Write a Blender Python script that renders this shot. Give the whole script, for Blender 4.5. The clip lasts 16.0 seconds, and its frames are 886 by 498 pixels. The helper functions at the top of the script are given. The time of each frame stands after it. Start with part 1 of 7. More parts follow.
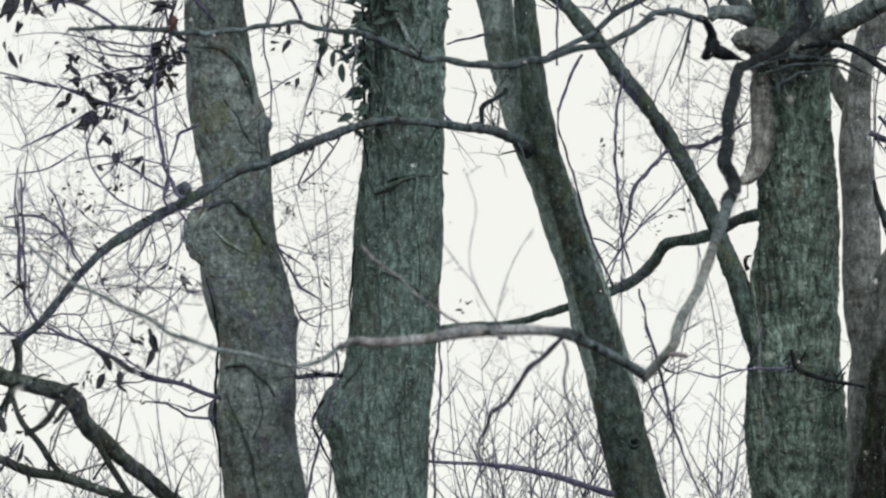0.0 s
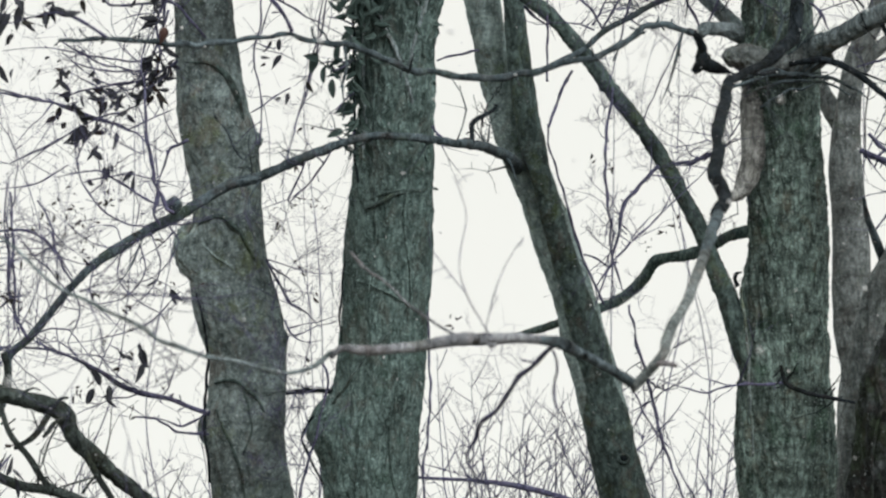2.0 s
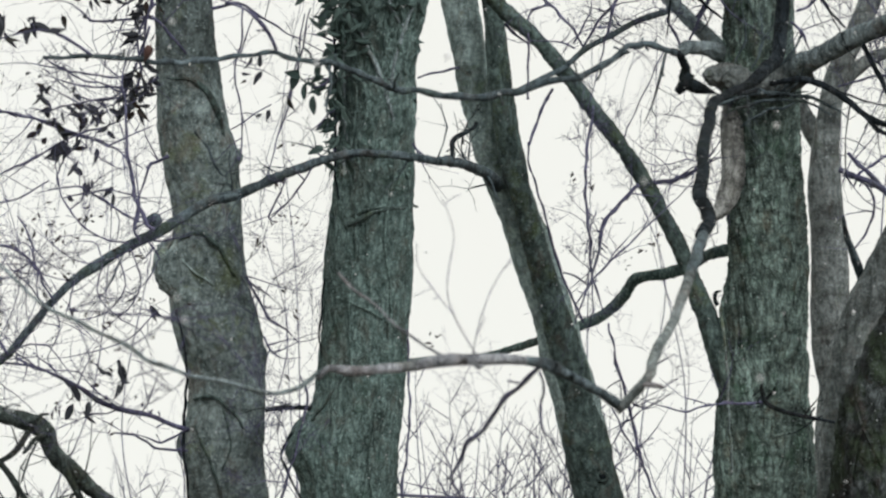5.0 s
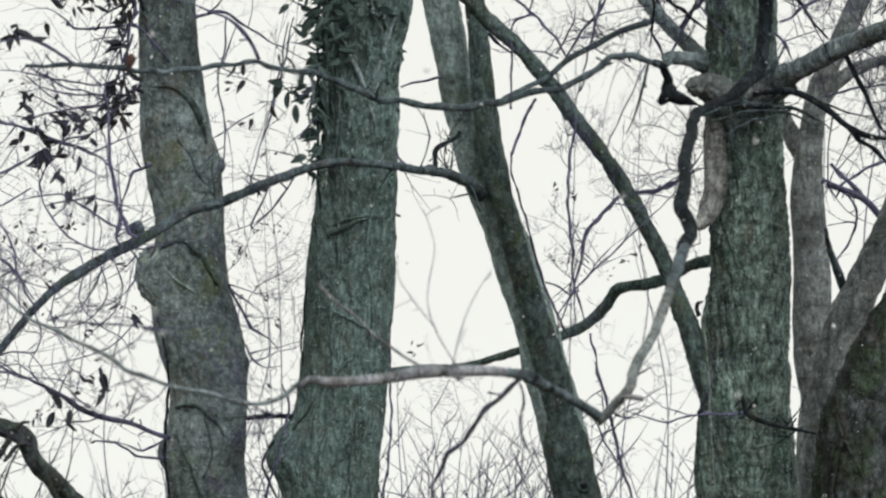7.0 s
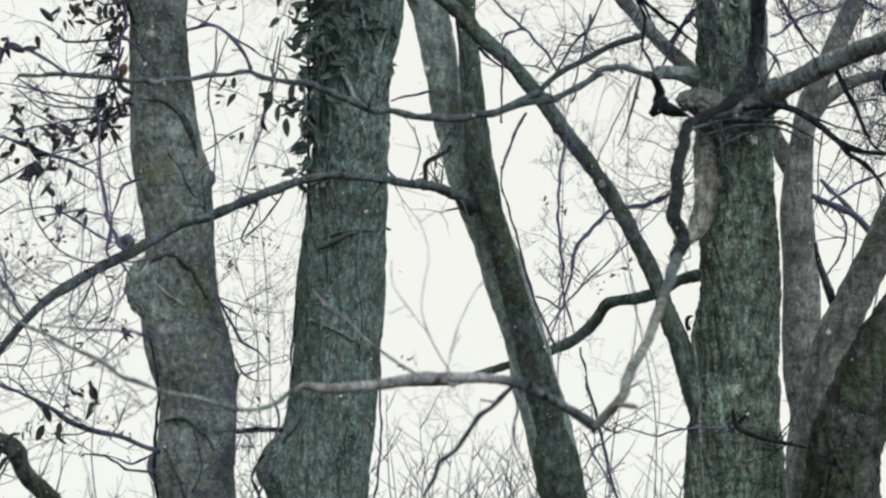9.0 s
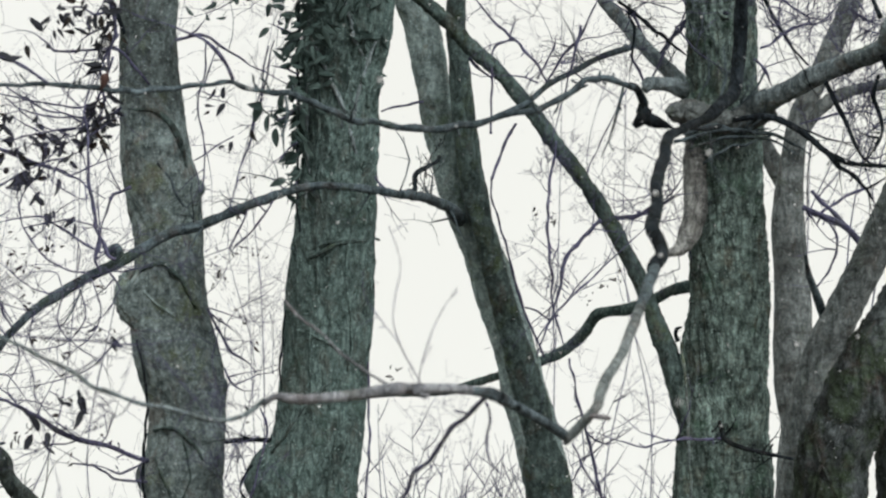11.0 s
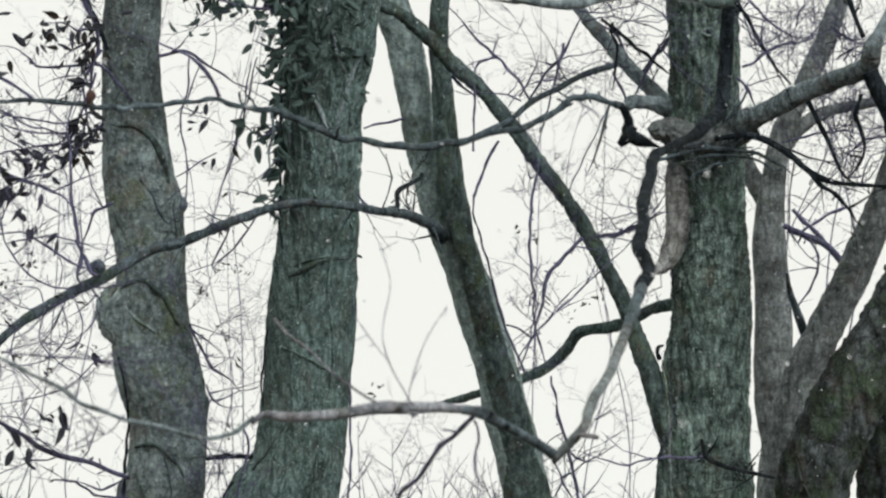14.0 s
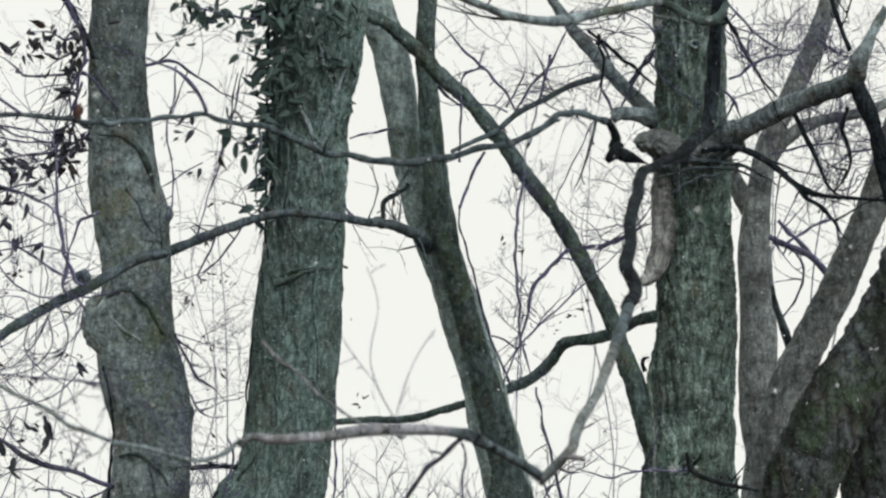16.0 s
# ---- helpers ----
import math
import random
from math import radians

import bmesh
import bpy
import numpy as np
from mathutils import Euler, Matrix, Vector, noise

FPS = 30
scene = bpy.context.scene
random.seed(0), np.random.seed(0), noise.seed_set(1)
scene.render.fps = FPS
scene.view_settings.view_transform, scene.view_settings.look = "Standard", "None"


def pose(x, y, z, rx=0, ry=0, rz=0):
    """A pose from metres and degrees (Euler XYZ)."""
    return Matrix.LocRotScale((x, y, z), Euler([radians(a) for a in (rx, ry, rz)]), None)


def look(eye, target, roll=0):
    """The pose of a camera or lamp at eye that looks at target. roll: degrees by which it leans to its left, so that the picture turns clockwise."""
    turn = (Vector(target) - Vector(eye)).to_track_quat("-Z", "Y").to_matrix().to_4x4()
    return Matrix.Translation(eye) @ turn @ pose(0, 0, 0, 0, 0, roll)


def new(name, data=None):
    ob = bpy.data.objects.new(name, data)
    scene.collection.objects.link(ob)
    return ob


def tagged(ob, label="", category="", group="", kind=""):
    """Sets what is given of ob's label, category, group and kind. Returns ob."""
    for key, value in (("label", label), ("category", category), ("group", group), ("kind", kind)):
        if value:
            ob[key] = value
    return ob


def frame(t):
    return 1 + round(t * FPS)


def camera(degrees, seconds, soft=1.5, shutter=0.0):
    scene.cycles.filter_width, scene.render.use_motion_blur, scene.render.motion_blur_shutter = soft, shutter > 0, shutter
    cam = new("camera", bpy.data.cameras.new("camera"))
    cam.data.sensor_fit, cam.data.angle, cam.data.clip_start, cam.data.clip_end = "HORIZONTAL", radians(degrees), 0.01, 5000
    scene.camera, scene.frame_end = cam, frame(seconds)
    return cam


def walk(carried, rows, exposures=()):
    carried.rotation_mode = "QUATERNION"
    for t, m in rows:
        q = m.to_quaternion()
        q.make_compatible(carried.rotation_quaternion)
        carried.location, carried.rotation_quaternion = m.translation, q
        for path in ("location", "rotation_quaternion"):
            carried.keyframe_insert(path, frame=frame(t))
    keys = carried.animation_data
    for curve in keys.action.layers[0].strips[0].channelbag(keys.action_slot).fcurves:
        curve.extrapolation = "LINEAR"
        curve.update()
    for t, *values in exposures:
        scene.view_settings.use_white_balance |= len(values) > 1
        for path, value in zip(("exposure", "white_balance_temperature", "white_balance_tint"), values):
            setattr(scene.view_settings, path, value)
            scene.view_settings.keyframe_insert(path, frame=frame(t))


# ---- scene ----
# ---- the camera, held by hand, and its turn ----
cam = camera(14.0, 16.0, soft=2.35)
cam.data.dof.use_dof = True
cam.data.dof.focus_distance = 17.2
cam.data.dof.aperture_fstop = 12.0
PATH = [
    (0.0, 0.0225, -0.0022, 1.6081, 104.2997, 0.4405, 0.9777),
    (0.5, 0.0165, 0.0007, 1.5973, 104.3978, 0.4608, 0.9153),
    (1.0, 0.018, 0.0028, 1.5896, 104.493, 0.4461, 0.8836),
    (1.5, 0.0247, 0.0042, 1.5845, 104.565, 0.4026, 0.8649),
    (2.0, 0.0219, 0.0054, 1.58, 104.646, 0.367, 0.7924),
    (2.5, 0.0092, 0.0022, 1.5917, 104.6581, 0.3443, 0.6754),
    (3.0, -0.0042, -0.001, 1.6037, 104.653, 0.3121, 0.5656),
    (3.5, -0.0061, -0.0013, 1.6047, 104.6775, 0.2732, 0.486),
    (4.0, 0.0014, 0.0022, 1.5919, 104.7596, 0.2417, 0.4608),
    (6.5, -0.0195, 0.0016, 1.5939, 104.9571, 0.1051, 0.0336),
    (7.0, 0.0, -0.0, 1.6, 105.0, 0.0125, 0.0033),
    (7.5, 0.0158, 0.0035, 1.5871, 105.1086, -0.0446, -0.0087),
    (8.0, 0.0157, 0.0068, 1.5746, 105.2004, -0.0571, -0.046),
    (8.5, 0.0008, 0.0086, 1.5678, 105.2751, -0.0488, -0.1379),
    (9.0, -0.0147, 0.0067, 1.5748, 105.3058, -0.0482, -0.2258),
    (11.5, 0.0556, 0.0062, 1.577, 105.5193, -0.2317, -0.2328),
    (12.0, 0.0481, 0.0058, 1.5783, 105.5654, -0.215, -0.287),
    (12.5, 0.0319, 0.0056, 1.5792, 105.6104, -0.2254, -0.396),
    (13.0, 0.0199, 0.0071, 1.5733, 105.6778, -0.2527, -0.5023),
    (13.5, 0.0129, 0.0069, 1.5741, 105.7136, -0.2803, -0.5969),
    (14.0, 0.0203, 0.0053, 1.5803, 105.7323, -0.3246, -0.6543),
    (14.5, 0.0307, 0.0043, 1.5841, 105.7585, -0.397, -0.6922),
    (15.0, 0.0385, 0.0019, 1.5929, 105.7669, -0.4678, -0.7496),
    (15.5, 0.0309, -0.0014, 1.6051, 105.7752, -0.4924, -0.8528),
    (16.0, 0.0111, -0.006, 1.6224, 105.7611, -0.5135, -0.9736),
]
walk(cam, [(t, pose(x, y, z, rx, ry, rz)) for t, x, y, z, rx, ry, rz in PATH])

# ---- overcast winter daylight ----
SUN_UP, SUN_TURN = radians(24), radians(150)
world = bpy.data.worlds.new("overcast")
scene.world = world
world.use_nodes = True
wn, wl = world.node_tree.nodes, world.node_tree.links
wn.clear()
sky = wn.new("ShaderNodeTexSky")
sky.sky_type = "NISHITA"
sky.sun_disc = False
sky.sun_elevation, sky.sun_rotation = SUN_UP, SUN_TURN
clear_air = wn.new("ShaderNodeBackground")
clear_air.inputs["Strength"].default_value = 0.08
wl.new(sky.outputs[0], clear_air.inputs["Color"])
where = wn.new("ShaderNodeTexCoord")
cloud = wn.new("ShaderNodeTexNoise")
cloud.inputs["Scale"].default_value = 2.5
cloud.inputs["Detail"].default_value = 4.0
wl.new(where.outputs["Generated"], cloud.inputs["Vector"])
ramp = wn.new("ShaderNodeValToRGB")
ramp.color_ramp.elements[0].position, ramp.color_ramp.elements[0].color = 0.3, (0.942, 0.944, 0.880, 1)
ramp.color_ramp.elements[1].position, ramp.color_ramp.elements[1].color = 0.7, (0.982, 0.986, 0.938, 1)
wl.new(cloud.outputs["Fac"], ramp.inputs[0])
cover = wn.new("ShaderNodeBackground")
cover.inputs["Strength"].default_value = 1.0
wl.new(ramp.outputs[0], cover.inputs["Color"])
blend = wn.new("ShaderNodeMixShader")
blend.inputs[0].default_value = 0.94
wl.new(clear_air.outputs[0], blend.inputs[1])
wl.new(cover.outputs[0], blend.inputs[2])
air = wn.new("ShaderNodeOutputWorld")
wl.new(blend.outputs[0], air.inputs["Surface"])

sun = new("sun", bpy.data.lights.new("sun", "SUN"))
sun.data.energy, sun.data.angle, sun.data.color = 1.8, radians(40), (1.0, 0.98, 0.96)
sun.matrix_world = look((math.sin(SUN_TURN) * 30, math.cos(SUN_TURN) * 30, math.tan(SUN_UP) * 30), (0, 0, 0))


# ---- materials ----
def vivid(colour, chroma=1.22, value=1.12):
    """The colour with its hue carried further from grey."""
    grey = 0.3 * colour[0] + 0.6 * colour[1] + 0.1 * colour[2]
    return tuple(max(0.004, value * (grey + chroma * (c - grey))) for c in colour)


def bark(name, dark, light, moss, earth=(0.13, 0.105, 0.085), moss_from=0.56, relief=0.5, furrow=30.0, stretch=0.3, cracks=0.5, lichen=2.0, stain=0.3, gloss=0.2, plate=0.5, bands=0.2, grit=0.32, upper_dark=None):
    """Weathered bark: gritty grain, long furrows between plates, cross bands, patches of moss and bare earth-brown,
    specks of lichen and snow; the last argument gives the height above which ragged streaks darken it, and how dark.
    """
    dark, light, moss, earth = (vivid(c) for c in (dark, light, moss, earth))
    m = bpy.data.materials.new(name)
    m.use_nodes = True
    n, l = m.node_tree.nodes, m.node_tree.links
    b = n["Principled BSDF"]
    b.inputs["Roughness"].default_value = 0.85
    b.inputs["Specular IOR Level"].default_value = gloss
    co = n.new("ShaderNodeTexCoord")

    def scaled(x, y, z):
        mp = n.new("ShaderNodeMapping")
        mp.inputs["Scale"].default_value = (x, y, z)
        l.new(co.outputs["Object"], mp.inputs["Vector"])
        return mp.outputs[0]

    def cloud_of(scale, detail, rough, vec, bent=0.0):
        t = n.new("ShaderNodeTexNoise")
        for key, value in (("Scale", scale), ("Detail", detail), ("Roughness", rough), ("Distortion", bent)):
            t.inputs[key].default_value = value
        l.new(vec, t.inputs["Vector"])
        return t.outputs["Fac"]

    def between(value, low, high, top, bottom=0.0):
        r = n.new("ShaderNodeMapRange")
        for key, v in (("From Min", low), ("From Max", high), ("To Min", bottom), ("To Max", top)):
            r.inputs[key].default_value = v
        l.new(value, r.inputs["Value"])
        return r.outputs[0]

    def over(fac, under, colour):
        x = n.new("ShaderNodeMixRGB")
        x.inputs["Color2"].default_value = (*colour, 1)
        l.new(fac, x.inputs["Fac"])
        l.new(under, x.inputs["Color1"])
        return x.outputs[0]

    def times(under, value):
        x = n.new("ShaderNodeMixRGB")
        x.blend_type = "MULTIPLY"
        x.inputs["Fac"].default_value = 1.0
        l.new(under, x.inputs["Color1"])
        l.new(value, x.inputs["Color2"])
        return x.outputs[0]

    whole = co.outputs["Object"]
    plates = cloud_of(furrow, 5, 0.66, scaled(1, 1, stretch), 0.5)
    mottle = cloud_of(26, 8, 0.8, whole)
    patch = cloud_of(5.5, 6, 0.68, whole, 0.4)
    rust = cloud_of(8.5, 6, 0.7, scaled(1, 1, 0.7), 0.6)
    specks = cloud_of(85, 3, 0.6, whole)
    fine = cloud_of(150, 3, 0.75, scaled(1, 1, 0.7))
    mixed = n.new("ShaderNodeMixRGB")
    mixed.inputs["Fac"].default_value = cracks
    l.new(mottle, mixed.inputs["Color1"])
    l.new(plates, mixed.inputs["Color2"])
    tone = n.new("ShaderNodeValToRGB")
    tone.color_ramp.elements[0].position, tone.color_ramp.elements[0].color = 0.42, (*dark, 1)
    tone.color_ramp.elements[1].position, tone.color_ramp.elements[1].color = 0.59, (*light, 1)
    l.new(mixed.outputs[0], tone.inputs[0])
    col = over(between(patch, moss_from, moss_from + 0.12, 0.75), tone.outputs[0], moss)
    col = over(between(rust, 0.53, 0.66, 0.6), col, earth)
    col = over(between(patch, 0.46, 0.34, 0.4), col, [c * 1.3 for c in light])

    bent = n.new("ShaderNodeTexNoise")
    bent.inputs["Scale"].default_value, bent.inputs["Detail"].default_value = 22, 3
    l.new(whole, bent.inputs["Vector"])
    push = n.new("ShaderNodeVectorMath")
    push.operation = "MULTIPLY_ADD"
    push.inputs[1].default_value = (0.05, 0.05, 0.05)
    l.new(bent.outputs["Color"], push.inputs[0])
    l.new(scaled(1, 1, stretch * 1.1), push.inputs[2])
    fissure = n.new("ShaderNodeTexVoronoi")
    fissure.feature = "DISTANCE_TO_EDGE"
    fissure.inputs["Scale"].default_value = furrow * 0.75
    l.new(push.outputs[0], fissure.inputs["Vector"])
    groove = between(fissure.outputs["Distance"], 0.02, 0.16, 1.0, 1.0 - plate)
    col = times(col, groove)
    col = times(col, between(cloud_of(3.0, 5, 0.65, scaled(0.9, 0.9, 6.0), 0.6), 0.36, 0.56, 1.0 + bands * 0.4, 1.0 - bands))
    col = times(col, between(cloud_of(3.2, 5, 0.65, scaled(1, 1, 0.6), 0.8), 0.38, 0.62, 1 + stain, 1 - stain))
    col = times(col, between(fine, 0.32, 0.68, 1 + grit, 1 - grit))
    # Multiplies the colour darker above the given height, with a ragged lower edge.
    if upper_dark:
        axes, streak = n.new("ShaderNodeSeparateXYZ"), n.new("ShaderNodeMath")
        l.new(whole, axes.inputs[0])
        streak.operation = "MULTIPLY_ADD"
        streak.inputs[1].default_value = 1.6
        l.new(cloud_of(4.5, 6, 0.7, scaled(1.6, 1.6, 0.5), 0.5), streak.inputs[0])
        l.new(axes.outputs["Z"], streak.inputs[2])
        col = times(col, between(streak.outputs[0], upper_dark[0] + 0.65, upper_dark[0] + 1.0, upper_dark[1], 1.0))
    col = over(between(specks, 0.62, 0.70, 0.6), col, [c * lichen for c in light])
    col = over(between(cloud_of(44, 2, 0.5, whole), 0.715, 0.75, 0.7), col, (0.62, 0.66, 0.68))
    l.new(col, b.inputs["Base Color"])
    grain = n.new("ShaderNodeMath")
    grain.operation = "MULTIPLY_ADD"
    grain.inputs[1].default_value = 0.5
    l.new(mottle, grain.inputs[0])
    l.new(plates, grain.inputs[2])
    depth = n.new("ShaderNodeMath")
    depth.operation = "MULTIPLY_ADD"
    depth.inputs[1].default_value = 0.7 * plate
    l.new(groove, depth.inputs[0])
    l.new(grain.outputs[0], depth.inputs[2])
    bump = n.new("ShaderNodeBump")
    bump.inputs["Strength"].default_value = relief
    bump.inputs["Distance"].default_value = 0.025
    l.new(depth.outputs[0], bump.inputs["Height"])
    l.new(bump.outputs[0], b.inputs["Normal"])
    return m


def leafy(name, a, c):
    """Leaf skin, each leaf of its own shade, with a faint blotch."""
    m = bpy.data.materials.new(name)
    m.use_nodes = True
    n, l = m.node_tree.nodes, m.node_tree.links
    b = n["Principled BSDF"]
    b.inputs["Roughness"].default_value = 0.7
    b.inputs["Specular IOR Level"].default_value = 0.2
    info = n.new("ShaderNodeObjectInfo")
    mix = n.new("ShaderNodeMixRGB")
    mix.inputs["Color1"].default_value, mix.inputs["Color2"].default_value = (*a, 1), (*c, 1)
    l.new(info.outputs["Random"], mix.inputs["Fac"])
    co = n.new("ShaderNodeTexCoord")
    blot = n.new("ShaderNodeTexNoise")
    blot.inputs["Scale"].default_value = 40
    l.new(co.outputs["Object"], blot.inputs["Vector"])
    dim = n.new("ShaderNodeMixRGB")
    dim.blend_type = "MULTIPLY"
    dim.inputs["Fac"].default_value = 0.5
    l.new(mix.outputs[0], dim.inputs["Color1"])
    l.new(blot.outputs["Fac"], dim.inputs["Color2"])
    l.new(dim.outputs[0], b.inputs["Base Color"])
    return m


BARK_GREY = bark("grey_green_bark", (0.070, 0.092, 0.094), (0.279, 0.335, 0.338), (0.133, 0.161, 0.097), (0.166, 0.154, 0.143), cracks=0.35, plate=0.22, furrow=36, stretch=0.5, bands=0.28, upper_dark=(6.85, 0.58))
BARK_TEAL = bark("dark_furrowed_bark", (0.055, 0.083, 0.080), (0.200, 0.268, 0.260), (0.080, 0.124, 0.108), (0.117, 0.120, 0.109), relief=0.8, furrow=46, lichen=2.4, stain=0.26, plate=0.42, bands=0.15)
BARK_LEAN = bark("smooth_lichened_bark", (0.114, 0.151, 0.152), (0.408, 0.497, 0.497), (0.123, 0.166, 0.101), (0.171, 0.162, 0.142), relief=0.5, cracks=0.35, lichen=1.7, plate=0.18, stain=0.2, bands=0.22)
BARK_ASH = bark("ashen_limb_bark", (0.091, 0.115, 0.123), (0.321, 0.377, 0.399), (0.120, 0.148, 0.104), (0.155, 0.137, 0.121), relief=0.7, cracks=0.45, lichen=2.0, plate=0.3)
BARK_STEM = bark("dark_mossy_stem_bark", (0.033, 0.046, 0.045), (0.122, 0.164, 0.160), (0.070, 0.091, 0.051), (0.081, 0.070, 0.062), moss_from=0.54, relief=0.7, cracks=0.4, plate=0.35)
BARK_BOW = bark("blackened_ragged_bark", (0.018, 0.024, 0.024), (0.088, 0.108, 0.104), (0.050, 0.060, 0.036), (0.066, 0.056, 0.048), relief=1.0, cracks=0.4, plate=0.4, furrow=40, stretch=0.6, stain=0.4)
BARK_DARK = bark("near_black_bark", (0.008, 0.011, 0.014), (0.031, 0.039, 0.046), (0.020, 0.026, 0.021), (0.026, 0.024, 0.024), relief=0.8, lichen=1.8, gloss=0.08)
BARK_RIDGE = bark("deep_ridged_bark", (0.046, 0.067, 0.063), (0.324, 0.418, 0.394), (0.083, 0.143, 0.107), (0.152, 0.143, 0.112), moss_from=0.545, relief=1.0, furrow=40, stretch=0.2, cracks=0.5, plate=0.45, stain=0.42, bands=0.36, upper_dark=(6.85, 0.68))
BARK_PALE = bark("pale_grey_bark", (0.065, 0.075, 0.076), (0.228, 0.254, 0.258), (0.098, 0.116, 0.096), (0.140, 0.132, 0.124), relief=0.6, cracks=0.4, plate=0.25, bands=0.3)
BARK_BARE = bark("bleached_dead_wood", (0.156, 0.166, 0.166), (0.480, 0.494, 0.486), (0.228, 0.240, 0.216), (0.276, 0.262, 0.250), relief=0.8, cracks=0.5, plate=0.4, lichen=1.3, stain=0.45, bands=0.4)
BARK_BROWN = bark("brown_mossy_bark", (0.013, 0.017, 0.018), (0.090, 0.103, 0.107), (0.033, 0.048, 0.028), (0.056, 0.042, 0.038), moss_from=0.46, relief=1.0, furrow=26, stretch=0.5, stain=0.5, plate=0.4, lichen=2.4)
BARK_MID = bark("weathered_limb_bark", (0.033, 0.045, 0.053), (0.128, 0.162, 0.180), (0.064, 0.085, 0.066), (0.084, 0.078, 0.075), relief=0.7, plate=0.35)
BARK_VINE = bark("pale_vine_bark", (0.112, 0.121, 0.134), (0.356, 0.371, 0.397), (0.169, 0.180, 0.161), (0.196, 0.171, 0.170), relief=0.6, furrow=60, plate=0.25, bands=0.35)
BARK_TWIG = bark("twig_bark", (0.037, 0.039, 0.064), (0.136, 0.138, 0.212), (0.086, 0.092, 0.112), (0.120, 0.104, 0.140), relief=0.2, furrow=80, lichen=1.6, gloss=0.1, plate=0.2)
LEAF_DARK = leafy("evergreen_leaf", (0.046, 0.080, 0.075), (0.115, 0.176, 0.164))
LEAF_VINE = leafy("winter_vine_leaf", (0.030, 0.034, 0.046), (0.078, 0.086, 0.104))
LEAF_DRY = leafy("withered_leaf", (0.045, 0.030, 0.024), (0.030, 0.032, 0.028))


def soil(name):
    m = bpy.data.materials.new(name)
    m.use_nodes = True
    n, l = m.node_tree.nodes, m.node_tree.links
    b = n["Principled BSDF"]
    b.inputs["Roughness"].default_value = 0.95
    co = n.new("ShaderNodeTexCoord")
    big, fine = n.new("ShaderNodeTexNoise"), n.new("ShaderNodeTexNoise")
    big.inputs["Scale"].default_value, fine.inputs["Scale"].default_value = 0.4, 14
    big.inputs["Detail"].default_value = fine.inputs["Detail"].default_value = 6
    l.new(co.outputs["Object"], big.inputs["Vector"])
    l.new(co.outputs["Object"], fine.inputs["Vector"])
    r1, r2 = n.new("ShaderNodeValToRGB"), n.new("ShaderNodeMixRGB")
    r1.color_ramp.elements[0].position, r1.color_ramp.elements[0].color = 0.35, (0.05, 0.040, 0.028, 1)
    r1.color_ramp.elements[1].position, r1.color_ramp.elements[1].color = 0.68, (0.15, 0.115, 0.075, 1)
    l.new(fine.outputs["Fac"], r1.inputs[0])
    r2.blend_type = "MULTIPLY"
    r2.inputs["Fac"].default_value = 0.6
    l.new(r1.outputs[0], r2.inputs["Color1"])
    l.new(big.outputs["Fac"], r2.inputs["Color2"])
    l.new(r2.outputs[0], b.inputs["Base Color"])
    bump = n.new("ShaderNodeBump")
    bump.inputs["Distance"].default_value = 0.05
    l.new(fine.outputs["Fac"], bump.inputs["Height"])
    l.new(bump.outputs[0], b.inputs["Normal"])
    return m


SOIL = soil("leaf_litter")


# ---- builders ----
def glide(points, step):
    """Points (x, y, z, r) joined by a smooth curve, cut every step metres; step may be a function of the height."""
    p = [Vector(q) for q in points]
    p = [p[0] * 2 - p[1]] + p + [p[-1] * 2 - p[-2]]
    out = []
    for i in range(1, len(p) - 2):
        a, b, c, d = p[i - 1], p[i], p[i + 1], p[i + 2]
        ab, bc, cd = (max(1e-4, (v.to_3d() - u.to_3d()).length) for u, v in ((a, b), (b, c), (c, d)))
        m0 = ((b - a) / ab - (c - a) / (ab + bc) + (c - b) / bc) * bc
        m1 = ((c - b) / bc - (d - b) / (bc + cd) + (d - c) / cd) * bc
        s = step((b.z + c.z) / 2) if callable(step) else step
        k = max(1, int(math.ceil(bc / s)))
        for j in range(k):
            t = j / k
            out.append(b * (2 * t ** 3 - 3 * t * t + 1) + m0 * (t ** 3 - 2 * t * t + t) + c * (3 * t * t - 2 * t ** 3) + m1 * (t ** 3 - t * t))
    out.append(p[-2].copy())
    return out


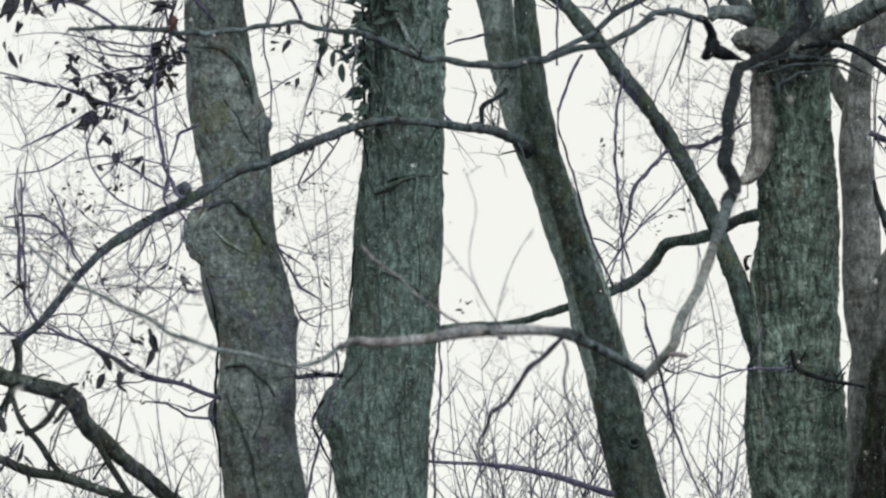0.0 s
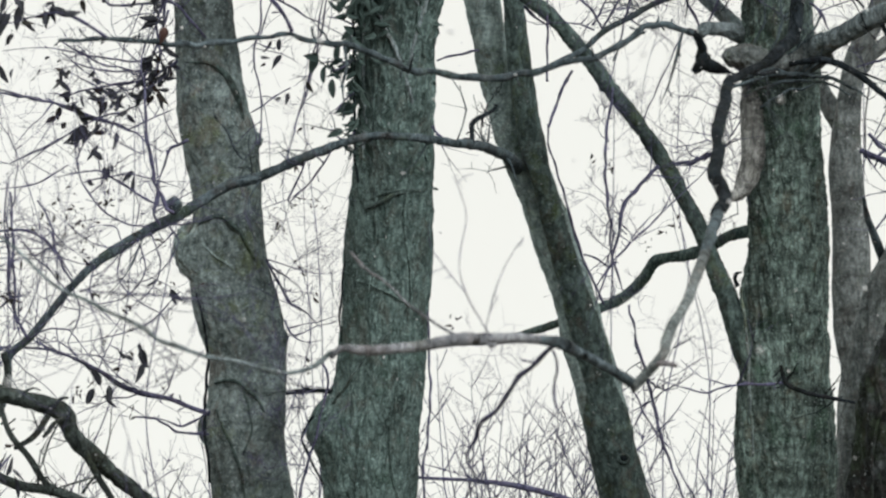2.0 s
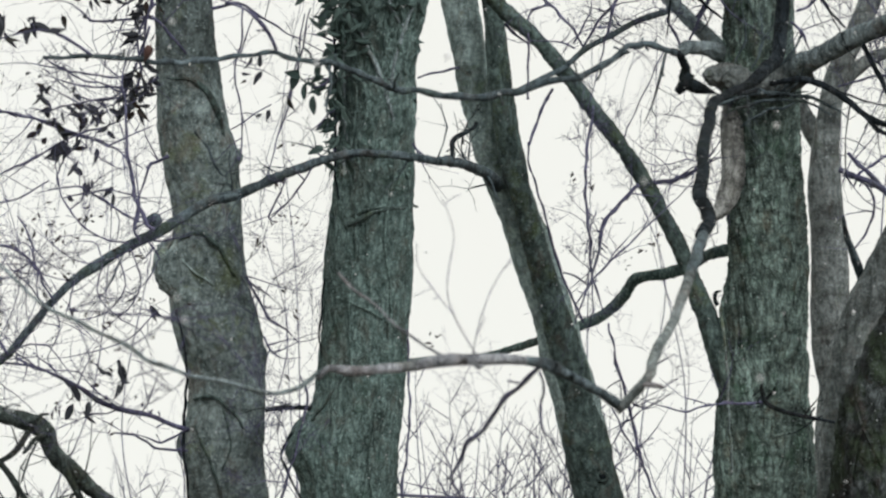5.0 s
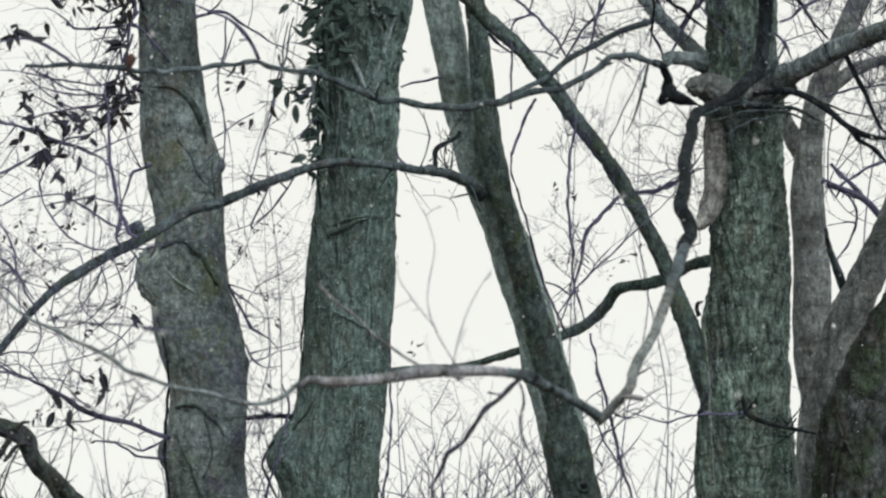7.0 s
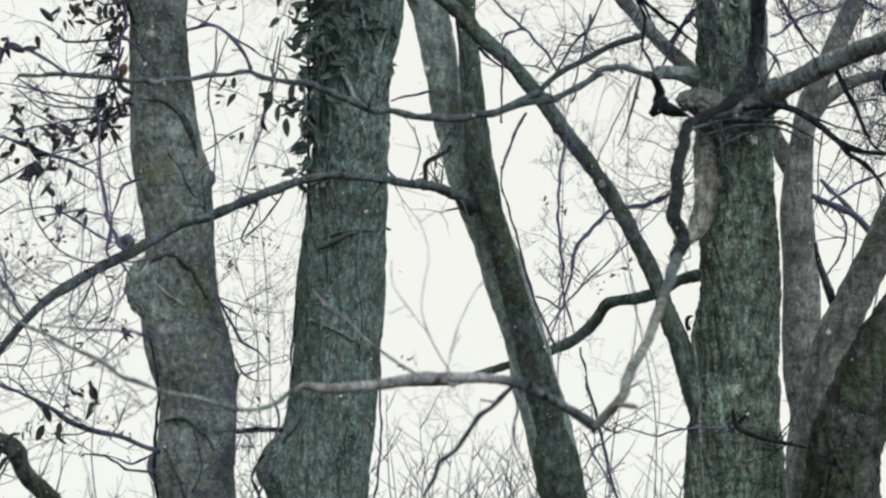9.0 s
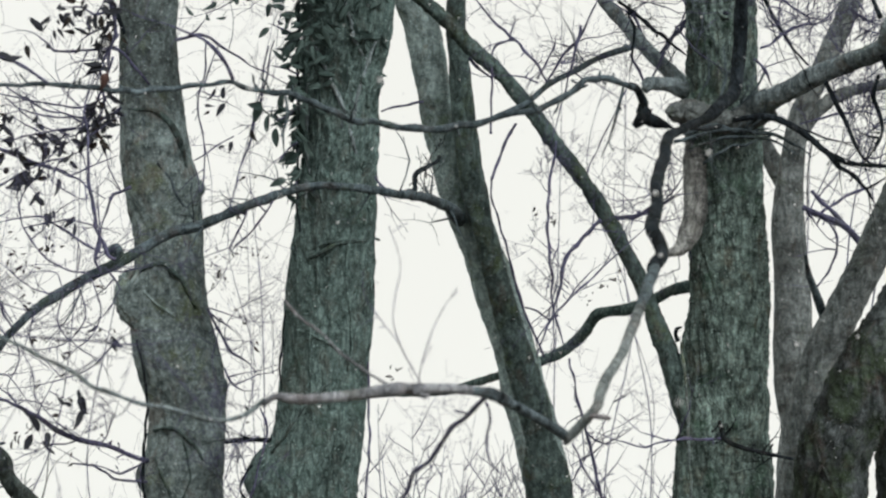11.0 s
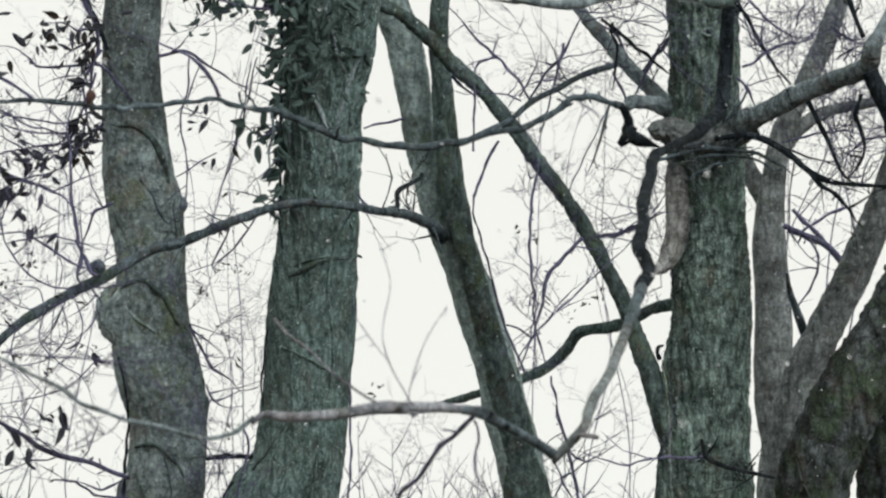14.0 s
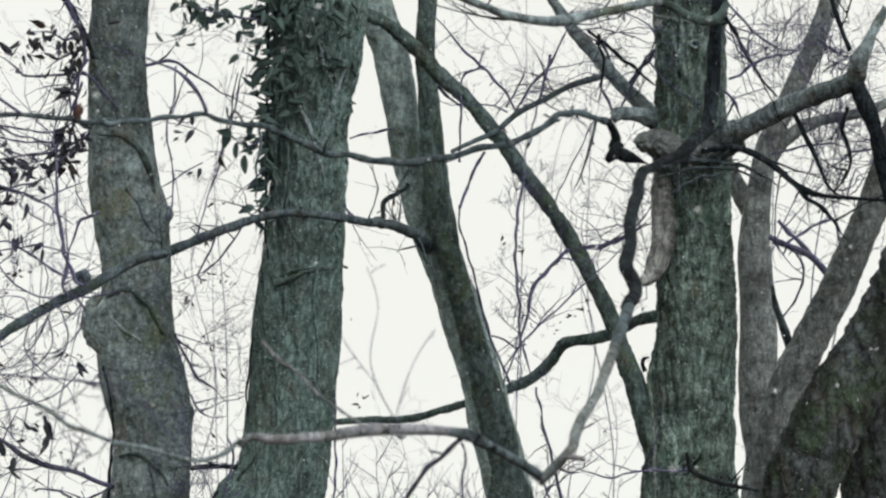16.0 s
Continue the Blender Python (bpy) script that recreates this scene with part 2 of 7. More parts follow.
def tube(points, sides, step, rough=0.0, swell=(), grain=(9.0, 2.2), wobble=0.0, kink=7.0, verts=None, faces=None):
    """A tapering round stem along points. rough: depth of the bark's furrows in metres. swell: (x, y, z, reach, height) of knobs."""
    verts = [] if verts is None else verts
    faces = [] if faces is None else faces
    start = len(verts)
    line = glide(points, step)
    n = len(line)
    knobs = [(Vector(s[:3]), s[3], s[4]) for s in swell]
    for i, q in enumerate(line):
        way = (line[min(i + 1, n - 1)].to_3d() - line[max(i - 1, 0)].to_3d()).normalized()
        ref = Vector((0, 1, 0)) if abs(way.y) < 0.9 else Vector((1, 0, 0))
        side = way.cross(ref).normalized()
        up = side.cross(way)
        mid, r = q.to_3d(), max(q.w, 0.0008)
        if wobble:
            mid = mid + Vector((noise.noise(mid * kink), 0, noise.noise(mid * kink + Vector((5, 3, 1))))) * wobble
            r *= 1 + (0.16 * noise.noise(mid * 8.0 + Vector((2, 8, 5))) if rough else 0.5 * noise.noise(mid * 34.0))
        for k in range(sides):
            a = 2 * math.pi * k / sides
            out = side * math.cos(a) + up * math.sin(a)
            v = mid + out * r
            if rough:
                w = Vector((v.x * grain[0], v.y * grain[0], v.z * grain[1]))
                h = 1 - 2 * abs(noise.noise(w * 2.1)) + 0.5 * noise.noise(w * 5.3) - 0.6 * max(0.0, noise.noise(w * 1.1 + Vector((7, 1, 3)))) + 0.45 * noise.noise(v * 42.0)
                slow = noise.noise(Vector((v.x * 3.1, v.y * 3.1, v.z * 1.9)))
                v = v + out * ((h - 0.4) * rough + slow * r * 0.10)
            for c, reach, high in knobs:
                d = (v - c).length
                if d < reach:
                    v = v + out * high * (0.5 + 0.5 * math.cos(math.pi * d / reach))
            verts.append(v)
    for i in range(n - 1):
        for k in range(sides):
            a, b = start + i * sides + k, start + i * sides + (k + 1) % sides
            faces.append((a, b, b + sides, a + sides))
    faces.append(tuple(range(start + sides - 1, start - 1, -1)))
    faces.append(tuple(range(start + (n - 1) * sides, start + n * sides)))
    return verts, faces


def mesh_of(name, verts, faces, material):
    me = bpy.data.meshes.new(name)
    me.from_pydata([tuple(v) for v in verts], [], faces)
    me.polygons.foreach_set("use_smooth", [True] * len(me.polygons))
    me.materials.append(material)
    return me


def part(name, me, parent, label="", kind=""):
    """One mesh as a part of a thing, left where its points lie."""
    ob = new(name, me)
    if parent:
        ob.parent = parent
        if parent.data is None:
            ob.matrix_parent_inverse = Matrix.Translation(-parent.location)
    return tagged(ob, label, kind=kind)


def thing(name, base, label, category, group=""):
    ob = new(name)
    ob.location = base
    ob.empty_display_size = 0.3
    return tagged(ob, label, category, group)


def fine_between(low, high, fine, coarse):
    return lambda z: fine if low < z < high else coarse


def trunk(parent, points, material, swell=(), rough=0.010, name="trunk", label="", sides=144, grain=(9.0, 2.2)):
    v, f = tube(points, sides, fine_between(3.7, 9.0, 0.014, 0.12), rough, swell, grain)
    return part(name, mesh_of(name, v, f, material), parent, label)


WAYS = {}


def knobby(points, rng):
    """A thin stem's line with the small kinks and swollen nodes that it makes where buds sat."""
    line = glide(points, 0.065)
    out = [tuple(line[0])]
    for i, q in enumerate(line[1:-1]):
        out.append((q.x + rng.gauss(0, min(0.0042, q.w * 0.7)), q.y, q.z + rng.gauss(0, min(0.0042, q.w * 0.7)), q.w * (1.22 if i % 2 else 0.92)))
    return out + [tuple(line[-1])]


def spur(verts, faces, rng, at, way, long, r):
    """A short pointed side shoot with a bud."""
    d = (Vector(way).normalized() * 0.7 + Vector((rng.gauss(0, 1), rng.gauss(0, 0.5), rng.gauss(0.2, 1))).normalized()).normalized()
    e = (d + Vector((rng.gauss(0, 0.3), 0, rng.gauss(0.1, 0.3)))).normalized()
    m = at + d * long * 0.55
    tube([(*at, r), (*m, r * 0.7), (*(m + e * long * 0.3), r * 1.1), (*(m + e * long * 0.5), r * 0.4)], 4, 1.0, verts=verts, faces=faces)


def limb(parent, points, material, name="limb", label="", shoots=0, seed=0):
    """A limb, branch or twig; shoots: how many fine side twigs leave it."""
    r = max(p[3] for p in points)
    if name == "twig":
        n = len(points) - 1
        points = [(*p[:3], p[3] * (1 - 0.6 * max(0.0, i / n - 0.5) * 2)) for i, p in enumerate(points)]
    rng = random.Random(len(points) * 31 + int(abs(points[0][0]) * 1000) + seed)
    sides = 28 if r > 0.035 else (14 if r > 0.012 else 7)
    thin = r <= 0.012
    woody = name in ("twig", "branch")
    way_points = knobby(points, rng) if thin and woody else points
    v, f = tube(way_points, sides, 0.02, 0 if thin else r * (0.13 if r > 0.03 else 0.09), (), (20.0, 9.0), wobble=(0.0 if woody else 0.010) if thin else r * (0.12 if r > 0.036 else 0.22 if name == "stem" else 0.22), kink=12.0 if thin else 11.0 if name == "stem" else 6.0)
    line = glide(points, 0.03)
    if woody and len(line) > 4:
        for i in range(2, len(line) - 1):
            if rng.random() < 0.24:
                spur(v, f, rng, line[i].to_3d(), line[i].to_3d() - line[i - 1].to_3d(), rng.uniform(0.016, 0.055), min(0.0042, max(0.0006, line[i].w * 0.5)))
    if shoots and len(line) > 3:
        for _ in range(shoots):
            i = rng.randint(1, len(line) - 2)
            way = (line[i + 1].to_3d() - line[i].to_3d()).normalized()
            out = Vector((rng.gauss(0, 1), rng.gauss(0, 0.5), rng.gauss(0.1, 1))).normalized()
            grow(v, f, rng, line[i].to_3d(), way * 0.6 + out, rng.uniform(0.10, 0.42), min(0.0042, line[i].w * 0.6), 1, 0.9, (1, 3), 0.2)
    ob = part(name, mesh_of(name, v, f, material), parent, label)
    if name == "twig":
        WAYS.setdefault(parent.name, []).append((ob, [Vector(p[:3]) for p in points]))
    return ob


def grow(verts, faces, rng, base, way, length, r, levels, bend=0.5, kids=(3, 5), lift=0.25, sides=4, buds=True):
    """A twig that wanders and forks."""
    n = max(4, int(length / 0.07))
    pts, p, d = [], Vector(base), Vector(way).normalized()
    for i in range(n + 1):
        t = i / n
        pts.append((*p, r * (1 - 0.75 * t) * rng.choice((0.85, 0.9, 1.0, 1.6) if levels < 2 else (0.95, 1.05))))
        d = (d + Vector((rng.gauss(0, 1), rng.gauss(0, 0.6), rng.gauss(0, 1))) * bend * 0.22 + Vector((0, 0, lift * 0.1))).normalized()
        p = p + d * length / n
    tube(pts, sides, 0.5, verts=verts, faces=faces)
    if buds:
        for i in range(1, n):
            if rng.random() < 0.3:
                spur(verts, faces, rng, Vector(pts[i][:3]), Vector(pts[i][:3]) - Vector(pts[i - 1][:3]), rng.uniform(0.015, 0.045), max(0.0008, pts[i][3] * 0.8))
    if levels > 0:
        for _ in range(rng.randint(*kids)):
            t = rng.uniform(0.2, 0.97)
            q = Vector(pts[int(t * n)][:3])
            side = Vector((rng.gauss(0, 1), rng.gauss(0, 0.7), rng.gauss(0.25, 0.8))).normalized()
            grow(verts, faces, rng, q, (d * 0.7 + side), length * rng.uniform(0.35, 0.62), r * (1 - 0.7 * t) * 0.7, levels - 1, bend, kids, lift, sides, buds)


def spray(parent, spots, count, length, r, seed, way=(0, 0, 0.4), material=None):
    """Fine forking twigs that leave the spots on a branch, as one part."""
    rng = random.Random(seed)
    v, f = [], []
    for s in spots:
        for _ in range(count):
            d = Vector(way) + Vector((rng.gauss(0, 0.9), rng.gauss(0, 0.4), rng.gauss(0, 0.7)))
            grow(v, f, rng, s, d, length * rng.uniform(0.6, 1.2), r * rng.uniform(0.6, 1.0), 2, 1.15, (2, 5), 0.2)
    return part("twig_spray", mesh_of("twig_spray", v, f, material or BARK_TWIG), parent, "dark fine forking twigs", "stuff")


def knot(parent, x, y, z, r, material):
    """A grown-over branch scar: a raised ring of bark facing the viewer."""
    pts = [(x + r * math.cos(a), y, z + 0.85 * r * math.sin(a), r * 0.36) for a in [i * math.pi / 5 for i in range(11)]]
    v, f = tube(pts, 8, 0.006, r * 0.05, (), (30, 30))
    ring = part("knot", mesh_of("knot", v, f, material), parent, "ring-shaped branch scar")
    # No recess is modelled: a flat dark disc gives its shade by colour.
    v, f = tube([(x, y - 0.002, z, r * 0.7), (x, y + 0.02, z, r * 0.75)], 14, 0.01, r * 0.06, (), (30, 30))
    part("dark_disc", mesh_of("dark_disc", v, f, BARK_DARK), ring, "flat dark disc for the shaded inside of the scar")


def leaf_mesh(name, material, long, wide, curl, bend=0.0, twist=0.0, seed=0):
    """One thin leaf blade with a shallow midrib fold and a wavy edge, on a short stalk, hanging along -z from 0."""
    rng = random.Random(seed)
    n, verts, faces = 9, [], []
    for i in range(n + 1):
        t = i / n
        w = wide / 2 * (max(0.0, math.sin(math.pi * min(1, t ** 0.8))) ** 0.65 + 0.015)
        wl, wr = w * rng.uniform(0.9, 1.08), w * rng.uniform(0.9, 1.08)
        z, y, x = -0.22 * long - long * t, curl * long * t * t, bend * long * t * t
        c, s = math.cos(twist * t), math.sin(twist * t)
        for u, h in ((-wl, 0.18 * wl), (0, 0), (wr, 0.18 * wr), (0, 0.0008)):
            verts.append((x + u * c - h * s, y + u * s + h * c, z))
    for i in range(n):
        a = i * 4
        faces += [(a, a + 1, a + 5, a + 4), (a + 1, a + 2, a + 6, a + 5), (a + 2, a + 3, a + 7, a + 6), (a + 3, a, a + 4, a + 7)]
    s = len(verts)
    verts += [(-0.0012, 0, 0), (0.0012, 0, 0), (0.0012, 0, -0.23 * long), (-0.0012, 0, -0.23 * long), (0, 0.002, 0), (0, 0.002, -0.23 * long)]
    faces += [(s, s + 1, s + 2, s + 3), (s + 1, s + 4, s + 5, s + 2), (s + 4, s, s + 3, s + 5)]
    return mesh_of(name, verts, faces, material)


LEAF_RUST = leafy("rusty_leaf", (0.17, 0.100, 0.090), (0.15, 0.090, 0.080))
LEAVES = [leaf_mesh("leaf", LEAF_VINE, 0.106, 0.038, 0.3, 0.15, 0.9, 1), leaf_mesh("leaf", LEAF_VINE, 0.110, 0.042, -0.3, -0.2, -0.8, 2),
          leaf_mesh("leaf", LEAF_VINE, 0.080, 0.034, 0.5, 0.3, 1.2, 3), leaf_mesh("leaf", LEAF_VINE, 0.095, 0.026, -0.5, 0.25, 0.4, 4), leaf_mesh("leaf", LEAF_DRY, 0.085, 0.036, 0.7, -0.3, 1.8, 5)]
IVY = [leaf_mesh("leaf", LEAF_DARK, 0.112, 0.054, 0.3, 0.2, 0.8, 6), leaf_mesh("leaf", LEAF_DARK, 0.116, 0.052, -0.35, -0.15, -0.9, 7),
       leaf_mesh("leaf", LEAF_DARK, 0.088, 0.050, 0.5, 0.3, 1.0, 8), leaf_mesh("leaf", LEAF_DARK, 0.085, 0.028, -0.5, -0.3, 0.5, 9)]
SMALL = [leaf_mesh("leaf", LEAF_DRY, 0.034, 0.013, 0.5, 0.3, 1.0, 10), leaf_mesh("leaf", LEAF_DRY, 0.026, 0.014, -0.4, -0.3, 1.5, 11)]


def leaves(plant, kinds, rng, spots, count, spread, droop=0.5, size=(0.75, 1.25), lean=0.0):
    """count leaves round each spot, each on the twig next to it, hanging with a droop from 0 (any way) to 1 (straight down)."""
    for s in spots:
        at = Vector(s)
        twig = min(WAYS[plant.name], key=lambda w: min((q - at).length for q in w[1]))[0]
        for _ in range(count):
            ob = new("leaf", rng.choice(kinds))
            ob.parent = twig
            p = at + Vector((rng.gauss(0, spread), rng.gauss(0, spread * 0.6), rng.gauss(0, spread)))
            k = 0.78 * rng.uniform(*size)
            turn = Euler((rng.gauss(0, 0.5), lean + rng.gauss(0, 1.7 * (1 - droop) + 0.25), rng.uniform(-1.2, 1.2)))
            ob.matrix_basis = Matrix.LocRotScale(p, turn, (k, k, k))


def crown(tree, x, y, z, lean, r, seed):
    """Bare limbs above the part of the trunk that is seen."""
    rng = random.Random(seed)
    for i in range(7):
        v, f = [], []
        h = rng.uniform(0.4, 4.0)
        a = i * 0.9 + rng.uniform(0, 0.6)
        grow(v, f, rng, (x + lean * h, y, z + h), (math.cos(a), math.sin(a), rng.uniform(1.0, 1.8)), rng.uniform(1.6, 2.8), r * 0.42, 2, 0.6, (4, 6), 0.5, 6, False)
        part("upper_limb", mesh_of("upper_limb", v, f, BARK_TWIG), tree)


# ---- the ground ----
def ground():
    bm = bmesh.new()
    xs = [-3000, -400, -120, -60, -30] + [i * 1.5 for i in range(-12, 13)] + [30, 60, 120, 400, 3000]
    ys = [-3000, -400, -120, -50, -20, -8] + [i * 1.5 for i in range(-2, 24)] + [45, 70, 120, 400, 3000]
    rows = [[bm.verts.new((x, y, 0.10 * noise.noise((x * 0.23, y * 0.23, 0)) - 0.02 if abs(x) < 100 and abs(y) < 100 else 0)) for x in xs] for y in ys]
    for i in range(len(ys) - 1):
        for j in range(len(xs) - 1):
            bm.faces.new((rows[i][j], rows[i][j + 1], rows[i + 1][j + 1], rows[i + 1][j]))
    me = bpy.data.meshes.new("ground")
    bm.to_mesh(me)
    bm.free()
    me.materials.append(SOIL)
    tagged(new("ground", me), "woodland floor of brown leaf litter", "ground", kind="structure")


ground()


# ---- the crooked grey tree ----

crooked_tree = thing("tree", (-0.75, 17.27, 0.00), "crooked grey-green tree trunk with knobs and bare vines", "tree", "woodland trees")
trunk(crooked_tree, [(-0.731, 17.272, -0.143, 0.3122), (-0.779, 17.272, 0.476, 0.2220), (-0.866, 17.272, 1.617, 0.2035), (-0.987, 17.272, 3.186, 0.1942), (-1.108, 17.272, 4.756, 0.1850), (-1.140, 17.194, 5.047, 0.1891), (-1.154, 17.158, 5.179, 0.1946), (-1.143, 17.130, 5.285, 0.1891), (-1.138, 17.087, 5.444, 0.1891), (-1.146, 17.052, 5.576, 0.1946), (-1.181, 17.016, 5.709, 0.2028), (-1.217, 16.974, 5.868, 0.1891), (-1.231, 16.938, 6.000, 0.1781), (-1.236, 16.903, 6.132, 0.1672), (-1.236, 16.875, 6.238, 0.1617), (-1.250, 16.839, 6.371, 0.1672), (-1.266, 16.804, 6.503, 0.1781), (-1.296, 16.768, 6.635, 0.1699), (-1.313, 16.718, 6.821, 0.1576), (-1.329, 16.662, 7.032, 0.1480), (-1.337, 16.591, 7.297, 0.1439), (-1.318, 16.523, 7.549, 0.1370), (-1.288, 16.589, 9.034, 0.1076), (-1.263, 16.655, 10.519, 0.0782), (-1.241, 16.723, 12.049, 0.0480)], BARK_GREY, swell=[(-1.424, 16.854, 6.006, 0.093, 0.066), (-1.413, 16.874, 5.932, 0.082, 0.062), (-1.397, 16.840, 6.059, 0.065, 0.022), (-1.071, 16.750, 6.510, 0.071, 0.033), (-0.948, 16.996, 5.591, 0.066, 0.027), (-1.364, 17.109, 5.169, 0.115, 0.033), (-1.315, 16.600, 6.684, 0.163, 0.014)], rough=0.009)
trunk(crooked_tree, [(-1.396, 16.900, 6.131, 0.0219), (-1.428, 16.900, 6.086, 0.0411), (-1.429, 16.900, 6.029, 0.0575), (-1.414, 16.900, 5.962, 0.0603), (-1.396, 16.900, 5.900, 0.0466), (-1.378, 16.900, 5.849, 0.0164)], BARK_GREY, rough=0.018, name="burl", label="knobbly bark burl", sides=48, grain=(14.0, 14.0))
# Bark ridges in the darker stem bark, the shade along them put into colour.
limb(crooked_tree, [(-1.459, 16.646, 6.878, 0.0046), (-1.384, 16.568, 6.848, 0.0069), (-1.301, 16.548, 6.838, 0.0091), (-1.247, 16.562, 6.814, 0.0137), (-1.202, 16.596, 6.768, 0.0149), (-1.168, 16.639, 6.696, 0.0137), (-1.142, 16.680, 6.595, 0.0092), (-1.128, 16.689, 6.512, 0.0046)], BARK_STEM, "shade_ridge", "bark ridge darkened for shade")
limb(crooked_tree, [(-1.359, 16.799, 6.104, 0.0069), (-1.301, 16.747, 6.124, 0.0103), (-1.232, 16.728, 6.119, 0.0114), (-1.178, 16.743, 6.075, 0.0114), (-1.130, 16.778, 6.000, 0.0103), (-1.086, 16.826, 5.929, 0.0057)], BARK_STEM, "shade_ridge", "bark ridge darkened for shade")
limb(crooked_tree, [(-1.347, 16.566, 6.801, 0.0033), (-1.319, 16.586, 6.680, 0.0056), (-1.273, 16.602, 6.585, 0.0067), (-1.218, 16.622, 6.521, 0.0067), (-1.173, 16.656, 6.431, 0.0067), (-1.106, 16.741, 6.357, 0.0056)], BARK_MID, "vine_stem")
limb(crooked_tree, [(-1.291, 17.000, 5.363, 0.0067), (-1.233, 16.942, 5.361, 0.0078), (-1.163, 16.916, 5.344, 0.0089), (-1.095, 16.932, 5.284, 0.0089), (-1.048, 16.971, 5.209, 0.0067)], BARK_STEM, "shade_ridge", "bark ridge darkened for shade")
limb(crooked_tree, [(-1.123, 17.087, 4.722, 0.0067), (-1.191, 17.014, 5.011, 0.0078), (-1.246, 16.992, 5.144, 0.0089), (-1.285, 17.015, 5.233, 0.0078)], BARK_STEM, "vine_stem")
limb(crooked_tree, [(-1.150, 17.006, 5.009, 0.0056), (-1.109, 16.966, 5.139, 0.0067), (-1.128, 16.941, 5.245, 0.0056), (-1.144, 16.922, 5.323, 0.0044)], BARK_STEM, "vine_stem")
limb(crooked_tree, [(-1.344, 16.801, 6.020, 0.0045), (-1.259, 16.773, 5.929, 0.0056), (-1.190, 16.779, 5.874, 0.0044)], BARK_LEAN, "vine_stem")
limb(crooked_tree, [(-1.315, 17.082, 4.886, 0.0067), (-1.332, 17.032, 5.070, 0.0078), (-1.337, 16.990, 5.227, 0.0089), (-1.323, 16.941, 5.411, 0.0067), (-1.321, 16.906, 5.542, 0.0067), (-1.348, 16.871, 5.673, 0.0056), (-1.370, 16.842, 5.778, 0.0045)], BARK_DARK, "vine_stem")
limb(crooked_tree, [(-1.312, 16.945, 5.204, 0.0137), (-1.387, 16.869, 5.215, 0.0113), (-1.476, 16.790, 5.240, 0.0113), (-1.617, 16.713, 5.256, 0.0124), (-1.717, 16.634, 5.282, 0.0123), (-1.784, 16.552, 5.318, 0.0100), (-1.888, 16.468, 5.359, 0.0078), (-1.985, 16.388, 5.387, 0.0055), (-2.056, 16.317, 5.384, 0.0055), (-2.204, 16.246, 5.375, 0.0044), (-2.376, 16.182, 5.347, 0.0033)], BARK_TWIG, "branch", shoots=7)
limb(crooked_tree, [(-1.312, 16.971, 5.107, 0.0067), (-1.406, 16.971, 5.107, 0.0056), (-1.474, 16.966, 5.125, 0.0056), (-1.542, 16.955, 5.165, 0.0056), (-1.610, 16.950, 5.185, 0.0056), (-1.669, 16.948, 5.191, 0.0067)], BARK_TWIG, "twig", shoots=2)
limb(crooked_tree, [(-1.308, 16.894, 5.201, 0.0066), (-1.362, 16.903, 5.167, 0.0055), (-1.443, 16.912, 5.133, 0.0055), (-1.510, 16.905, 5.159, 0.0044), (-1.578, 16.899, 5.180, 0.0033)], BARK_TWIG, "twig", shoots=2)
limb(crooked_tree, [(-1.027, 16.755, 5.910, 0.0067), (-0.973, 16.783, 5.806, 0.0056), (-0.919, 16.808, 5.714, 0.0056), (-0.837, 16.822, 5.662, 0.0044), (-0.770, 16.840, 5.596, 0.0044)], BARK_TWIG, "twig", shoots=2)
limb(crooked_tree, [(-0.946, 16.829, 5.635, 0.0056), (-0.905, 16.850, 5.557, 0.0044), (-0.851, 16.857, 5.531, 0.0033), (-0.770, 16.856, 5.536, 0.0033)], BARK_TWIG, "twig", shoots=2)
limb(crooked_tree, [(-1.182, 16.327, 7.121, 0.0088), (-1.075, 16.322, 7.142, 0.0077), (-0.926, 16.341, 7.069, 0.0055), (-0.765, 16.366, 6.978, 0.0044), (-0.603, 16.387, 6.900, 0.0044)], BARK_TWIG, "twig", shoots=3)
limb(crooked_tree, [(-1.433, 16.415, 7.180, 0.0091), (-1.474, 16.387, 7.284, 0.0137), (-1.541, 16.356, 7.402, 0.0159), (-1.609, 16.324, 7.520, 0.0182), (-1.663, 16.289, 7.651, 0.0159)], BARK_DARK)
limb(crooked_tree, [(-1.398, 16.605, 6.473, 0.0102), (-1.447, 16.611, 6.450, 0.0080), (-1.485, 16.616, 6.431, 0.0068), (-1.520, 16.636, 6.355, 0.0068), (-1.544, 16.662, 6.258, 0.0057)], BARK_TWIG, "twig", shoots=2)
limb(crooked_tree, [(-1.288, 16.193, 6.851, 0.0065), (-1.448, 16.150, 7.011, 0.0065), (-1.608, 16.151, 7.006, 0.0055), (-1.741, 16.151, 7.006, 0.0055), (-1.794, 16.137, 7.057, 0.0044), (-1.874, 16.127, 7.096, 0.0033), (-1.981, 16.131, 7.083, 0.0033)], BARK_TWIG, "twig", shoots=4)


# ---- the ivy-hung tree ----

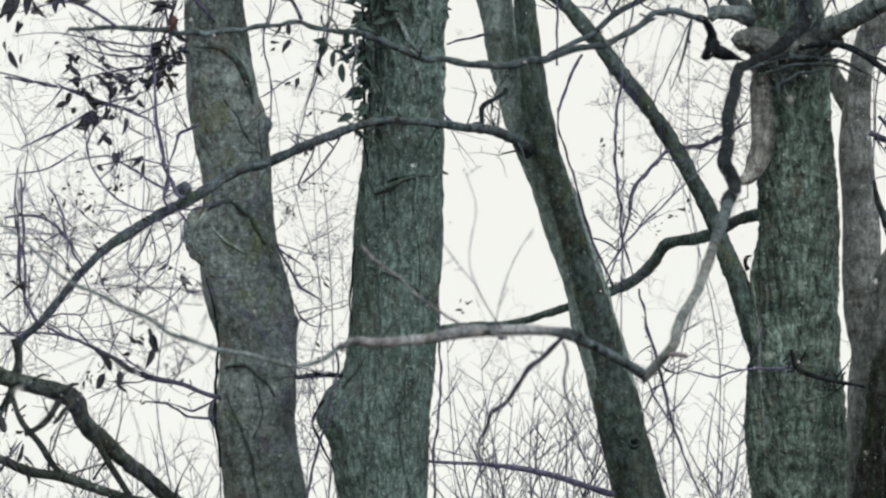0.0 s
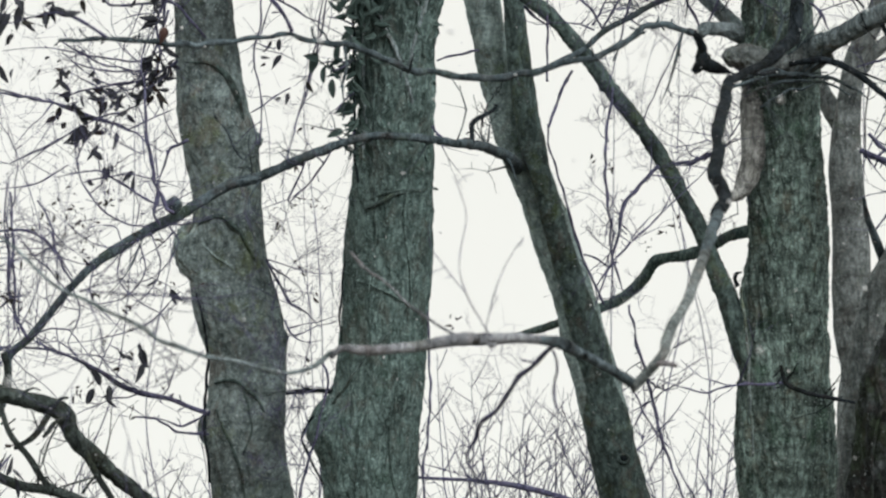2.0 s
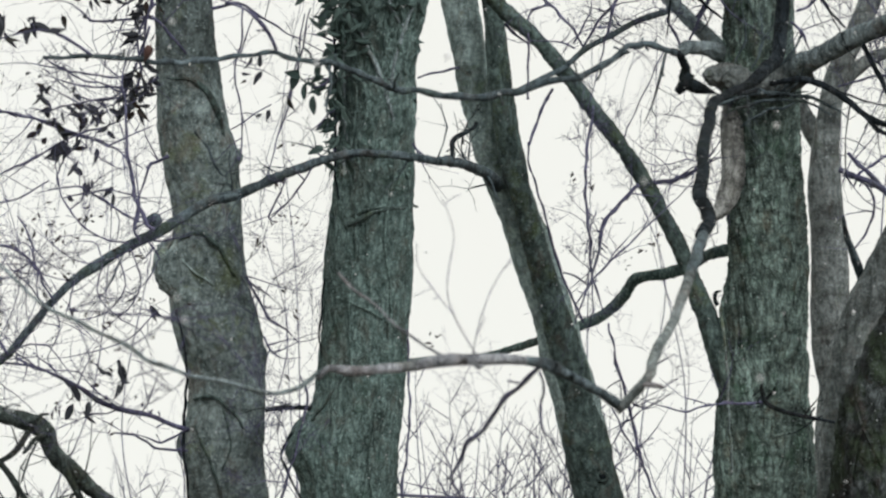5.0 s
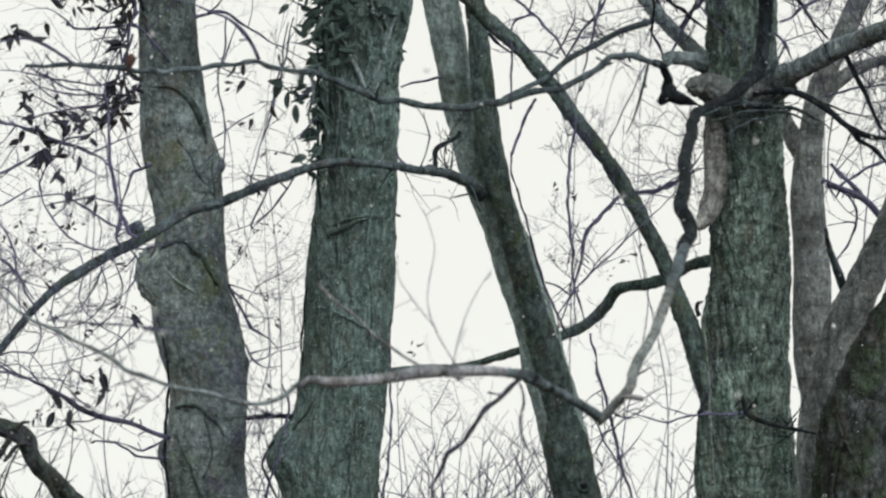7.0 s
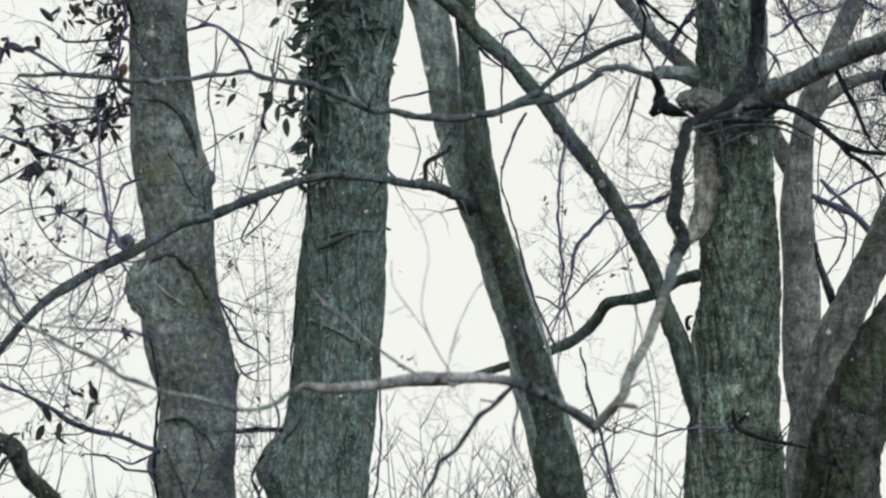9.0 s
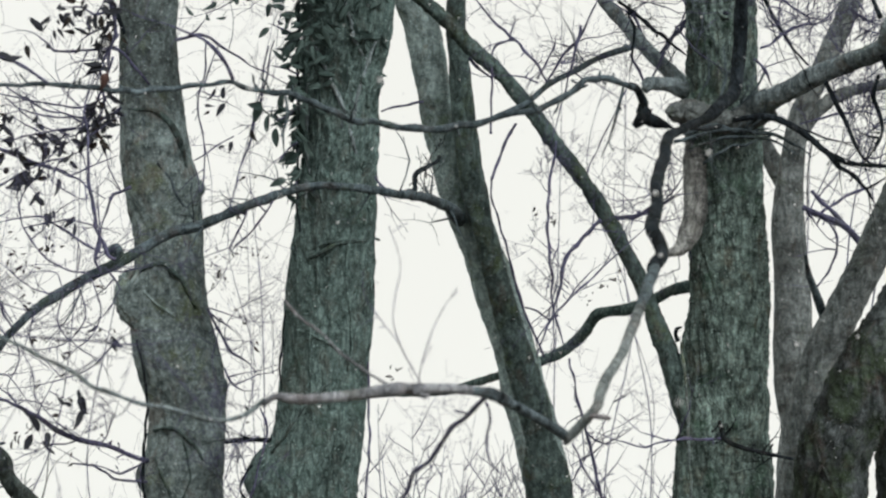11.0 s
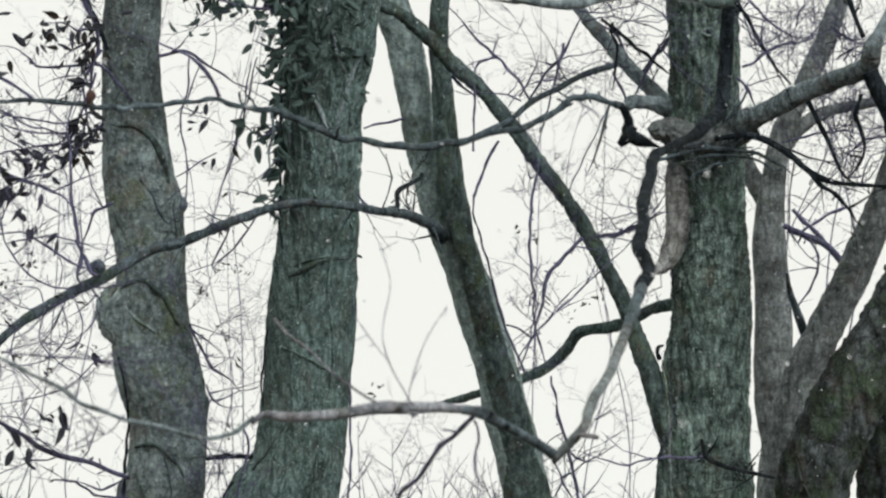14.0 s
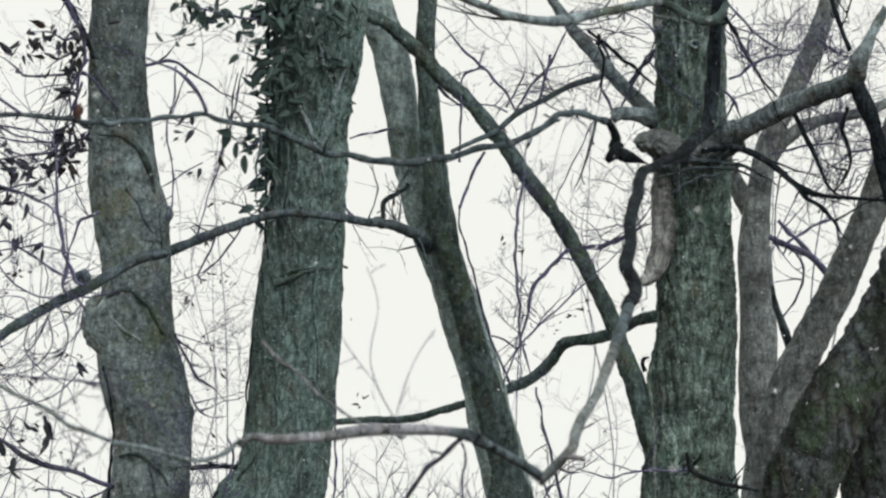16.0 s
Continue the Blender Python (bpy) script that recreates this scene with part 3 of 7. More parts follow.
ivy_tree = thing("tree", (-0.56, 16.78, 0.00), "dark straight tree trunk with climbing ivy and a burl", "tree", "woodland trees")
trunk(ivy_tree, [(-0.566, 16.778, -0.140, 0.3482), (-0.564, 16.778, 0.117, 0.2786), (-0.561, 16.778, 0.467, 0.2476), (-0.551, 16.778, 1.586, 0.2270), (-0.536, 16.778, 3.126, 0.2167), (-0.522, 16.778, 4.665, 0.2063), (-0.535, 16.716, 4.897, 0.2196), (-0.517, 16.668, 5.077, 0.2130), (-0.474, 16.613, 5.283, 0.2023), (-0.461, 16.565, 5.463, 0.2023), (-0.453, 16.530, 5.591, 0.2023), (-0.437, 16.461, 5.848, 0.2050), (-0.415, 16.392, 6.105, 0.1904), (-0.399, 16.344, 6.285, 0.1810), (-0.391, 16.289, 6.491, 0.1704), (-0.389, 16.255, 6.620, 0.1691), (-0.381, 16.200, 6.826, 0.1677), (-0.365, 16.151, 7.006, 0.1890), (-0.354, 16.117, 7.134, 0.2077), (-0.343, 16.075, 7.288, 0.2157), (-0.338, 16.041, 7.417, 0.2130), (-0.264, 16.107, 8.902, 0.1673), (-0.200, 16.173, 10.387, 0.1216), (-0.145, 16.241, 11.917, 0.0745)], BARK_TEAL, swell=[(-0.741, 16.612, 5.092, 0.175, 0.064), (-0.749, 16.631, 5.020, 0.149, 0.053), (-0.733, 16.598, 5.144, 0.106, 0.027), (-0.379, 16.043, 6.637, 0.105, 0.008)], rough=0.012)
limb(ivy_tree, [(-0.701, 16.576, 5.226, 0.0134), (-0.771, 16.657, 5.249, 0.0101), (-0.855, 16.739, 5.261, 0.0101), (-0.932, 16.824, 5.269, 0.0091)], BARK_DARK, "branch", shoots=2)
limb(ivy_tree, [(-0.249, 16.433, 5.568, 0.0043), (-0.249, 16.488, 5.363, 0.0054), (-0.241, 16.529, 5.210, 0.0054), (-0.249, 16.570, 5.056, 0.0054), (-0.281, 16.625, 4.852, 0.0065), (-0.276, 16.680, 4.647, 0.0065)], BARK_TWIG, "vine_stem")
limb(ivy_tree, [(-0.600, 16.589, 4.631, 0.0065), (-0.573, 16.474, 4.983, 0.0075), (-0.511, 16.403, 5.290, 0.0065), (-0.524, 16.319, 5.648, 0.0065), (-0.484, 16.232, 5.980, 0.0076), (-0.512, 16.195, 6.325, 0.0065), (-0.486, 16.109, 6.630, 0.0076), (-0.513, 16.049, 6.944, 0.0065), (-0.485, 15.907, 7.313, 0.0054)], BARK_TEAL, "vine_stem")
limb(ivy_tree, [(-0.380, 16.623, 4.637, 0.0065), (-0.432, 16.506, 4.909, 0.0054), (-0.379, 16.417, 5.293, 0.0065), (-0.327, 16.337, 5.653, 0.0054), (-0.353, 16.232, 5.979, 0.0065), (-0.306, 16.172, 6.318, 0.0065), (-0.340, 16.081, 6.621, 0.0065), (-0.287, 16.016, 6.877, 0.0065), (-0.247, 15.943, 7.074, 0.0054), (-0.221, 15.882, 7.304, 0.0054)], BARK_TEAL, "vine_stem")
limb(ivy_tree, [(-0.553, 16.253, 6.259, 0.0076), (-0.564, 16.278, 6.516, 0.0076), (-0.556, 16.215, 6.747, 0.0087), (-0.564, 16.153, 6.978, 0.0087), (-0.541, 15.987, 7.341, 0.0065)], BARK_ASH, "vine_stem")
limb(ivy_tree, [(-0.486, 16.111, 6.631, 0.0043), (-0.379, 16.053, 6.709, 0.0054), (-0.327, 16.013, 6.848, 0.0054), (-0.248, 15.981, 7.004, 0.0043), (-0.221, 15.903, 7.228, 0.0043)], BARK_TEAL, "vine_stem")
limb(ivy_tree, [(-0.513, 16.146, 6.586, 0.0043), (-0.432, 16.046, 6.776, 0.0054), (-0.458, 15.985, 6.978, 0.0054), (-0.378, 15.873, 7.217, 0.0043)], BARK_TEAL, "vine_stem")
limb(ivy_tree, [(-0.593, 16.327, 6.033, 0.0065), (-0.485, 16.217, 6.071, 0.0076), (-0.379, 16.198, 6.093, 0.0076), (-0.249, 16.279, 6.135, 0.0065)], BARK_TEAL, "vine_stem")
limb(ivy_tree, [(-0.634, 16.419, 5.755, 0.0065), (-0.551, 16.324, 5.690, 0.0065), (-0.458, 16.303, 5.644, 0.0054), (-0.327, 16.363, 5.578, 0.0043)], BARK_TEAL, "vine_stem")
limb(ivy_tree, [(-0.545, 16.240, 6.256, 0.0100), (-0.535, 16.203, 6.438, 0.0100), (-0.541, 16.170, 6.677, 0.0111), (-0.532, 16.104, 6.878, 0.0100), (-0.540, 16.030, 7.104, 0.0100), (-0.518, 15.943, 7.325, 0.0089)], BARK_ASH, "vine_stem")
limb(ivy_tree, [(-0.526, 16.027, 7.048, 0.0089), (-0.459, 16.015, 6.890, 0.0100), (-0.379, 16.054, 6.696, 0.0100), (-0.327, 16.101, 6.559, 0.0089), (-0.306, 16.132, 6.485, 0.0066)], BARK_ASH, "vine_stem")
limb(ivy_tree, [(-0.221, 15.999, 7.010, 0.0076), (-0.274, 16.027, 6.867, 0.0087), (-0.322, 16.072, 6.674, 0.0086), (-0.340, 16.095, 6.571, 0.0065)], BARK_ASH, "vine_stem")
limb(ivy_tree, [(-0.249, 16.242, 6.256, 0.0065), (-0.288, 16.165, 6.399, 0.0076), (-0.249, 16.150, 6.615, 0.0065), (-0.254, 16.089, 6.790, 0.0065)], BARK_TEAL, "vine_stem")
limb(ivy_tree, [(-0.458, 16.178, 6.238, 0.0065), (-0.486, 16.161, 6.398, 0.0076), (-0.438, 16.110, 6.520, 0.0065), (-0.454, 16.072, 6.701, 0.0065)], BARK_TEAL, "vine_stem")
limb(ivy_tree, [(-0.378, 15.870, 7.216, 0.0086), (-0.339, 15.907, 7.090, 0.0086), (-0.313, 15.957, 6.982, 0.0076), (-0.248, 16.029, 6.909, 0.0065)], BARK_ASH, "vine_stem")
limb(ivy_tree, [(-0.634, 16.399, 5.887, 0.0044), (-0.648, 16.440, 5.733, 0.0054), (-0.664, 16.475, 5.605, 0.0054), (-0.658, 16.516, 5.451, 0.0054)], BARK_DARK, "vine_stem")
limb(ivy_tree, [(-0.748, 16.540, 4.782, 0.0054), (-0.805, 16.509, 4.896, 0.0065), (-0.840, 16.486, 4.985, 0.0065), (-0.813, 16.469, 5.049, 0.0065), (-0.779, 16.458, 5.087, 0.0054)], BARK_DARK, "vine_stem")
limb(ivy_tree, [(-0.743, 16.293, 5.319, 0.0043), (-0.717, 16.320, 5.218, 0.0054), (-0.743, 16.354, 5.091, 0.0054), (-0.782, 16.394, 4.940, 0.0054), (-0.822, 16.428, 4.813, 0.0064), (-0.874, 16.482, 4.611, 0.0064)], BARK_TWIG, "vine_stem")
limb(ivy_tree, [(-0.222, 16.159, 6.397, 0.0065), (-0.182, 16.173, 6.346, 0.0043), (-0.156, 16.177, 6.331, 0.0032)], BARK_TWIG, "twig", shoots=1)
limb(ivy_tree, [(-0.616, 16.420, 6.028, 0.0053), (-0.567, 16.300, 6.023, 0.0079), (-0.493, 16.220, 6.033, 0.0105), (-0.397, 16.200, 6.075, 0.0105), (-0.308, 16.230, 6.102, 0.0092), (-0.241, 16.320, 6.131, 0.0079), (-0.205, 16.440, 6.167, 0.0053)], BARK_STEM, "vine_stem", "dark vine crossing the trunk")
limb(ivy_tree, [(-0.695, 16.500, 5.153, 0.0067), (-0.616, 16.380, 5.234, 0.0080), (-0.519, 16.330, 5.356, 0.0079), (-0.425, 16.340, 5.452, 0.0066)], BARK_STEM, "vine_stem", "dark vine crossing the trunk")
IVY_RNG = random.Random(5)
climber = thing("ivy", (-0.55, 16.08, 6.29), "dark evergreen ivy climbing the straight trunk", "ivy")
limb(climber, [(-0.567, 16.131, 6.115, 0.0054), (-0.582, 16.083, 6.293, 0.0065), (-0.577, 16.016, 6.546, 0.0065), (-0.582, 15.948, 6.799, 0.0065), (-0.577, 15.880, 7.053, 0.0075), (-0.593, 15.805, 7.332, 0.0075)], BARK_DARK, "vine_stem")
limb(climber, [(-0.586, 15.953, 6.664, 0.0054), (-0.639, 15.963, 6.626, 0.0043), (-0.691, 15.968, 6.608, 0.0032)], BARK_TWIG, "twig", shoots=1)
limb(climber, [(-0.581, 15.994, 6.512, 0.0054), (-0.626, 16.004, 6.474, 0.0043), (-0.665, 16.017, 6.423, 0.0032)], BARK_TWIG, "twig", shoots=1)
limb(climber, [(-0.581, 15.912, 6.815, 0.0054), (-0.639, 15.906, 6.841, 0.0043), (-0.704, 15.902, 6.853, 0.0032)], BARK_TWIG, "twig", shoots=1)
limb(climber, [(-0.586, 15.865, 6.992, 0.0054), (-0.652, 15.858, 7.018, 0.0043), (-0.717, 15.851, 7.043, 0.0032)], BARK_TWIG, "twig", shoots=1)
limb(climber, [(-0.581, 16.041, 6.335, 0.0054), (-0.613, 16.055, 6.284, 0.0043), (-0.626, 16.068, 6.234, 0.0032)], BARK_TWIG, "twig", shoots=1)
limb(climber, [(-0.592, 15.818, 7.169, 0.0064), (-0.697, 15.813, 7.188, 0.0054), (-0.829, 15.806, 7.211, 0.0054), (-0.947, 15.800, 7.235, 0.0043), (-1.038, 15.802, 7.226, 0.0032)], BARK_TWIG, "twig", shoots=3)
leaves(climber, IVY, IVY_RNG, [(-0.55, 15.79, 7.27), (-0.59, 15.81, 7.19), (-0.63, 15.82, 7.14), (-0.58, 15.84, 7.09), (-0.62, 15.85, 7.04), (-0.67, 15.86, 7.01), (-0.58, 15.87, 6.97), (-0.60, 15.89, 6.92), (-0.62, 15.90, 6.88), (-0.57, 15.91, 6.84), (-0.58, 15.92, 6.78), (-0.56, 15.94, 6.73), (-0.61, 15.95, 6.66), (-0.57, 15.96, 6.63), (-0.60, 15.98, 6.58), (-0.56, 15.99, 6.52), (-0.58, 16.00, 6.47), (-0.57, 16.02, 6.41), (-0.58, 16.03, 6.36), (-0.56, 16.05, 6.31), (-0.57, 16.06, 6.26)], 2, 0.022, 0.6, (0.65, 1.1), 0.7)
leaves(climber, IVY, IVY_RNG, [(-0.59, 15.79, 7.21), (-0.58, 15.81, 7.12), (-0.57, 15.83, 7.05), (-0.58, 15.85, 6.97), (-0.56, 15.87, 6.90), (-0.57, 15.89, 6.82), (-0.59, 15.91, 6.75), (-0.57, 15.93, 6.67), (-0.58, 15.95, 6.59), (-0.56, 15.97, 6.52), (-0.58, 15.99, 6.44), (-0.57, 16.01, 6.37), (-0.58, 16.03, 6.32), (-0.55, 15.85, 6.99), (-0.54, 15.91, 6.76), (-0.55, 15.96, 6.56), (-0.54, 16.00, 6.40)], 2, 0.022, 0.65, (0.8, 1.25), 0.8)
leaves(climber, IVY, IVY_RNG, [(-0.69, 15.96, 6.64), (-0.71, 15.96, 6.65), (-0.74, 15.95, 6.66), (-0.55, 15.80, 7.22), (-0.48, 15.79, 7.26), (-0.51, 15.86, 7.02), (-0.52, 15.89, 6.89), (-0.82, 15.80, 7.22), (-0.87, 15.79, 7.26), (-0.77, 15.81, 7.19), (-0.93, 15.79, 7.28), (-1.01, 15.79, 7.27), (-0.95, 15.80, 7.23)], 3, 0.03, 0.5, (0.8, 1.3), 0.4)
leaves(climber, IVY, IVY_RNG, [(-0.48, 15.90, 6.95), (-0.43, 15.86, 7.10), (-0.35, 15.83, 7.20), (-0.27, 15.82, 7.25), (-0.48, 15.95, 6.75), (-0.51, 16.03, 6.47), (-0.43, 15.81, 7.28), (-0.32, 15.87, 7.05)], 2, 0.05, 0.5, (0.5, 0.9))
leaves(climber, IVY, IVY_RNG, [(-0.64, 15.80, 7.24), (-0.59, 15.81, 7.21), (-0.53, 15.81, 7.19), (-0.47, 15.80, 7.24), (-0.60, 15.82, 7.14), (-0.52, 15.84, 7.09), (-0.50, 15.83, 7.12), (-0.54, 15.86, 7.02), (-0.49, 15.87, 6.95), (-0.56, 15.89, 6.90), (-0.50, 15.91, 6.84), (-0.47, 15.93, 6.75), (-0.52, 15.94, 6.70), (-0.57, 15.96, 6.65), (-0.43, 15.81, 7.21), (-0.45, 15.85, 7.06), (-0.47, 15.89, 6.89)], 2, 0.026, 0.6, (0.7, 1.1), 0.6)
leaves(climber, IVY, IVY_RNG, [(-0.99, 15.80, 7.22), (-0.93, 15.80, 7.24), (-0.88, 15.81, 7.22), (-0.95, 15.82, 7.18), (-0.85, 15.82, 7.15), (-0.92, 15.84, 7.10), (-0.80, 15.80, 7.23), (-0.75, 15.81, 7.19), (-0.71, 15.83, 7.12), (-1.04, 15.84, 7.07)], 2, 0.022, 0.4, (0.6, 0.95), 0.5)

def ivy_cover(count, low, high, turn, size, droop, thin=1.0):
    """Leaves against the straight trunk from low to high, their turn about it in radians from the side that faces the path; thin above 1 keeps them towards the top."""
    for _ in range(count):
        z = low + (high - low) * IVY_RNG.random() ** (1 / thin)
        k = (z - 6.285) / 1.132
        a = IVY_RNG.uniform(*turn)
        r = 0.175 + 0.036 * k + IVY_RNG.uniform(0.004, 0.026)
        spot = (-0.399 + 0.061 * k + r * math.sin(a), 16.344 - 0.303 * k - r * math.cos(a), z)
        leaves(climber, IVY, IVY_RNG, [spot], 1, 0.006, droop, size, 0.25)


ivy_cover(62, 6.32, 7.45, (-1.75, -1.25), (0.85, 1.25), 0.82, 1.5)
ivy_cover(46, 6.42, 7.45, (-1.3, -0.7), (0.75, 1.1), 0.7, 1.4)
ivy_cover(70, 6.30, 7.45, (-0.9, 1.0), (0.4, 0.8), 0.5, 1.3)
ivy_cover(120, 6.84, 7.45, (-1.0, 0.95), (0.55, 1.0), 0.65, 1.2)


# ---- the leaning twin-stemmed tree ----

leaning_tree = thing("tree", (1.57, 17.86, 0.00), "leaning lichened tree with two stems grown together", "tree", "woodland trees")
trunk(leaning_tree, [(1.615, 17.864, -0.146, 0.2105), (1.503, 17.864, 0.486, 0.1497), (1.297, 17.864, 1.654, 0.1372), (0.731, 17.864, 4.863, 0.1247), (0.674, 17.807, 5.077, 0.1191), (0.621, 17.747, 5.302, 0.1191), (0.555, 17.673, 5.575, 0.1162), (0.510, 17.637, 5.712, 0.1106), (0.485, 17.600, 5.849, 0.1049), (0.442, 17.563, 5.986, 0.1020), (0.391, 17.527, 6.123, 0.1049), (0.346, 17.490, 6.260, 0.1049), (0.295, 17.453, 6.397, 0.1020), (0.187, 17.380, 6.671, 0.0992), (0.142, 17.343, 6.808, 0.0935), (0.102, 17.306, 6.944, 0.0907), (0.068, 17.270, 7.081, 0.0879), (0.043, 17.233, 7.218, 0.0879), (0.014, 17.196, 7.355, 0.0907), (-0.011, 17.160, 7.492, 0.0907), (-0.073, 17.116, 7.656, 0.0907), (-0.119, 17.079, 7.793, 0.0879), (-0.559, 17.145, 9.113, 0.0690), (-0.938, 17.211, 10.433, 0.0502), (-1.262, 17.279, 11.793, 0.0308)], BARK_LEAN, swell=[(0.639, 17.551, 5.261, 0.062, 0.022), (0.017, 17.161, 7.100, 0.062, 0.017)], rough=0.007)
# An added sleeve at its lower end darkens the main trunk with stem bark.
trunk(leaning_tree, [(1.014, 17.864, 3.258, 0.1340), (0.795, 17.864, 4.500, 0.1290), (0.731, 17.862, 4.863, 0.1275), (0.674, 17.804, 5.077, 0.1220), (0.621, 17.742, 5.302, 0.1200), (0.567, 17.660, 5.540, 0.1020), (0.503, 17.530, 5.790, 0.0750), (0.447, 17.440, 5.970, 0.0630), (0.392, 17.360, 6.132, 0.0590), (0.352, 17.289, 6.268, 0.0584), (0.318, 17.253, 6.403, 0.0539), (0.282, 17.210, 6.566, 0.0516), (0.251, 17.166, 6.729, 0.0494)], BARK_STEM, rough=0.007, name="stem_foot_sleeve", label="lichened foot of the slimmer stem, with a darker sleeve round the lower trunk", sides=64)
trunk(leaning_tree, [(0.348, 17.318, 6.243, 0.0112), (0.325, 17.268, 6.317, 0.0280), (0.300, 17.221, 6.414, 0.0476), (0.270, 17.222, 6.566, 0.0645), (0.239, 17.178, 6.729, 0.0617), (0.213, 17.134, 6.891, 0.0589), (0.194, 17.091, 7.054, 0.0561), (0.180, 17.047, 7.217, 0.0519), (0.163, 17.004, 7.379, 0.0491), (0.160, 16.960, 7.542, 0.0477), (0.172, 16.909, 7.732, 0.0463), (0.198, 16.975, 8.887, 0.0364), (0.220, 17.041, 10.042, 0.0264), (0.239, 17.109, 11.232, 0.0162)], BARK_STEM, rough=0.006, name="second_stem", label="dark slimmer stem", sides=64)
limb(leaning_tree, [(0.186, 17.317, 6.520, 0.0355), (0.134, 17.110, 6.519, 0.0281), (0.044, 16.811, 6.476, 0.0253), (-0.038, 16.518, 6.408, 0.0226), (-0.206, 15.985, 6.275, 0.0197), (-0.349, 15.951, 6.286, 0.0186), (-0.530, 15.933, 6.276, 0.0186), (-0.634, 15.939, 6.251, 0.0186), (-0.868, 15.963, 6.163, 0.0218), (-1.024, 15.980, 6.100, 0.0240), (-1.154, 15.988, 6.070, 0.0240), (-1.258, 16.002, 6.017, 0.0240), (-1.380, 15.927, 5.911, 0.0260), (-1.509, 15.944, 5.848, 0.0239), (-1.638, 15.962, 5.781, 0.0239), (-1.757, 15.888, 5.669, 0.0216), (-1.872, 15.915, 5.570, 0.0194), (-1.962, 15.941, 5.470, 0.0183), (-2.065, 15.973, 5.351, 0.0173), (-2.147, 15.993, 5.277, 0.0162), (-2.155, 16.023, 5.165, 0.0162), (-2.206, 16.060, 5.029, 0.0151), (-2.296, 16.100, 4.880, 0.0129)], BARK_MID, "long_branch", "long bowed dark branch with short spurs", shoots=19)
limb(leaning_tree, [(-0.043, 16.518, 6.408, 0.0136), (-0.038, 16.640, 6.497, 0.0114), (-0.033, 16.760, 6.587, 0.0126), (0.017, 16.885, 6.662, 0.0116), (0.067, 17.012, 6.729, 0.0093), (0.079, 17.141, 6.791, 0.0094)], BARK_DARK, "branch", shoots=4)
limb(leaning_tree, [(-1.454, 15.792, 5.834, 0.0075), (-1.483, 15.779, 5.884, 0.0065), (-1.465, 15.766, 5.933, 0.0097), (-1.460, 15.749, 5.995, 0.0097), (-1.483, 15.729, 6.069, 0.0086), (-1.508, 15.706, 6.156, 0.0086), (-1.516, 15.679, 6.255, 0.0075), (-1.508, 15.640, 6.403, 0.0065), (-1.534, 15.600, 6.552, 0.0054), (-1.495, 15.573, 6.651, 0.0054), (-1.431, 15.547, 6.750, 0.0043)], BARK_TWIG, "twig", shoots=5)
limb(leaning_tree, [(-1.388, 15.779, 5.884, 0.0097), (-1.424, 15.776, 5.896, 0.0097), (-1.452, 15.762, 5.946, 0.0086), (-1.462, 15.747, 6.003, 0.0065), (-1.454, 15.734, 6.052, 0.0032)], BARK_TWIG, "twig", shoots=1)
limb(leaning_tree, [(-1.508, 15.795, 5.822, 0.0036), (-1.585, 15.792, 5.835, 0.0036), (-1.700, 15.778, 5.889, 0.0036), (-1.782, 15.754, 5.976, 0.0036), (-1.823, 15.723, 6.094, 0.0036), (-1.838, 15.693, 6.206, 0.0029), (-1.828, 15.666, 6.305, 0.0029)], BARK_TWIG, "twig", shoots=4)
limb(leaning_tree, [(-1.457, 15.769, 5.921, 0.0052), (-1.521, 15.762, 5.946, 0.0052), (-1.623, 15.746, 6.008, 0.0052), (-1.726, 15.729, 6.070, 0.0042), (-1.854, 15.732, 6.057, 0.0042), (-1.931, 15.736, 6.045, 0.0031)], BARK_TWIG, "twig", shoots=3)
limb(leaning_tree, [(-1.854, 15.858, 5.587, 0.0051), (-1.892, 15.842, 5.649, 0.0044), (-1.931, 15.819, 5.736, 0.0044), (-1.956, 15.799, 5.810, 0.0036), (-2.020, 15.792, 5.835, 0.0029), (-2.110, 15.795, 5.822, 0.0029)], BARK_TWIG, "twig", shoots=2)
limb(leaning_tree, [(-1.880, 15.868, 5.550, 0.0036), (-1.956, 15.845, 5.637, 0.0029), (-2.033, 15.825, 5.711, 0.0029), (-2.110, 15.799, 5.810, 0.0022)], BARK_TWIG, "twig", shoots=2)
limb(leaning_tree, [(-1.393, 15.792, 5.834, 0.0044), (-1.303, 15.790, 5.842, 0.0036), (-1.214, 15.786, 5.859, 0.0029)], BARK_TWIG, "twig", shoots=1)
limb(leaning_tree, [(-1.419, 15.792, 5.834, 0.0044), (-1.380, 15.805, 5.785, 0.0051), (-1.362, 15.815, 5.748, 0.0029)], BARK_TWIG, "twig", shoots=1)
limb(leaning_tree, [(-1.495, 15.802, 5.797, 0.0036), (-1.521, 15.805, 5.785, 0.0029), (-1.623, 15.815, 5.748, 0.0022), (-1.649, 15.795, 5.822, 0.0029), (-1.726, 15.792, 5.835, 0.0022), (-1.854, 15.809, 5.773, 0.0022), (-2.008, 15.825, 5.711, 0.0022)], BARK_TWIG, "twig", shoots=3)
limb(leaning_tree, [(-1.367, 15.812, 5.760, 0.0022), (-1.419, 15.839, 5.661, 0.0022), (-1.521, 15.858, 5.587, 0.0022), (-1.623, 15.862, 5.575, 0.0022), (-1.726, 15.898, 5.439, 0.0022)], BARK_TWIG, "twig", shoots=3)
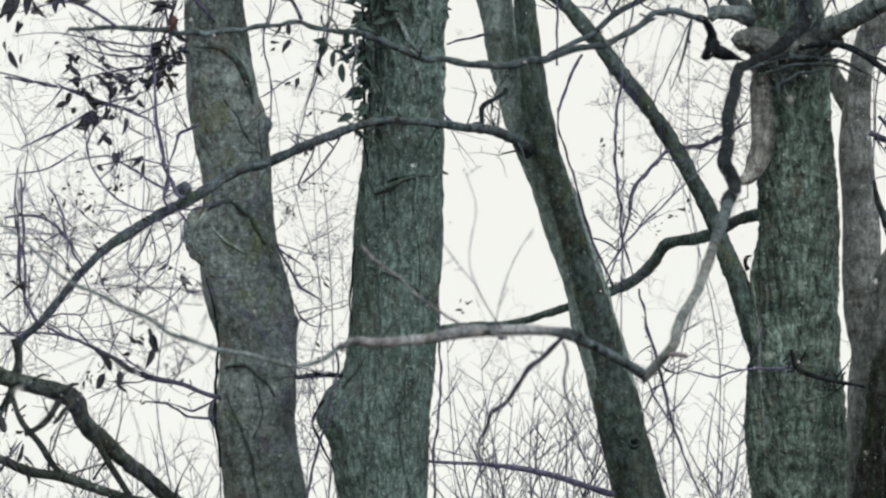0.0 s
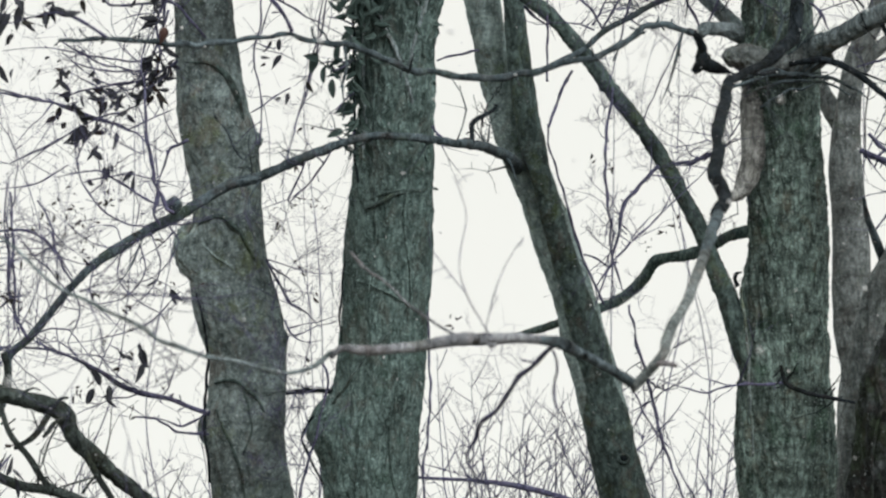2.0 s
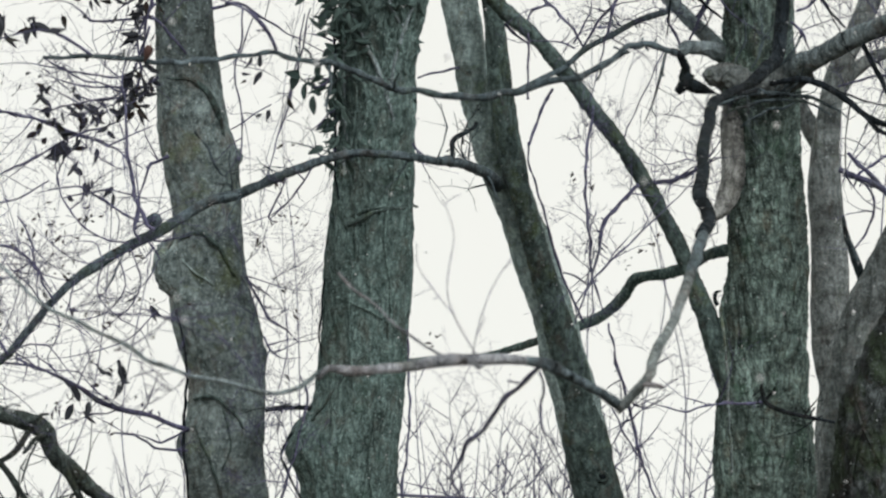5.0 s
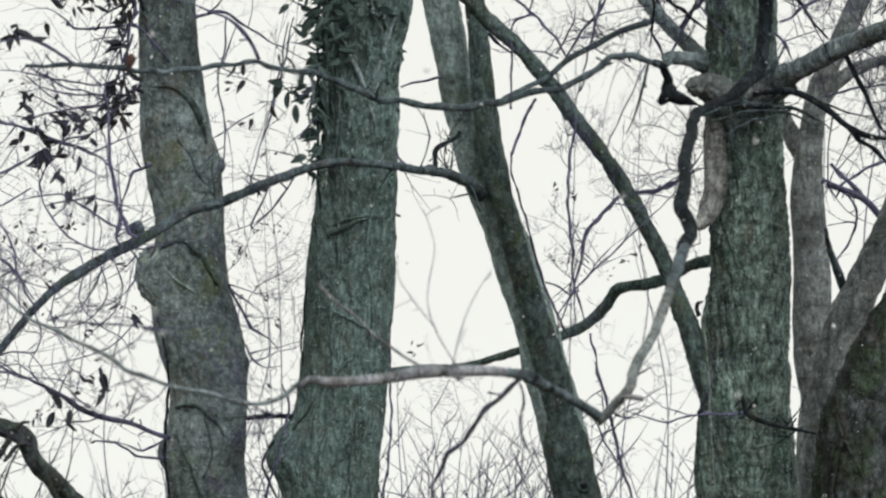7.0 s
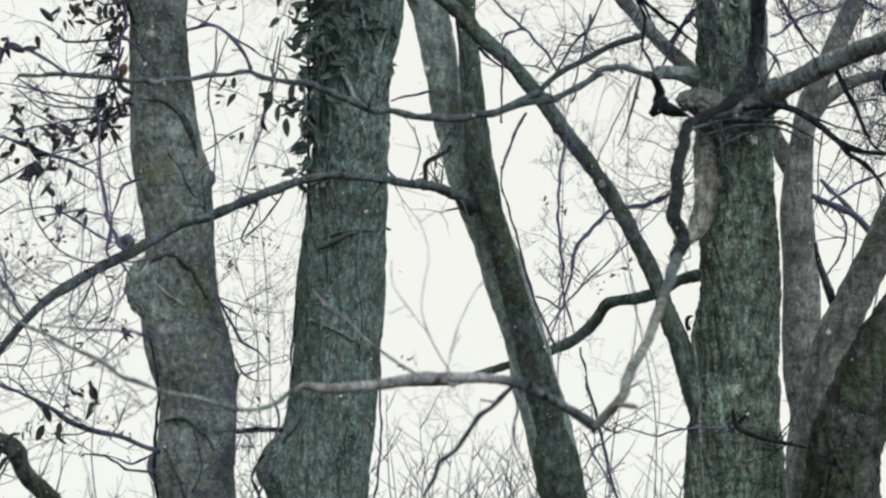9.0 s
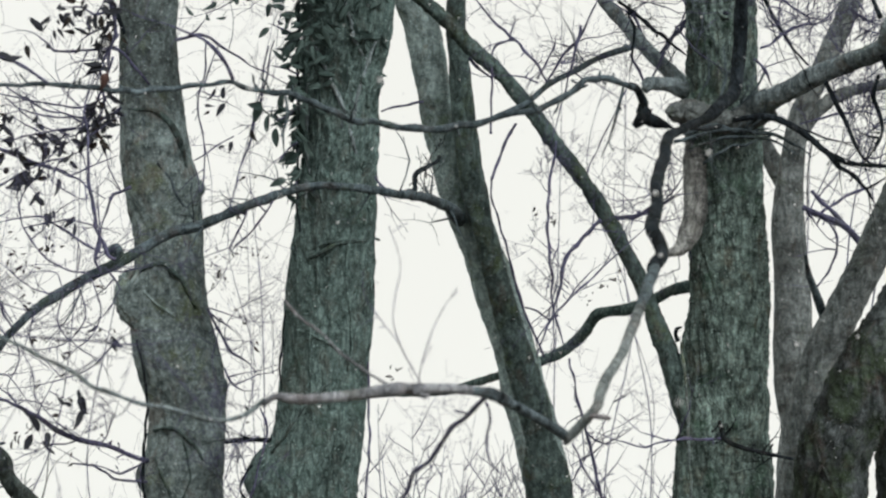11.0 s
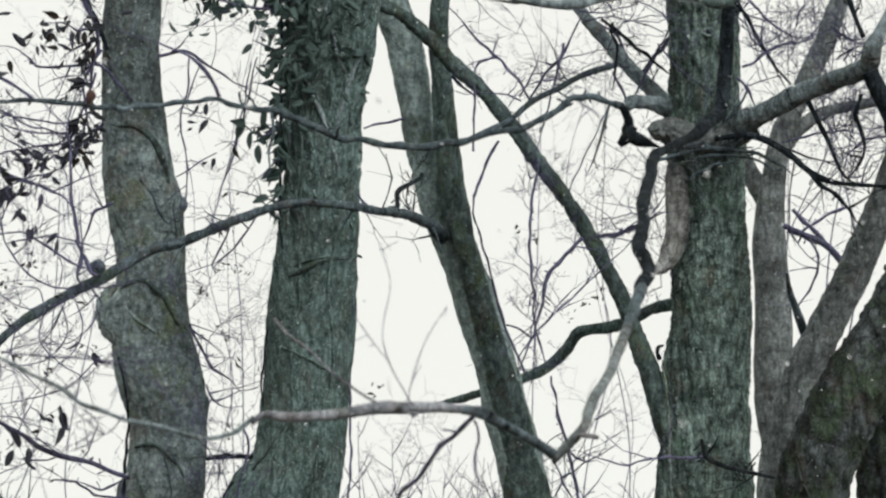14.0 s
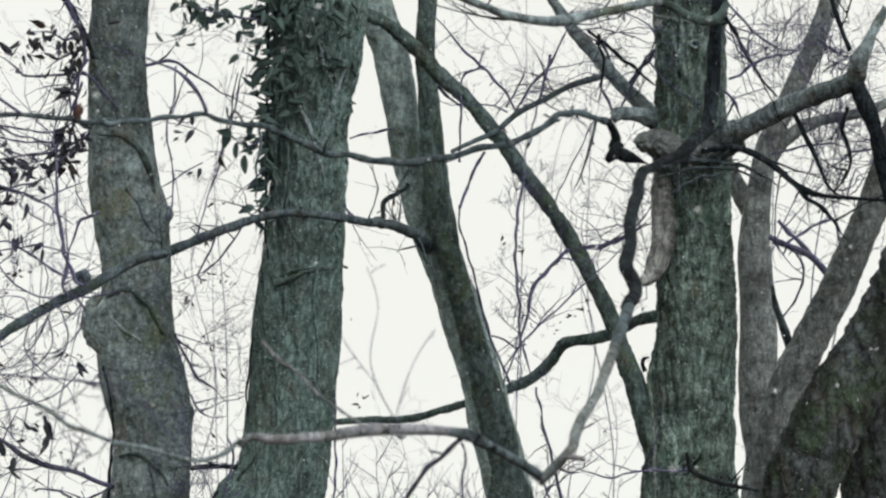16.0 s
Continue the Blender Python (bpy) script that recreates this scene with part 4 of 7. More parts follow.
limb(leaning_tree, [(-1.495, 15.802, 5.797, 0.0036), (-1.457, 15.832, 5.686, 0.0029), (-1.483, 15.865, 5.562, 0.0029), (-1.598, 15.892, 5.464, 0.0029), (-1.700, 15.925, 5.340, 0.0022)], BARK_TWIG, "twig", shoots=3)
limb(leaning_tree, [(-1.623, 15.819, 5.736, 0.0036), (-1.649, 15.852, 5.612, 0.0029), (-1.572, 15.878, 5.513, 0.0029), (-1.457, 15.898, 5.439, 0.0029), (-1.393, 15.925, 5.340, 0.0022)], BARK_TWIG, "twig", shoots=3)
limb(leaning_tree, [(-1.752, 15.840, 5.656, 0.0036), (-1.777, 15.872, 5.538, 0.0029), (-1.700, 15.898, 5.439, 0.0029), (-1.598, 15.925, 5.340, 0.0022)], BARK_TWIG, "twig", shoots=2)
limb(leaning_tree, [(-1.854, 15.865, 5.562, 0.0036), (-1.823, 15.898, 5.439, 0.0029), (-1.874, 15.931, 5.315, 0.0029), (-1.777, 15.958, 5.216, 0.0022)], BARK_TWIG, "twig", shoots=2)
limb(leaning_tree, [(-1.367, 15.872, 5.538, 0.0029), (-1.496, 15.905, 5.414, 0.0029), (-1.700, 15.925, 5.340, 0.0029), (-1.905, 15.931, 5.315, 0.0022)], BARK_TWIG, "twig", shoots=3)
limb(leaning_tree, [(-1.559, 15.809, 5.773, 0.0036), (-1.521, 15.845, 5.637, 0.0029), (-1.585, 15.872, 5.538, 0.0029), (-1.726, 15.885, 5.488, 0.0029), (-1.854, 15.882, 5.501, 0.0022)], BARK_TWIG, "twig", shoots=3)
limb(leaning_tree, [(-0.791, 15.719, 6.106, 0.0042), (-0.830, 15.746, 6.007, 0.0042), (-0.868, 15.766, 5.933, 0.0052), (-0.842, 15.772, 5.909, 0.0031)], BARK_TWIG, "twig", shoots=2)
limb(leaning_tree, [(-0.676, 15.709, 6.143, 0.0042), (-0.778, 15.746, 6.007, 0.0042), (-0.868, 15.769, 5.921, 0.0042)], BARK_TWIG, "twig", shoots=2)
limb(leaning_tree, [(-2.059, 15.925, 5.340, 0.0084), (-2.110, 15.898, 5.439, 0.0063), (-2.136, 15.872, 5.538, 0.0063), (-2.148, 15.845, 5.637, 0.0084), (-2.136, 15.812, 5.760, 0.0063), (-2.156, 15.779, 5.884, 0.0042), (-2.136, 15.739, 6.032, 0.0031)], BARK_TWIG, "twig", shoots=4)
limb(leaning_tree, [(-2.141, 15.941, 5.278, 0.0044), (-2.238, 15.925, 5.340, 0.0036), (-2.315, 15.898, 5.439, 0.0029)], BARK_TWIG, "twig", shoots=2)
limb(leaning_tree, [(-2.084, 15.931, 5.315, 0.0036), (-1.956, 15.913, 5.384, 0.0036), (-1.880, 15.915, 5.377, 0.0029), (-1.803, 15.938, 5.290, 0.0029), (-1.739, 15.958, 5.216, 0.0029)], BARK_TWIG, "twig", shoots=2)
limb(leaning_tree, [(-2.008, 15.925, 5.340, 0.0036), (-1.905, 15.941, 5.278, 0.0029), (-1.777, 15.945, 5.266, 0.0029), (-1.624, 15.951, 5.241, 0.0022)], BARK_TWIG, "twig", shoots=2)
v, f = tube([(-1.396, 15.837, 5.894, 0.012), (-1.396, 15.837, 5.921, 0.034), (-1.393, 15.837, 5.953, 0.036), (-1.391, 15.837, 5.975, 0.012)], 18, 0.006, 0.004)
part("gall", mesh_of("gall", v, f, BARK_MID), leaning_tree, "pale rounded gall on the bowed branch")
limb(leaning_tree, [(-2.207, 15.820, 5.813, 0.0051), (-2.014, 15.820, 5.801, 0.0058), (-1.933, 15.820, 5.725, 0.0064), (-1.848, 15.820, 5.600, 0.0077)], BARK_TWIG, "twig", shoots=2)
limb(leaning_tree, [(-2.142, 15.820, 6.002, 0.0045), (-2.126, 15.820, 5.770, 0.0058), (-2.110, 15.820, 5.498, 0.0064), (-2.104, 15.820, 5.353, 0.0077)], BARK_TWIG, "twig", shoots=2)
limb(leaning_tree, [(-2.198, 15.820, 5.436, 0.0045), (-2.130, 15.820, 5.498, 0.0051), (-2.049, 15.820, 5.518, 0.0038)], BARK_TWIG, "twig", shoots=2)
limb(leaning_tree, [(-2.017, 15.820, 5.960, 0.0038), (-1.956, 15.820, 5.853, 0.0045), (-1.933, 15.820, 5.725, 0.0051)], BARK_TWIG, "twig", shoots=2)
limb(leaning_tree, [(-1.878, 15.820, 6.127, 0.0032), (-2.019, 15.820, 6.043, 0.0038), (-2.211, 15.820, 6.013, 0.0038)], BARK_TWIG, "twig", shoots=2)
limb(leaning_tree, [(-1.815, 15.820, 6.041, 0.0032), (-1.611, 15.820, 6.081, 0.0038), (-1.366, 15.820, 6.014, 0.0038)], BARK_TWIG, "twig", shoots=2)
limb(leaning_tree, [(0.339, 17.166, 6.696, 0.0046), (0.339, 17.188, 6.615, 0.0046), (0.376, 17.220, 6.493, 0.0057), (0.415, 17.257, 6.357, 0.0057), (0.451, 17.289, 6.235, 0.0069), (0.479, 17.318, 6.127, 0.0069), (0.521, 17.347, 6.019, 0.0057), (0.577, 17.376, 5.911, 0.0057), (0.605, 17.398, 5.829, 0.0057)], BARK_TWIG, "vine_stem")
limb(leaning_tree, [(0.452, 16.808, 6.871, 0.0079), (0.403, 16.836, 6.770, 0.0079), (0.353, 16.864, 6.664, 0.0068), (0.334, 16.882, 6.597, 0.0057)], BARK_TWIG, "vine_stem")
limb(leaning_tree, [(0.325, 16.454, 7.035, 0.0056), (0.328, 16.492, 6.891, 0.0056), (0.328, 16.538, 6.721, 0.0056)], BARK_TWIG, "vine_stem")
limb(leaning_tree, [(0.224, 16.728, 7.170, 0.0079), (0.279, 16.743, 7.116, 0.0068), (0.334, 16.753, 7.076, 0.0045)], BARK_TWIG, "vine_stem")
limb(leaning_tree, [(-0.213, 17.080, 7.015, 0.0046), (-0.123, 17.075, 7.034, 0.0057), (0.003, 17.070, 7.056, 0.0057)], BARK_TWIG, "vine_stem")
limb(leaning_tree, [(1.012, 17.046, 7.142, 0.0034), (0.914, 17.101, 6.939, 0.0034), (0.774, 17.181, 6.642, 0.0034)], BARK_TWIG, "vine_stem")


# ---- the big ridged tree and its limbs ----

ridged_tree = thing("tree", (1.70, 17.27, 0.00), "big deeply ridged grey tree with crossing limbs", "tree", "woodland trees")
trunk(ridged_tree, [(1.712, 17.272, -0.143, 0.3700), (1.700, 17.272, 0.119, 0.2960), (1.684, 17.272, 0.476, 0.2631), (1.632, 17.272, 1.617, 0.2412), (1.561, 17.272, 3.186, 0.2302), (1.491, 17.272, 4.755, 0.2193), (1.474, 17.215, 4.967, 0.2247), (1.463, 17.158, 5.179, 0.2247), (1.463, 17.088, 5.443, 0.2220), (1.458, 17.045, 5.602, 0.2193), (1.469, 16.995, 5.788, 0.2028), (1.491, 16.953, 5.946, 0.1864), (1.488, 16.910, 6.105, 0.1850), (1.483, 16.875, 6.238, 0.1836), (1.475, 16.804, 6.502, 0.1740), (1.464, 16.754, 6.688, 0.1781), (1.458, 16.712, 6.846, 0.1891), (1.450, 16.669, 7.005, 0.1727), (1.445, 16.591, 7.296, 0.1686), (1.436, 16.513, 7.588, 0.1644), (1.404, 16.579, 9.073, 0.1292), (1.376, 16.645, 10.558, 0.0939), (1.353, 16.713, 12.088, 0.0576)], BARK_RIDGE, swell=[(1.479, 16.941, 5.216, 0.163, 0.016), (1.313, 16.538, 6.798, 0.195, 0.054), (1.411, 17.004, 4.981, 0.135, 0.016)], rough=0.018, grain=(11.0, 1.8))
limb(ridged_tree, [(1.310, 17.088, 5.443, 0.0742), (1.258, 17.048, 5.603, 0.0693), (1.201, 17.016, 5.736, 0.0569), (1.149, 16.983, 5.869, 0.0470), (1.094, 16.947, 6.016, 0.0372), (1.010, 16.904, 6.189, 0.0361), (0.923, 16.864, 6.346, 0.0348), (0.849, 16.832, 6.476, 0.0345), (0.748, 16.798, 6.612, 0.0342), (0.614, 16.754, 6.786, 0.0358), (0.499, 16.719, 6.930, 0.0358), (0.384, 16.686, 7.063, 0.0347), (0.252, 16.656, 7.187, 0.0347), (0.137, 16.631, 7.294, 0.0358), (0.005, 16.602, 7.412, 0.0323), (-0.119, 16.586, 7.487, 0.0299), (-0.243, 16.578, 7.528, 0.0287)], BARK_STEM, "limb", "long slanting limb")
limb(ridged_tree, [(1.395, 17.010, 6.118, 0.0384), (1.311, 17.076, 6.115, 0.0289), (1.224, 17.142, 6.110, 0.0279), (1.131, 17.215, 6.077, 0.0270), (1.023, 17.286, 6.055, 0.0270), (0.914, 17.351, 6.054, 0.0260), (0.867, 17.416, 6.054, 0.0282), (0.814, 17.497, 5.993, 0.0294), (0.726, 17.579, 5.926, 0.0285), (0.614, 17.655, 5.886, 0.0253), (0.502, 17.726, 5.862, 0.0232), (0.375, 17.799, 5.832, 0.0222), (0.247, 17.870, 5.808, 0.0200), (0.104, 17.941, 5.783, 0.0190), (-0.070, 18.003, 5.792, 0.0178), (-0.273, 18.067, 5.795, 0.0146), (-0.420, 18.131, 5.798, 0.0090)], BARK_TEAL, "limb", "crooked grey limb")
limb(ridged_tree, [(1.538, 16.708, 6.860, 0.0576), (1.575, 16.602, 6.869, 0.0595), (1.619, 16.402, 6.842, 0.0566), (1.730, 16.291, 6.869, 0.0517), (1.853, 16.178, 6.907, 0.0492), (1.975, 16.069, 6.927, 0.0467), (2.068, 15.963, 6.936, 0.0464), (2.140, 15.856, 6.947, 0.0461), (2.153, 15.738, 7.003, 0.0393), (2.205, 15.711, 7.104, 0.0240), (2.278, 15.677, 7.229, 0.0175)], BARK_ASH, "limb", "stout ashen limb")
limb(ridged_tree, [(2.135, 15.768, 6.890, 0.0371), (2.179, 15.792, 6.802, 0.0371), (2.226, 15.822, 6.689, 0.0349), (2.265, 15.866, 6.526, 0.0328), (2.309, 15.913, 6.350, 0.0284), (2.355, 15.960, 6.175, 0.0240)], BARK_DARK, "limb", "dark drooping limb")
limb(ridged_tree, [(1.395, 16.779, 6.983, 0.0463), (1.303, 16.858, 7.072, 0.0396), (1.171, 16.922, 7.219, 0.0363), (1.038, 16.980, 7.389, 0.0330), (0.925, 17.040, 7.552, 0.0284), (0.825, 17.101, 7.711, 0.0238), (0.730, 17.159, 7.882, 0.0192)], BARK_ASH)
limb(ridged_tree, [(1.054, 16.993, 7.340, 0.0118), (1.021, 16.916, 7.296, 0.0152), (0.878, 16.847, 7.224, 0.0152), (0.735, 16.785, 7.124, 0.0151), (0.608, 16.721, 7.034, 0.0150), (0.495, 16.663, 6.917, 0.0138), (0.398, 16.592, 6.852, 0.0114), (0.287, 16.524, 6.774, 0.0091)], BARK_MID, "branch", shoots=5)
trunk(ridged_tree, [(1.505, 16.740, 6.862, 0.0896), (1.385, 16.675, 6.858, 0.0838), (1.292, 16.610, 6.853, 0.0673), (1.222, 16.545, 6.843, 0.0456), (1.174, 16.480, 6.822, 0.0134)], BARK_PALE, rough=0.016, name="stub", label="mottled swollen branch stub", sides=48, grain=(16.0, 14.0))
trunk(ridged_tree, [(1.256, 16.560, 6.871, 0.0403), (1.319, 16.540, 6.832, 0.0617), (1.404, 16.520, 6.787, 0.0562), (1.506, 16.500, 6.787, 0.0535), (1.608, 16.480, 6.828, 0.0668), (1.671, 16.460, 6.856, 0.0534)], BARK_PALE, rough=0.014, name="collar", label="mottled swollen branch collar", sides=48, grain=(16.0, 14.0))
limb(ridged_tree, [(1.443, 16.780, 6.949, 0.0707), (1.324, 16.724, 6.988, 0.0542), (1.232, 16.668, 7.009, 0.0405), (1.146, 16.612, 7.013, 0.0337), (1.090, 16.556, 6.988, 0.0282), (1.070, 16.500, 6.941, 0.0187)], BARK_ASH, "stub", "pale curled branch stub")
limb(ridged_tree, [(1.216, 16.600, 5.718, 0.0112), (1.200, 16.589, 5.757, 0.0112), (1.210, 16.583, 5.782, 0.0079), (1.232, 16.581, 5.788, 0.0045)], BARK_DARK, "spur")
limb(ridged_tree, [(1.242, 16.697, 5.742, 0.0055), (1.255, 16.739, 5.586, 0.0066), (1.271, 16.788, 5.404, 0.0066), (1.277, 16.836, 5.221, 0.0066), (1.287, 16.906, 4.961, 0.0066)], BARK_GREY, "vine_stem")
limb(ridged_tree, [(0.861, 16.739, 6.356, 0.0103), (0.828, 16.744, 6.338, 0.0092), (0.779, 16.763, 6.269, 0.0092), (0.711, 16.780, 6.206, 0.0092), (0.681, 16.796, 6.145, 0.0103), (0.670, 16.817, 6.066, 0.0080), (0.638, 16.849, 5.948, 0.0080), (0.589, 16.884, 5.816, 0.0069), (0.548, 16.912, 5.711, 0.0057)], BARK_TWIG, "twig", shoots=4)
limb(ridged_tree, [(0.935, 16.834, 6.391, 0.0092), (1.031, 16.829, 6.407, 0.0104), (1.113, 16.821, 6.436, 0.0092), (1.181, 16.812, 6.471, 0.0092), (1.250, 16.804, 6.502, 0.0058)], BARK_TWIG, "twig", shoots=2)
limb(ridged_tree, [(0.545, 16.794, 5.766, 0.0033), (0.639, 16.759, 5.897, 0.0044), (0.802, 16.718, 6.049, 0.0044), (0.965, 16.678, 6.198, 0.0044), (1.168, 16.627, 6.389, 0.0044)], BARK_TWIG, "twig", shoots=5)
limb(ridged_tree, [(0.643, 16.641, 6.725, 0.0056), (0.621, 16.679, 6.580, 0.0067), (0.605, 16.722, 6.422, 0.0067), (0.610, 16.778, 6.211, 0.0067), (0.627, 16.828, 6.027, 0.0067), (0.635, 16.870, 5.869, 0.0056), (0.638, 16.905, 5.737, 0.0045)], BARK_TWIG, "twig", shoots=5)
limb(ridged_tree, [(0.629, 16.849, 5.948, 0.0045), (0.670, 16.884, 5.816, 0.0045), (0.684, 16.898, 5.764, 0.0045)], BARK_TWIG, "twig", shoots=1)
limb(ridged_tree, [(0.496, 16.946, 5.973, 0.0045), (0.565, 16.953, 5.947, 0.0045), (0.619, 16.963, 5.907, 0.0056)], BARK_TWIG, "twig", shoots=1)
limb(ridged_tree, [(0.758, 16.496, 7.264, 0.0078), (0.725, 16.531, 7.132, 0.0067), (0.703, 16.560, 7.027, 0.0056), (0.616, 16.644, 6.711, 0.0056)], BARK_TWIG, "twig", shoots=3)
limb(ridged_tree, [(0.738, 16.948, 5.579, 0.0056), (0.757, 16.969, 5.501, 0.0067), (0.793, 17.004, 5.369, 0.0067), (0.834, 17.046, 5.211, 0.0078), (0.875, 17.089, 5.053, 0.0078), (0.915, 17.120, 4.935, 0.0089), (0.997, 17.173, 4.737, 0.0089)], BARK_TWIG, "twig", shoots=5)
limb(ridged_tree, [(0.711, 16.912, 5.711, 0.0056), (0.725, 16.933, 5.632, 0.0056), (0.744, 16.955, 5.553, 0.0056)], BARK_TWIG, "twig", shoots=1)
limb(ridged_tree, [(0.733, 17.214, 5.359, 0.0045), (0.816, 17.256, 5.199, 0.0045), (0.898, 17.292, 5.066, 0.0045), (0.940, 17.328, 4.933, 0.0045)], BARK_TWIG, "twig", shoots=3)
limb(ridged_tree, [(0.609, 16.761, 7.050, 0.0057), (0.554, 16.736, 7.143, 0.0057), (0.458, 16.711, 7.236, 0.0068), (0.361, 16.686, 7.329, 0.0068), (0.265, 16.657, 7.436, 0.0057), (0.182, 16.636, 7.516, 0.0045)], BARK_TWIG, "twig", shoots=3)
limb(ridged_tree, [(0.554, 16.753, 7.076, 0.0057), (0.596, 16.736, 7.143, 0.0045), (0.637, 16.714, 7.223, 0.0045), (0.645, 16.700, 7.276, 0.0034)], BARK_TWIG, "twig", shoots=2)
limb(ridged_tree, [(0.596, 16.761, 7.050, 0.0057), (0.651, 16.736, 7.143, 0.0057), (0.720, 16.714, 7.223, 0.0068), (0.802, 16.679, 7.356, 0.0068), (0.871, 16.643, 7.489, 0.0057)], BARK_TWIG, "twig", shoots=3)
limb(ridged_tree, [(0.425, 16.704, 7.263, 0.0057), (0.361, 16.711, 7.236, 0.0057), (0.328, 16.725, 7.183, 0.0057)], BARK_TWIG, "twig", shoots=1)
limb(ridged_tree, [(0.998, 16.531, 7.132, 0.0056), (1.038, 16.553, 7.053, 0.0067), (1.079, 16.574, 6.974, 0.0078)], BARK_TWIG, "twig", shoots=1)
limb(ridged_tree, [(1.335, 16.956, 7.481, 0.0094), (1.237, 16.985, 7.373, 0.0094), (1.138, 17.014, 7.264, 0.0106), (1.040, 16.956, 7.481, 0.0094), (0.942, 16.941, 7.535, 0.0071)], BARK_TWIG, "twig", shoots=3)
limb(ridged_tree, [(1.126, 16.845, 7.121, 0.0057), (1.181, 16.816, 7.228, 0.0068), (1.237, 16.788, 7.335, 0.0068), (1.292, 16.759, 7.442, 0.0057)], BARK_TWIG, "twig", shoots=2)
limb(ridged_tree, [(1.441, 16.042, 6.642, 0.0111), (1.599, 16.037, 6.660, 0.0155), (1.705, 16.045, 6.628, 0.0155), (1.798, 16.061, 6.570, 0.0155), (1.891, 16.081, 6.495, 0.0144), (1.997, 16.092, 6.453, 0.0144), (2.129, 16.095, 6.442, 0.0133), (2.328, 16.099, 6.430, 0.0133), (2.553, 16.104, 6.410, 0.0099)], BARK_DARK, "twig", shoots=6)
limb(ridged_tree, [(1.865, 16.076, 6.515, 0.0099), (1.945, 16.096, 6.440, 0.0099), (2.024, 16.109, 6.390, 0.0099), (2.078, 16.129, 6.314, 0.0088), (2.132, 16.146, 6.251, 0.0077)], BARK_DARK, "twig", shoots=2)
limb(ridged_tree, [(1.508, 16.044, 7.407, 0.0087), (1.584, 16.075, 7.291, 0.0087), (1.638, 16.099, 7.202, 0.0087), (1.693, 16.124, 7.107, 0.0087), (1.753, 16.147, 7.023, 0.0087), (1.815, 16.165, 6.954, 0.0087)], BARK_DARK, "twig", shoots=3)
limb(ridged_tree, [(1.885, 16.089, 6.852, 0.0111), (1.939, 16.116, 6.750, 0.0122), (1.980, 16.137, 6.674, 0.0111), (2.013, 16.157, 6.597, 0.0100), (2.062, 16.181, 6.508, 0.0089), (2.089, 16.188, 6.483, 0.0078)], BARK_DARK, "twig", shoots=2)
limb(ridged_tree, [(1.633, 16.619, 7.193, 0.0067), (1.688, 16.613, 7.215, 0.0067), (1.748, 16.601, 7.261, 0.0079), (1.825, 16.590, 7.302, 0.0079), (1.921, 16.586, 7.316, 0.0067), (2.016, 16.560, 7.410, 0.0067)], BARK_TWIG, "twig", shoots=3)
limb(ridged_tree, [(1.643, 16.803, 7.666, 0.0057), (1.713, 16.824, 7.586, 0.0057), (1.813, 16.849, 7.493, 0.0057), (1.925, 16.865, 7.432, 0.0057), (1.995, 16.866, 7.428, 0.0046)], BARK_TWIG, "twig", shoots=3)
limb(ridged_tree, [(2.107, 16.851, 7.483, 0.0057), (2.177, 16.866, 7.430, 0.0057), (2.247, 16.867, 7.426, 0.0057)], BARK_TWIG, "twig", shoots=1)
limb(ridged_tree, [(1.561, 16.158, 6.982, 0.0065), (1.615, 16.175, 6.918, 0.0065), (1.648, 16.192, 6.854, 0.0055)], BARK_TWIG, "twig", shoots=1)
limb(ridged_tree, [(2.122, 15.823, 7.072, 0.0132), (2.087, 15.803, 7.148, 0.0110), (2.054, 15.779, 7.236, 0.0121), (2.014, 15.748, 7.350, 0.0121), (1.972, 15.708, 7.501, 0.0099)], BARK_DARK, "twig", shoots=3)
limb(ridged_tree, [(2.125, 15.986, 6.850, 0.0099), (2.099, 16.013, 6.748, 0.0099), (2.140, 16.037, 6.659, 0.0088), (2.115, 16.068, 6.544, 0.0077), (2.050, 16.095, 6.441, 0.0055)], BARK_DARK, "twig", shoots=3)
limb(ridged_tree, [(2.166, 16.232, 6.706, 0.0055), (2.259, 16.228, 6.720, 0.0044), (2.334, 16.223, 6.739, 0.0044)], BARK_TWIG, "twig", shoots=1)
limb(ridged_tree, [(1.778, 16.236, 6.688, 0.0044), (1.938, 16.225, 6.729, 0.0055), (2.072, 16.221, 6.744, 0.0055), (2.165, 16.226, 6.727, 0.0044)], BARK_TWIG, "twig", shoots=2)
limb(ridged_tree, [(0.928, 16.277, 7.310, 0.0082), (1.037, 16.297, 7.233, 0.0090), (1.146, 16.320, 7.148, 0.0099), (1.255, 16.343, 7.061, 0.0099)], BARK_DARK, "twig", shoots=2)
limb(ridged_tree, [(0.982, 16.280, 7.298, 0.0066), (1.005, 16.322, 7.141, 0.0066), (0.986, 16.364, 6.985, 0.0077)], BARK_DARK, "twig", shoots=2)
limb(ridged_tree, [(1.257, 14.667, 4.816, 0.0049), (1.244, 14.646, 4.895, 0.0059), (1.261, 14.664, 4.828, 0.0089), (1.351, 14.676, 4.783, 0.0109), (1.446, 14.682, 4.762, 0.0118), (1.552, 14.688, 4.740, 0.0138)], BARK_DARK, "twig", shoots=3)
limb(ridged_tree, [(1.314, 15.251, 4.955, 0.0070), (1.231, 15.187, 4.936, 0.0060), (1.141, 15.122, 4.922, 0.0050), (1.039, 15.061, 4.894, 0.0040), (0.927, 15.000, 4.861, 0.0049), (0.827, 14.928, 4.872, 0.0039), (0.740, 14.855, 4.888, 0.0029)], BARK_TWIG, "twig", shoots=4)
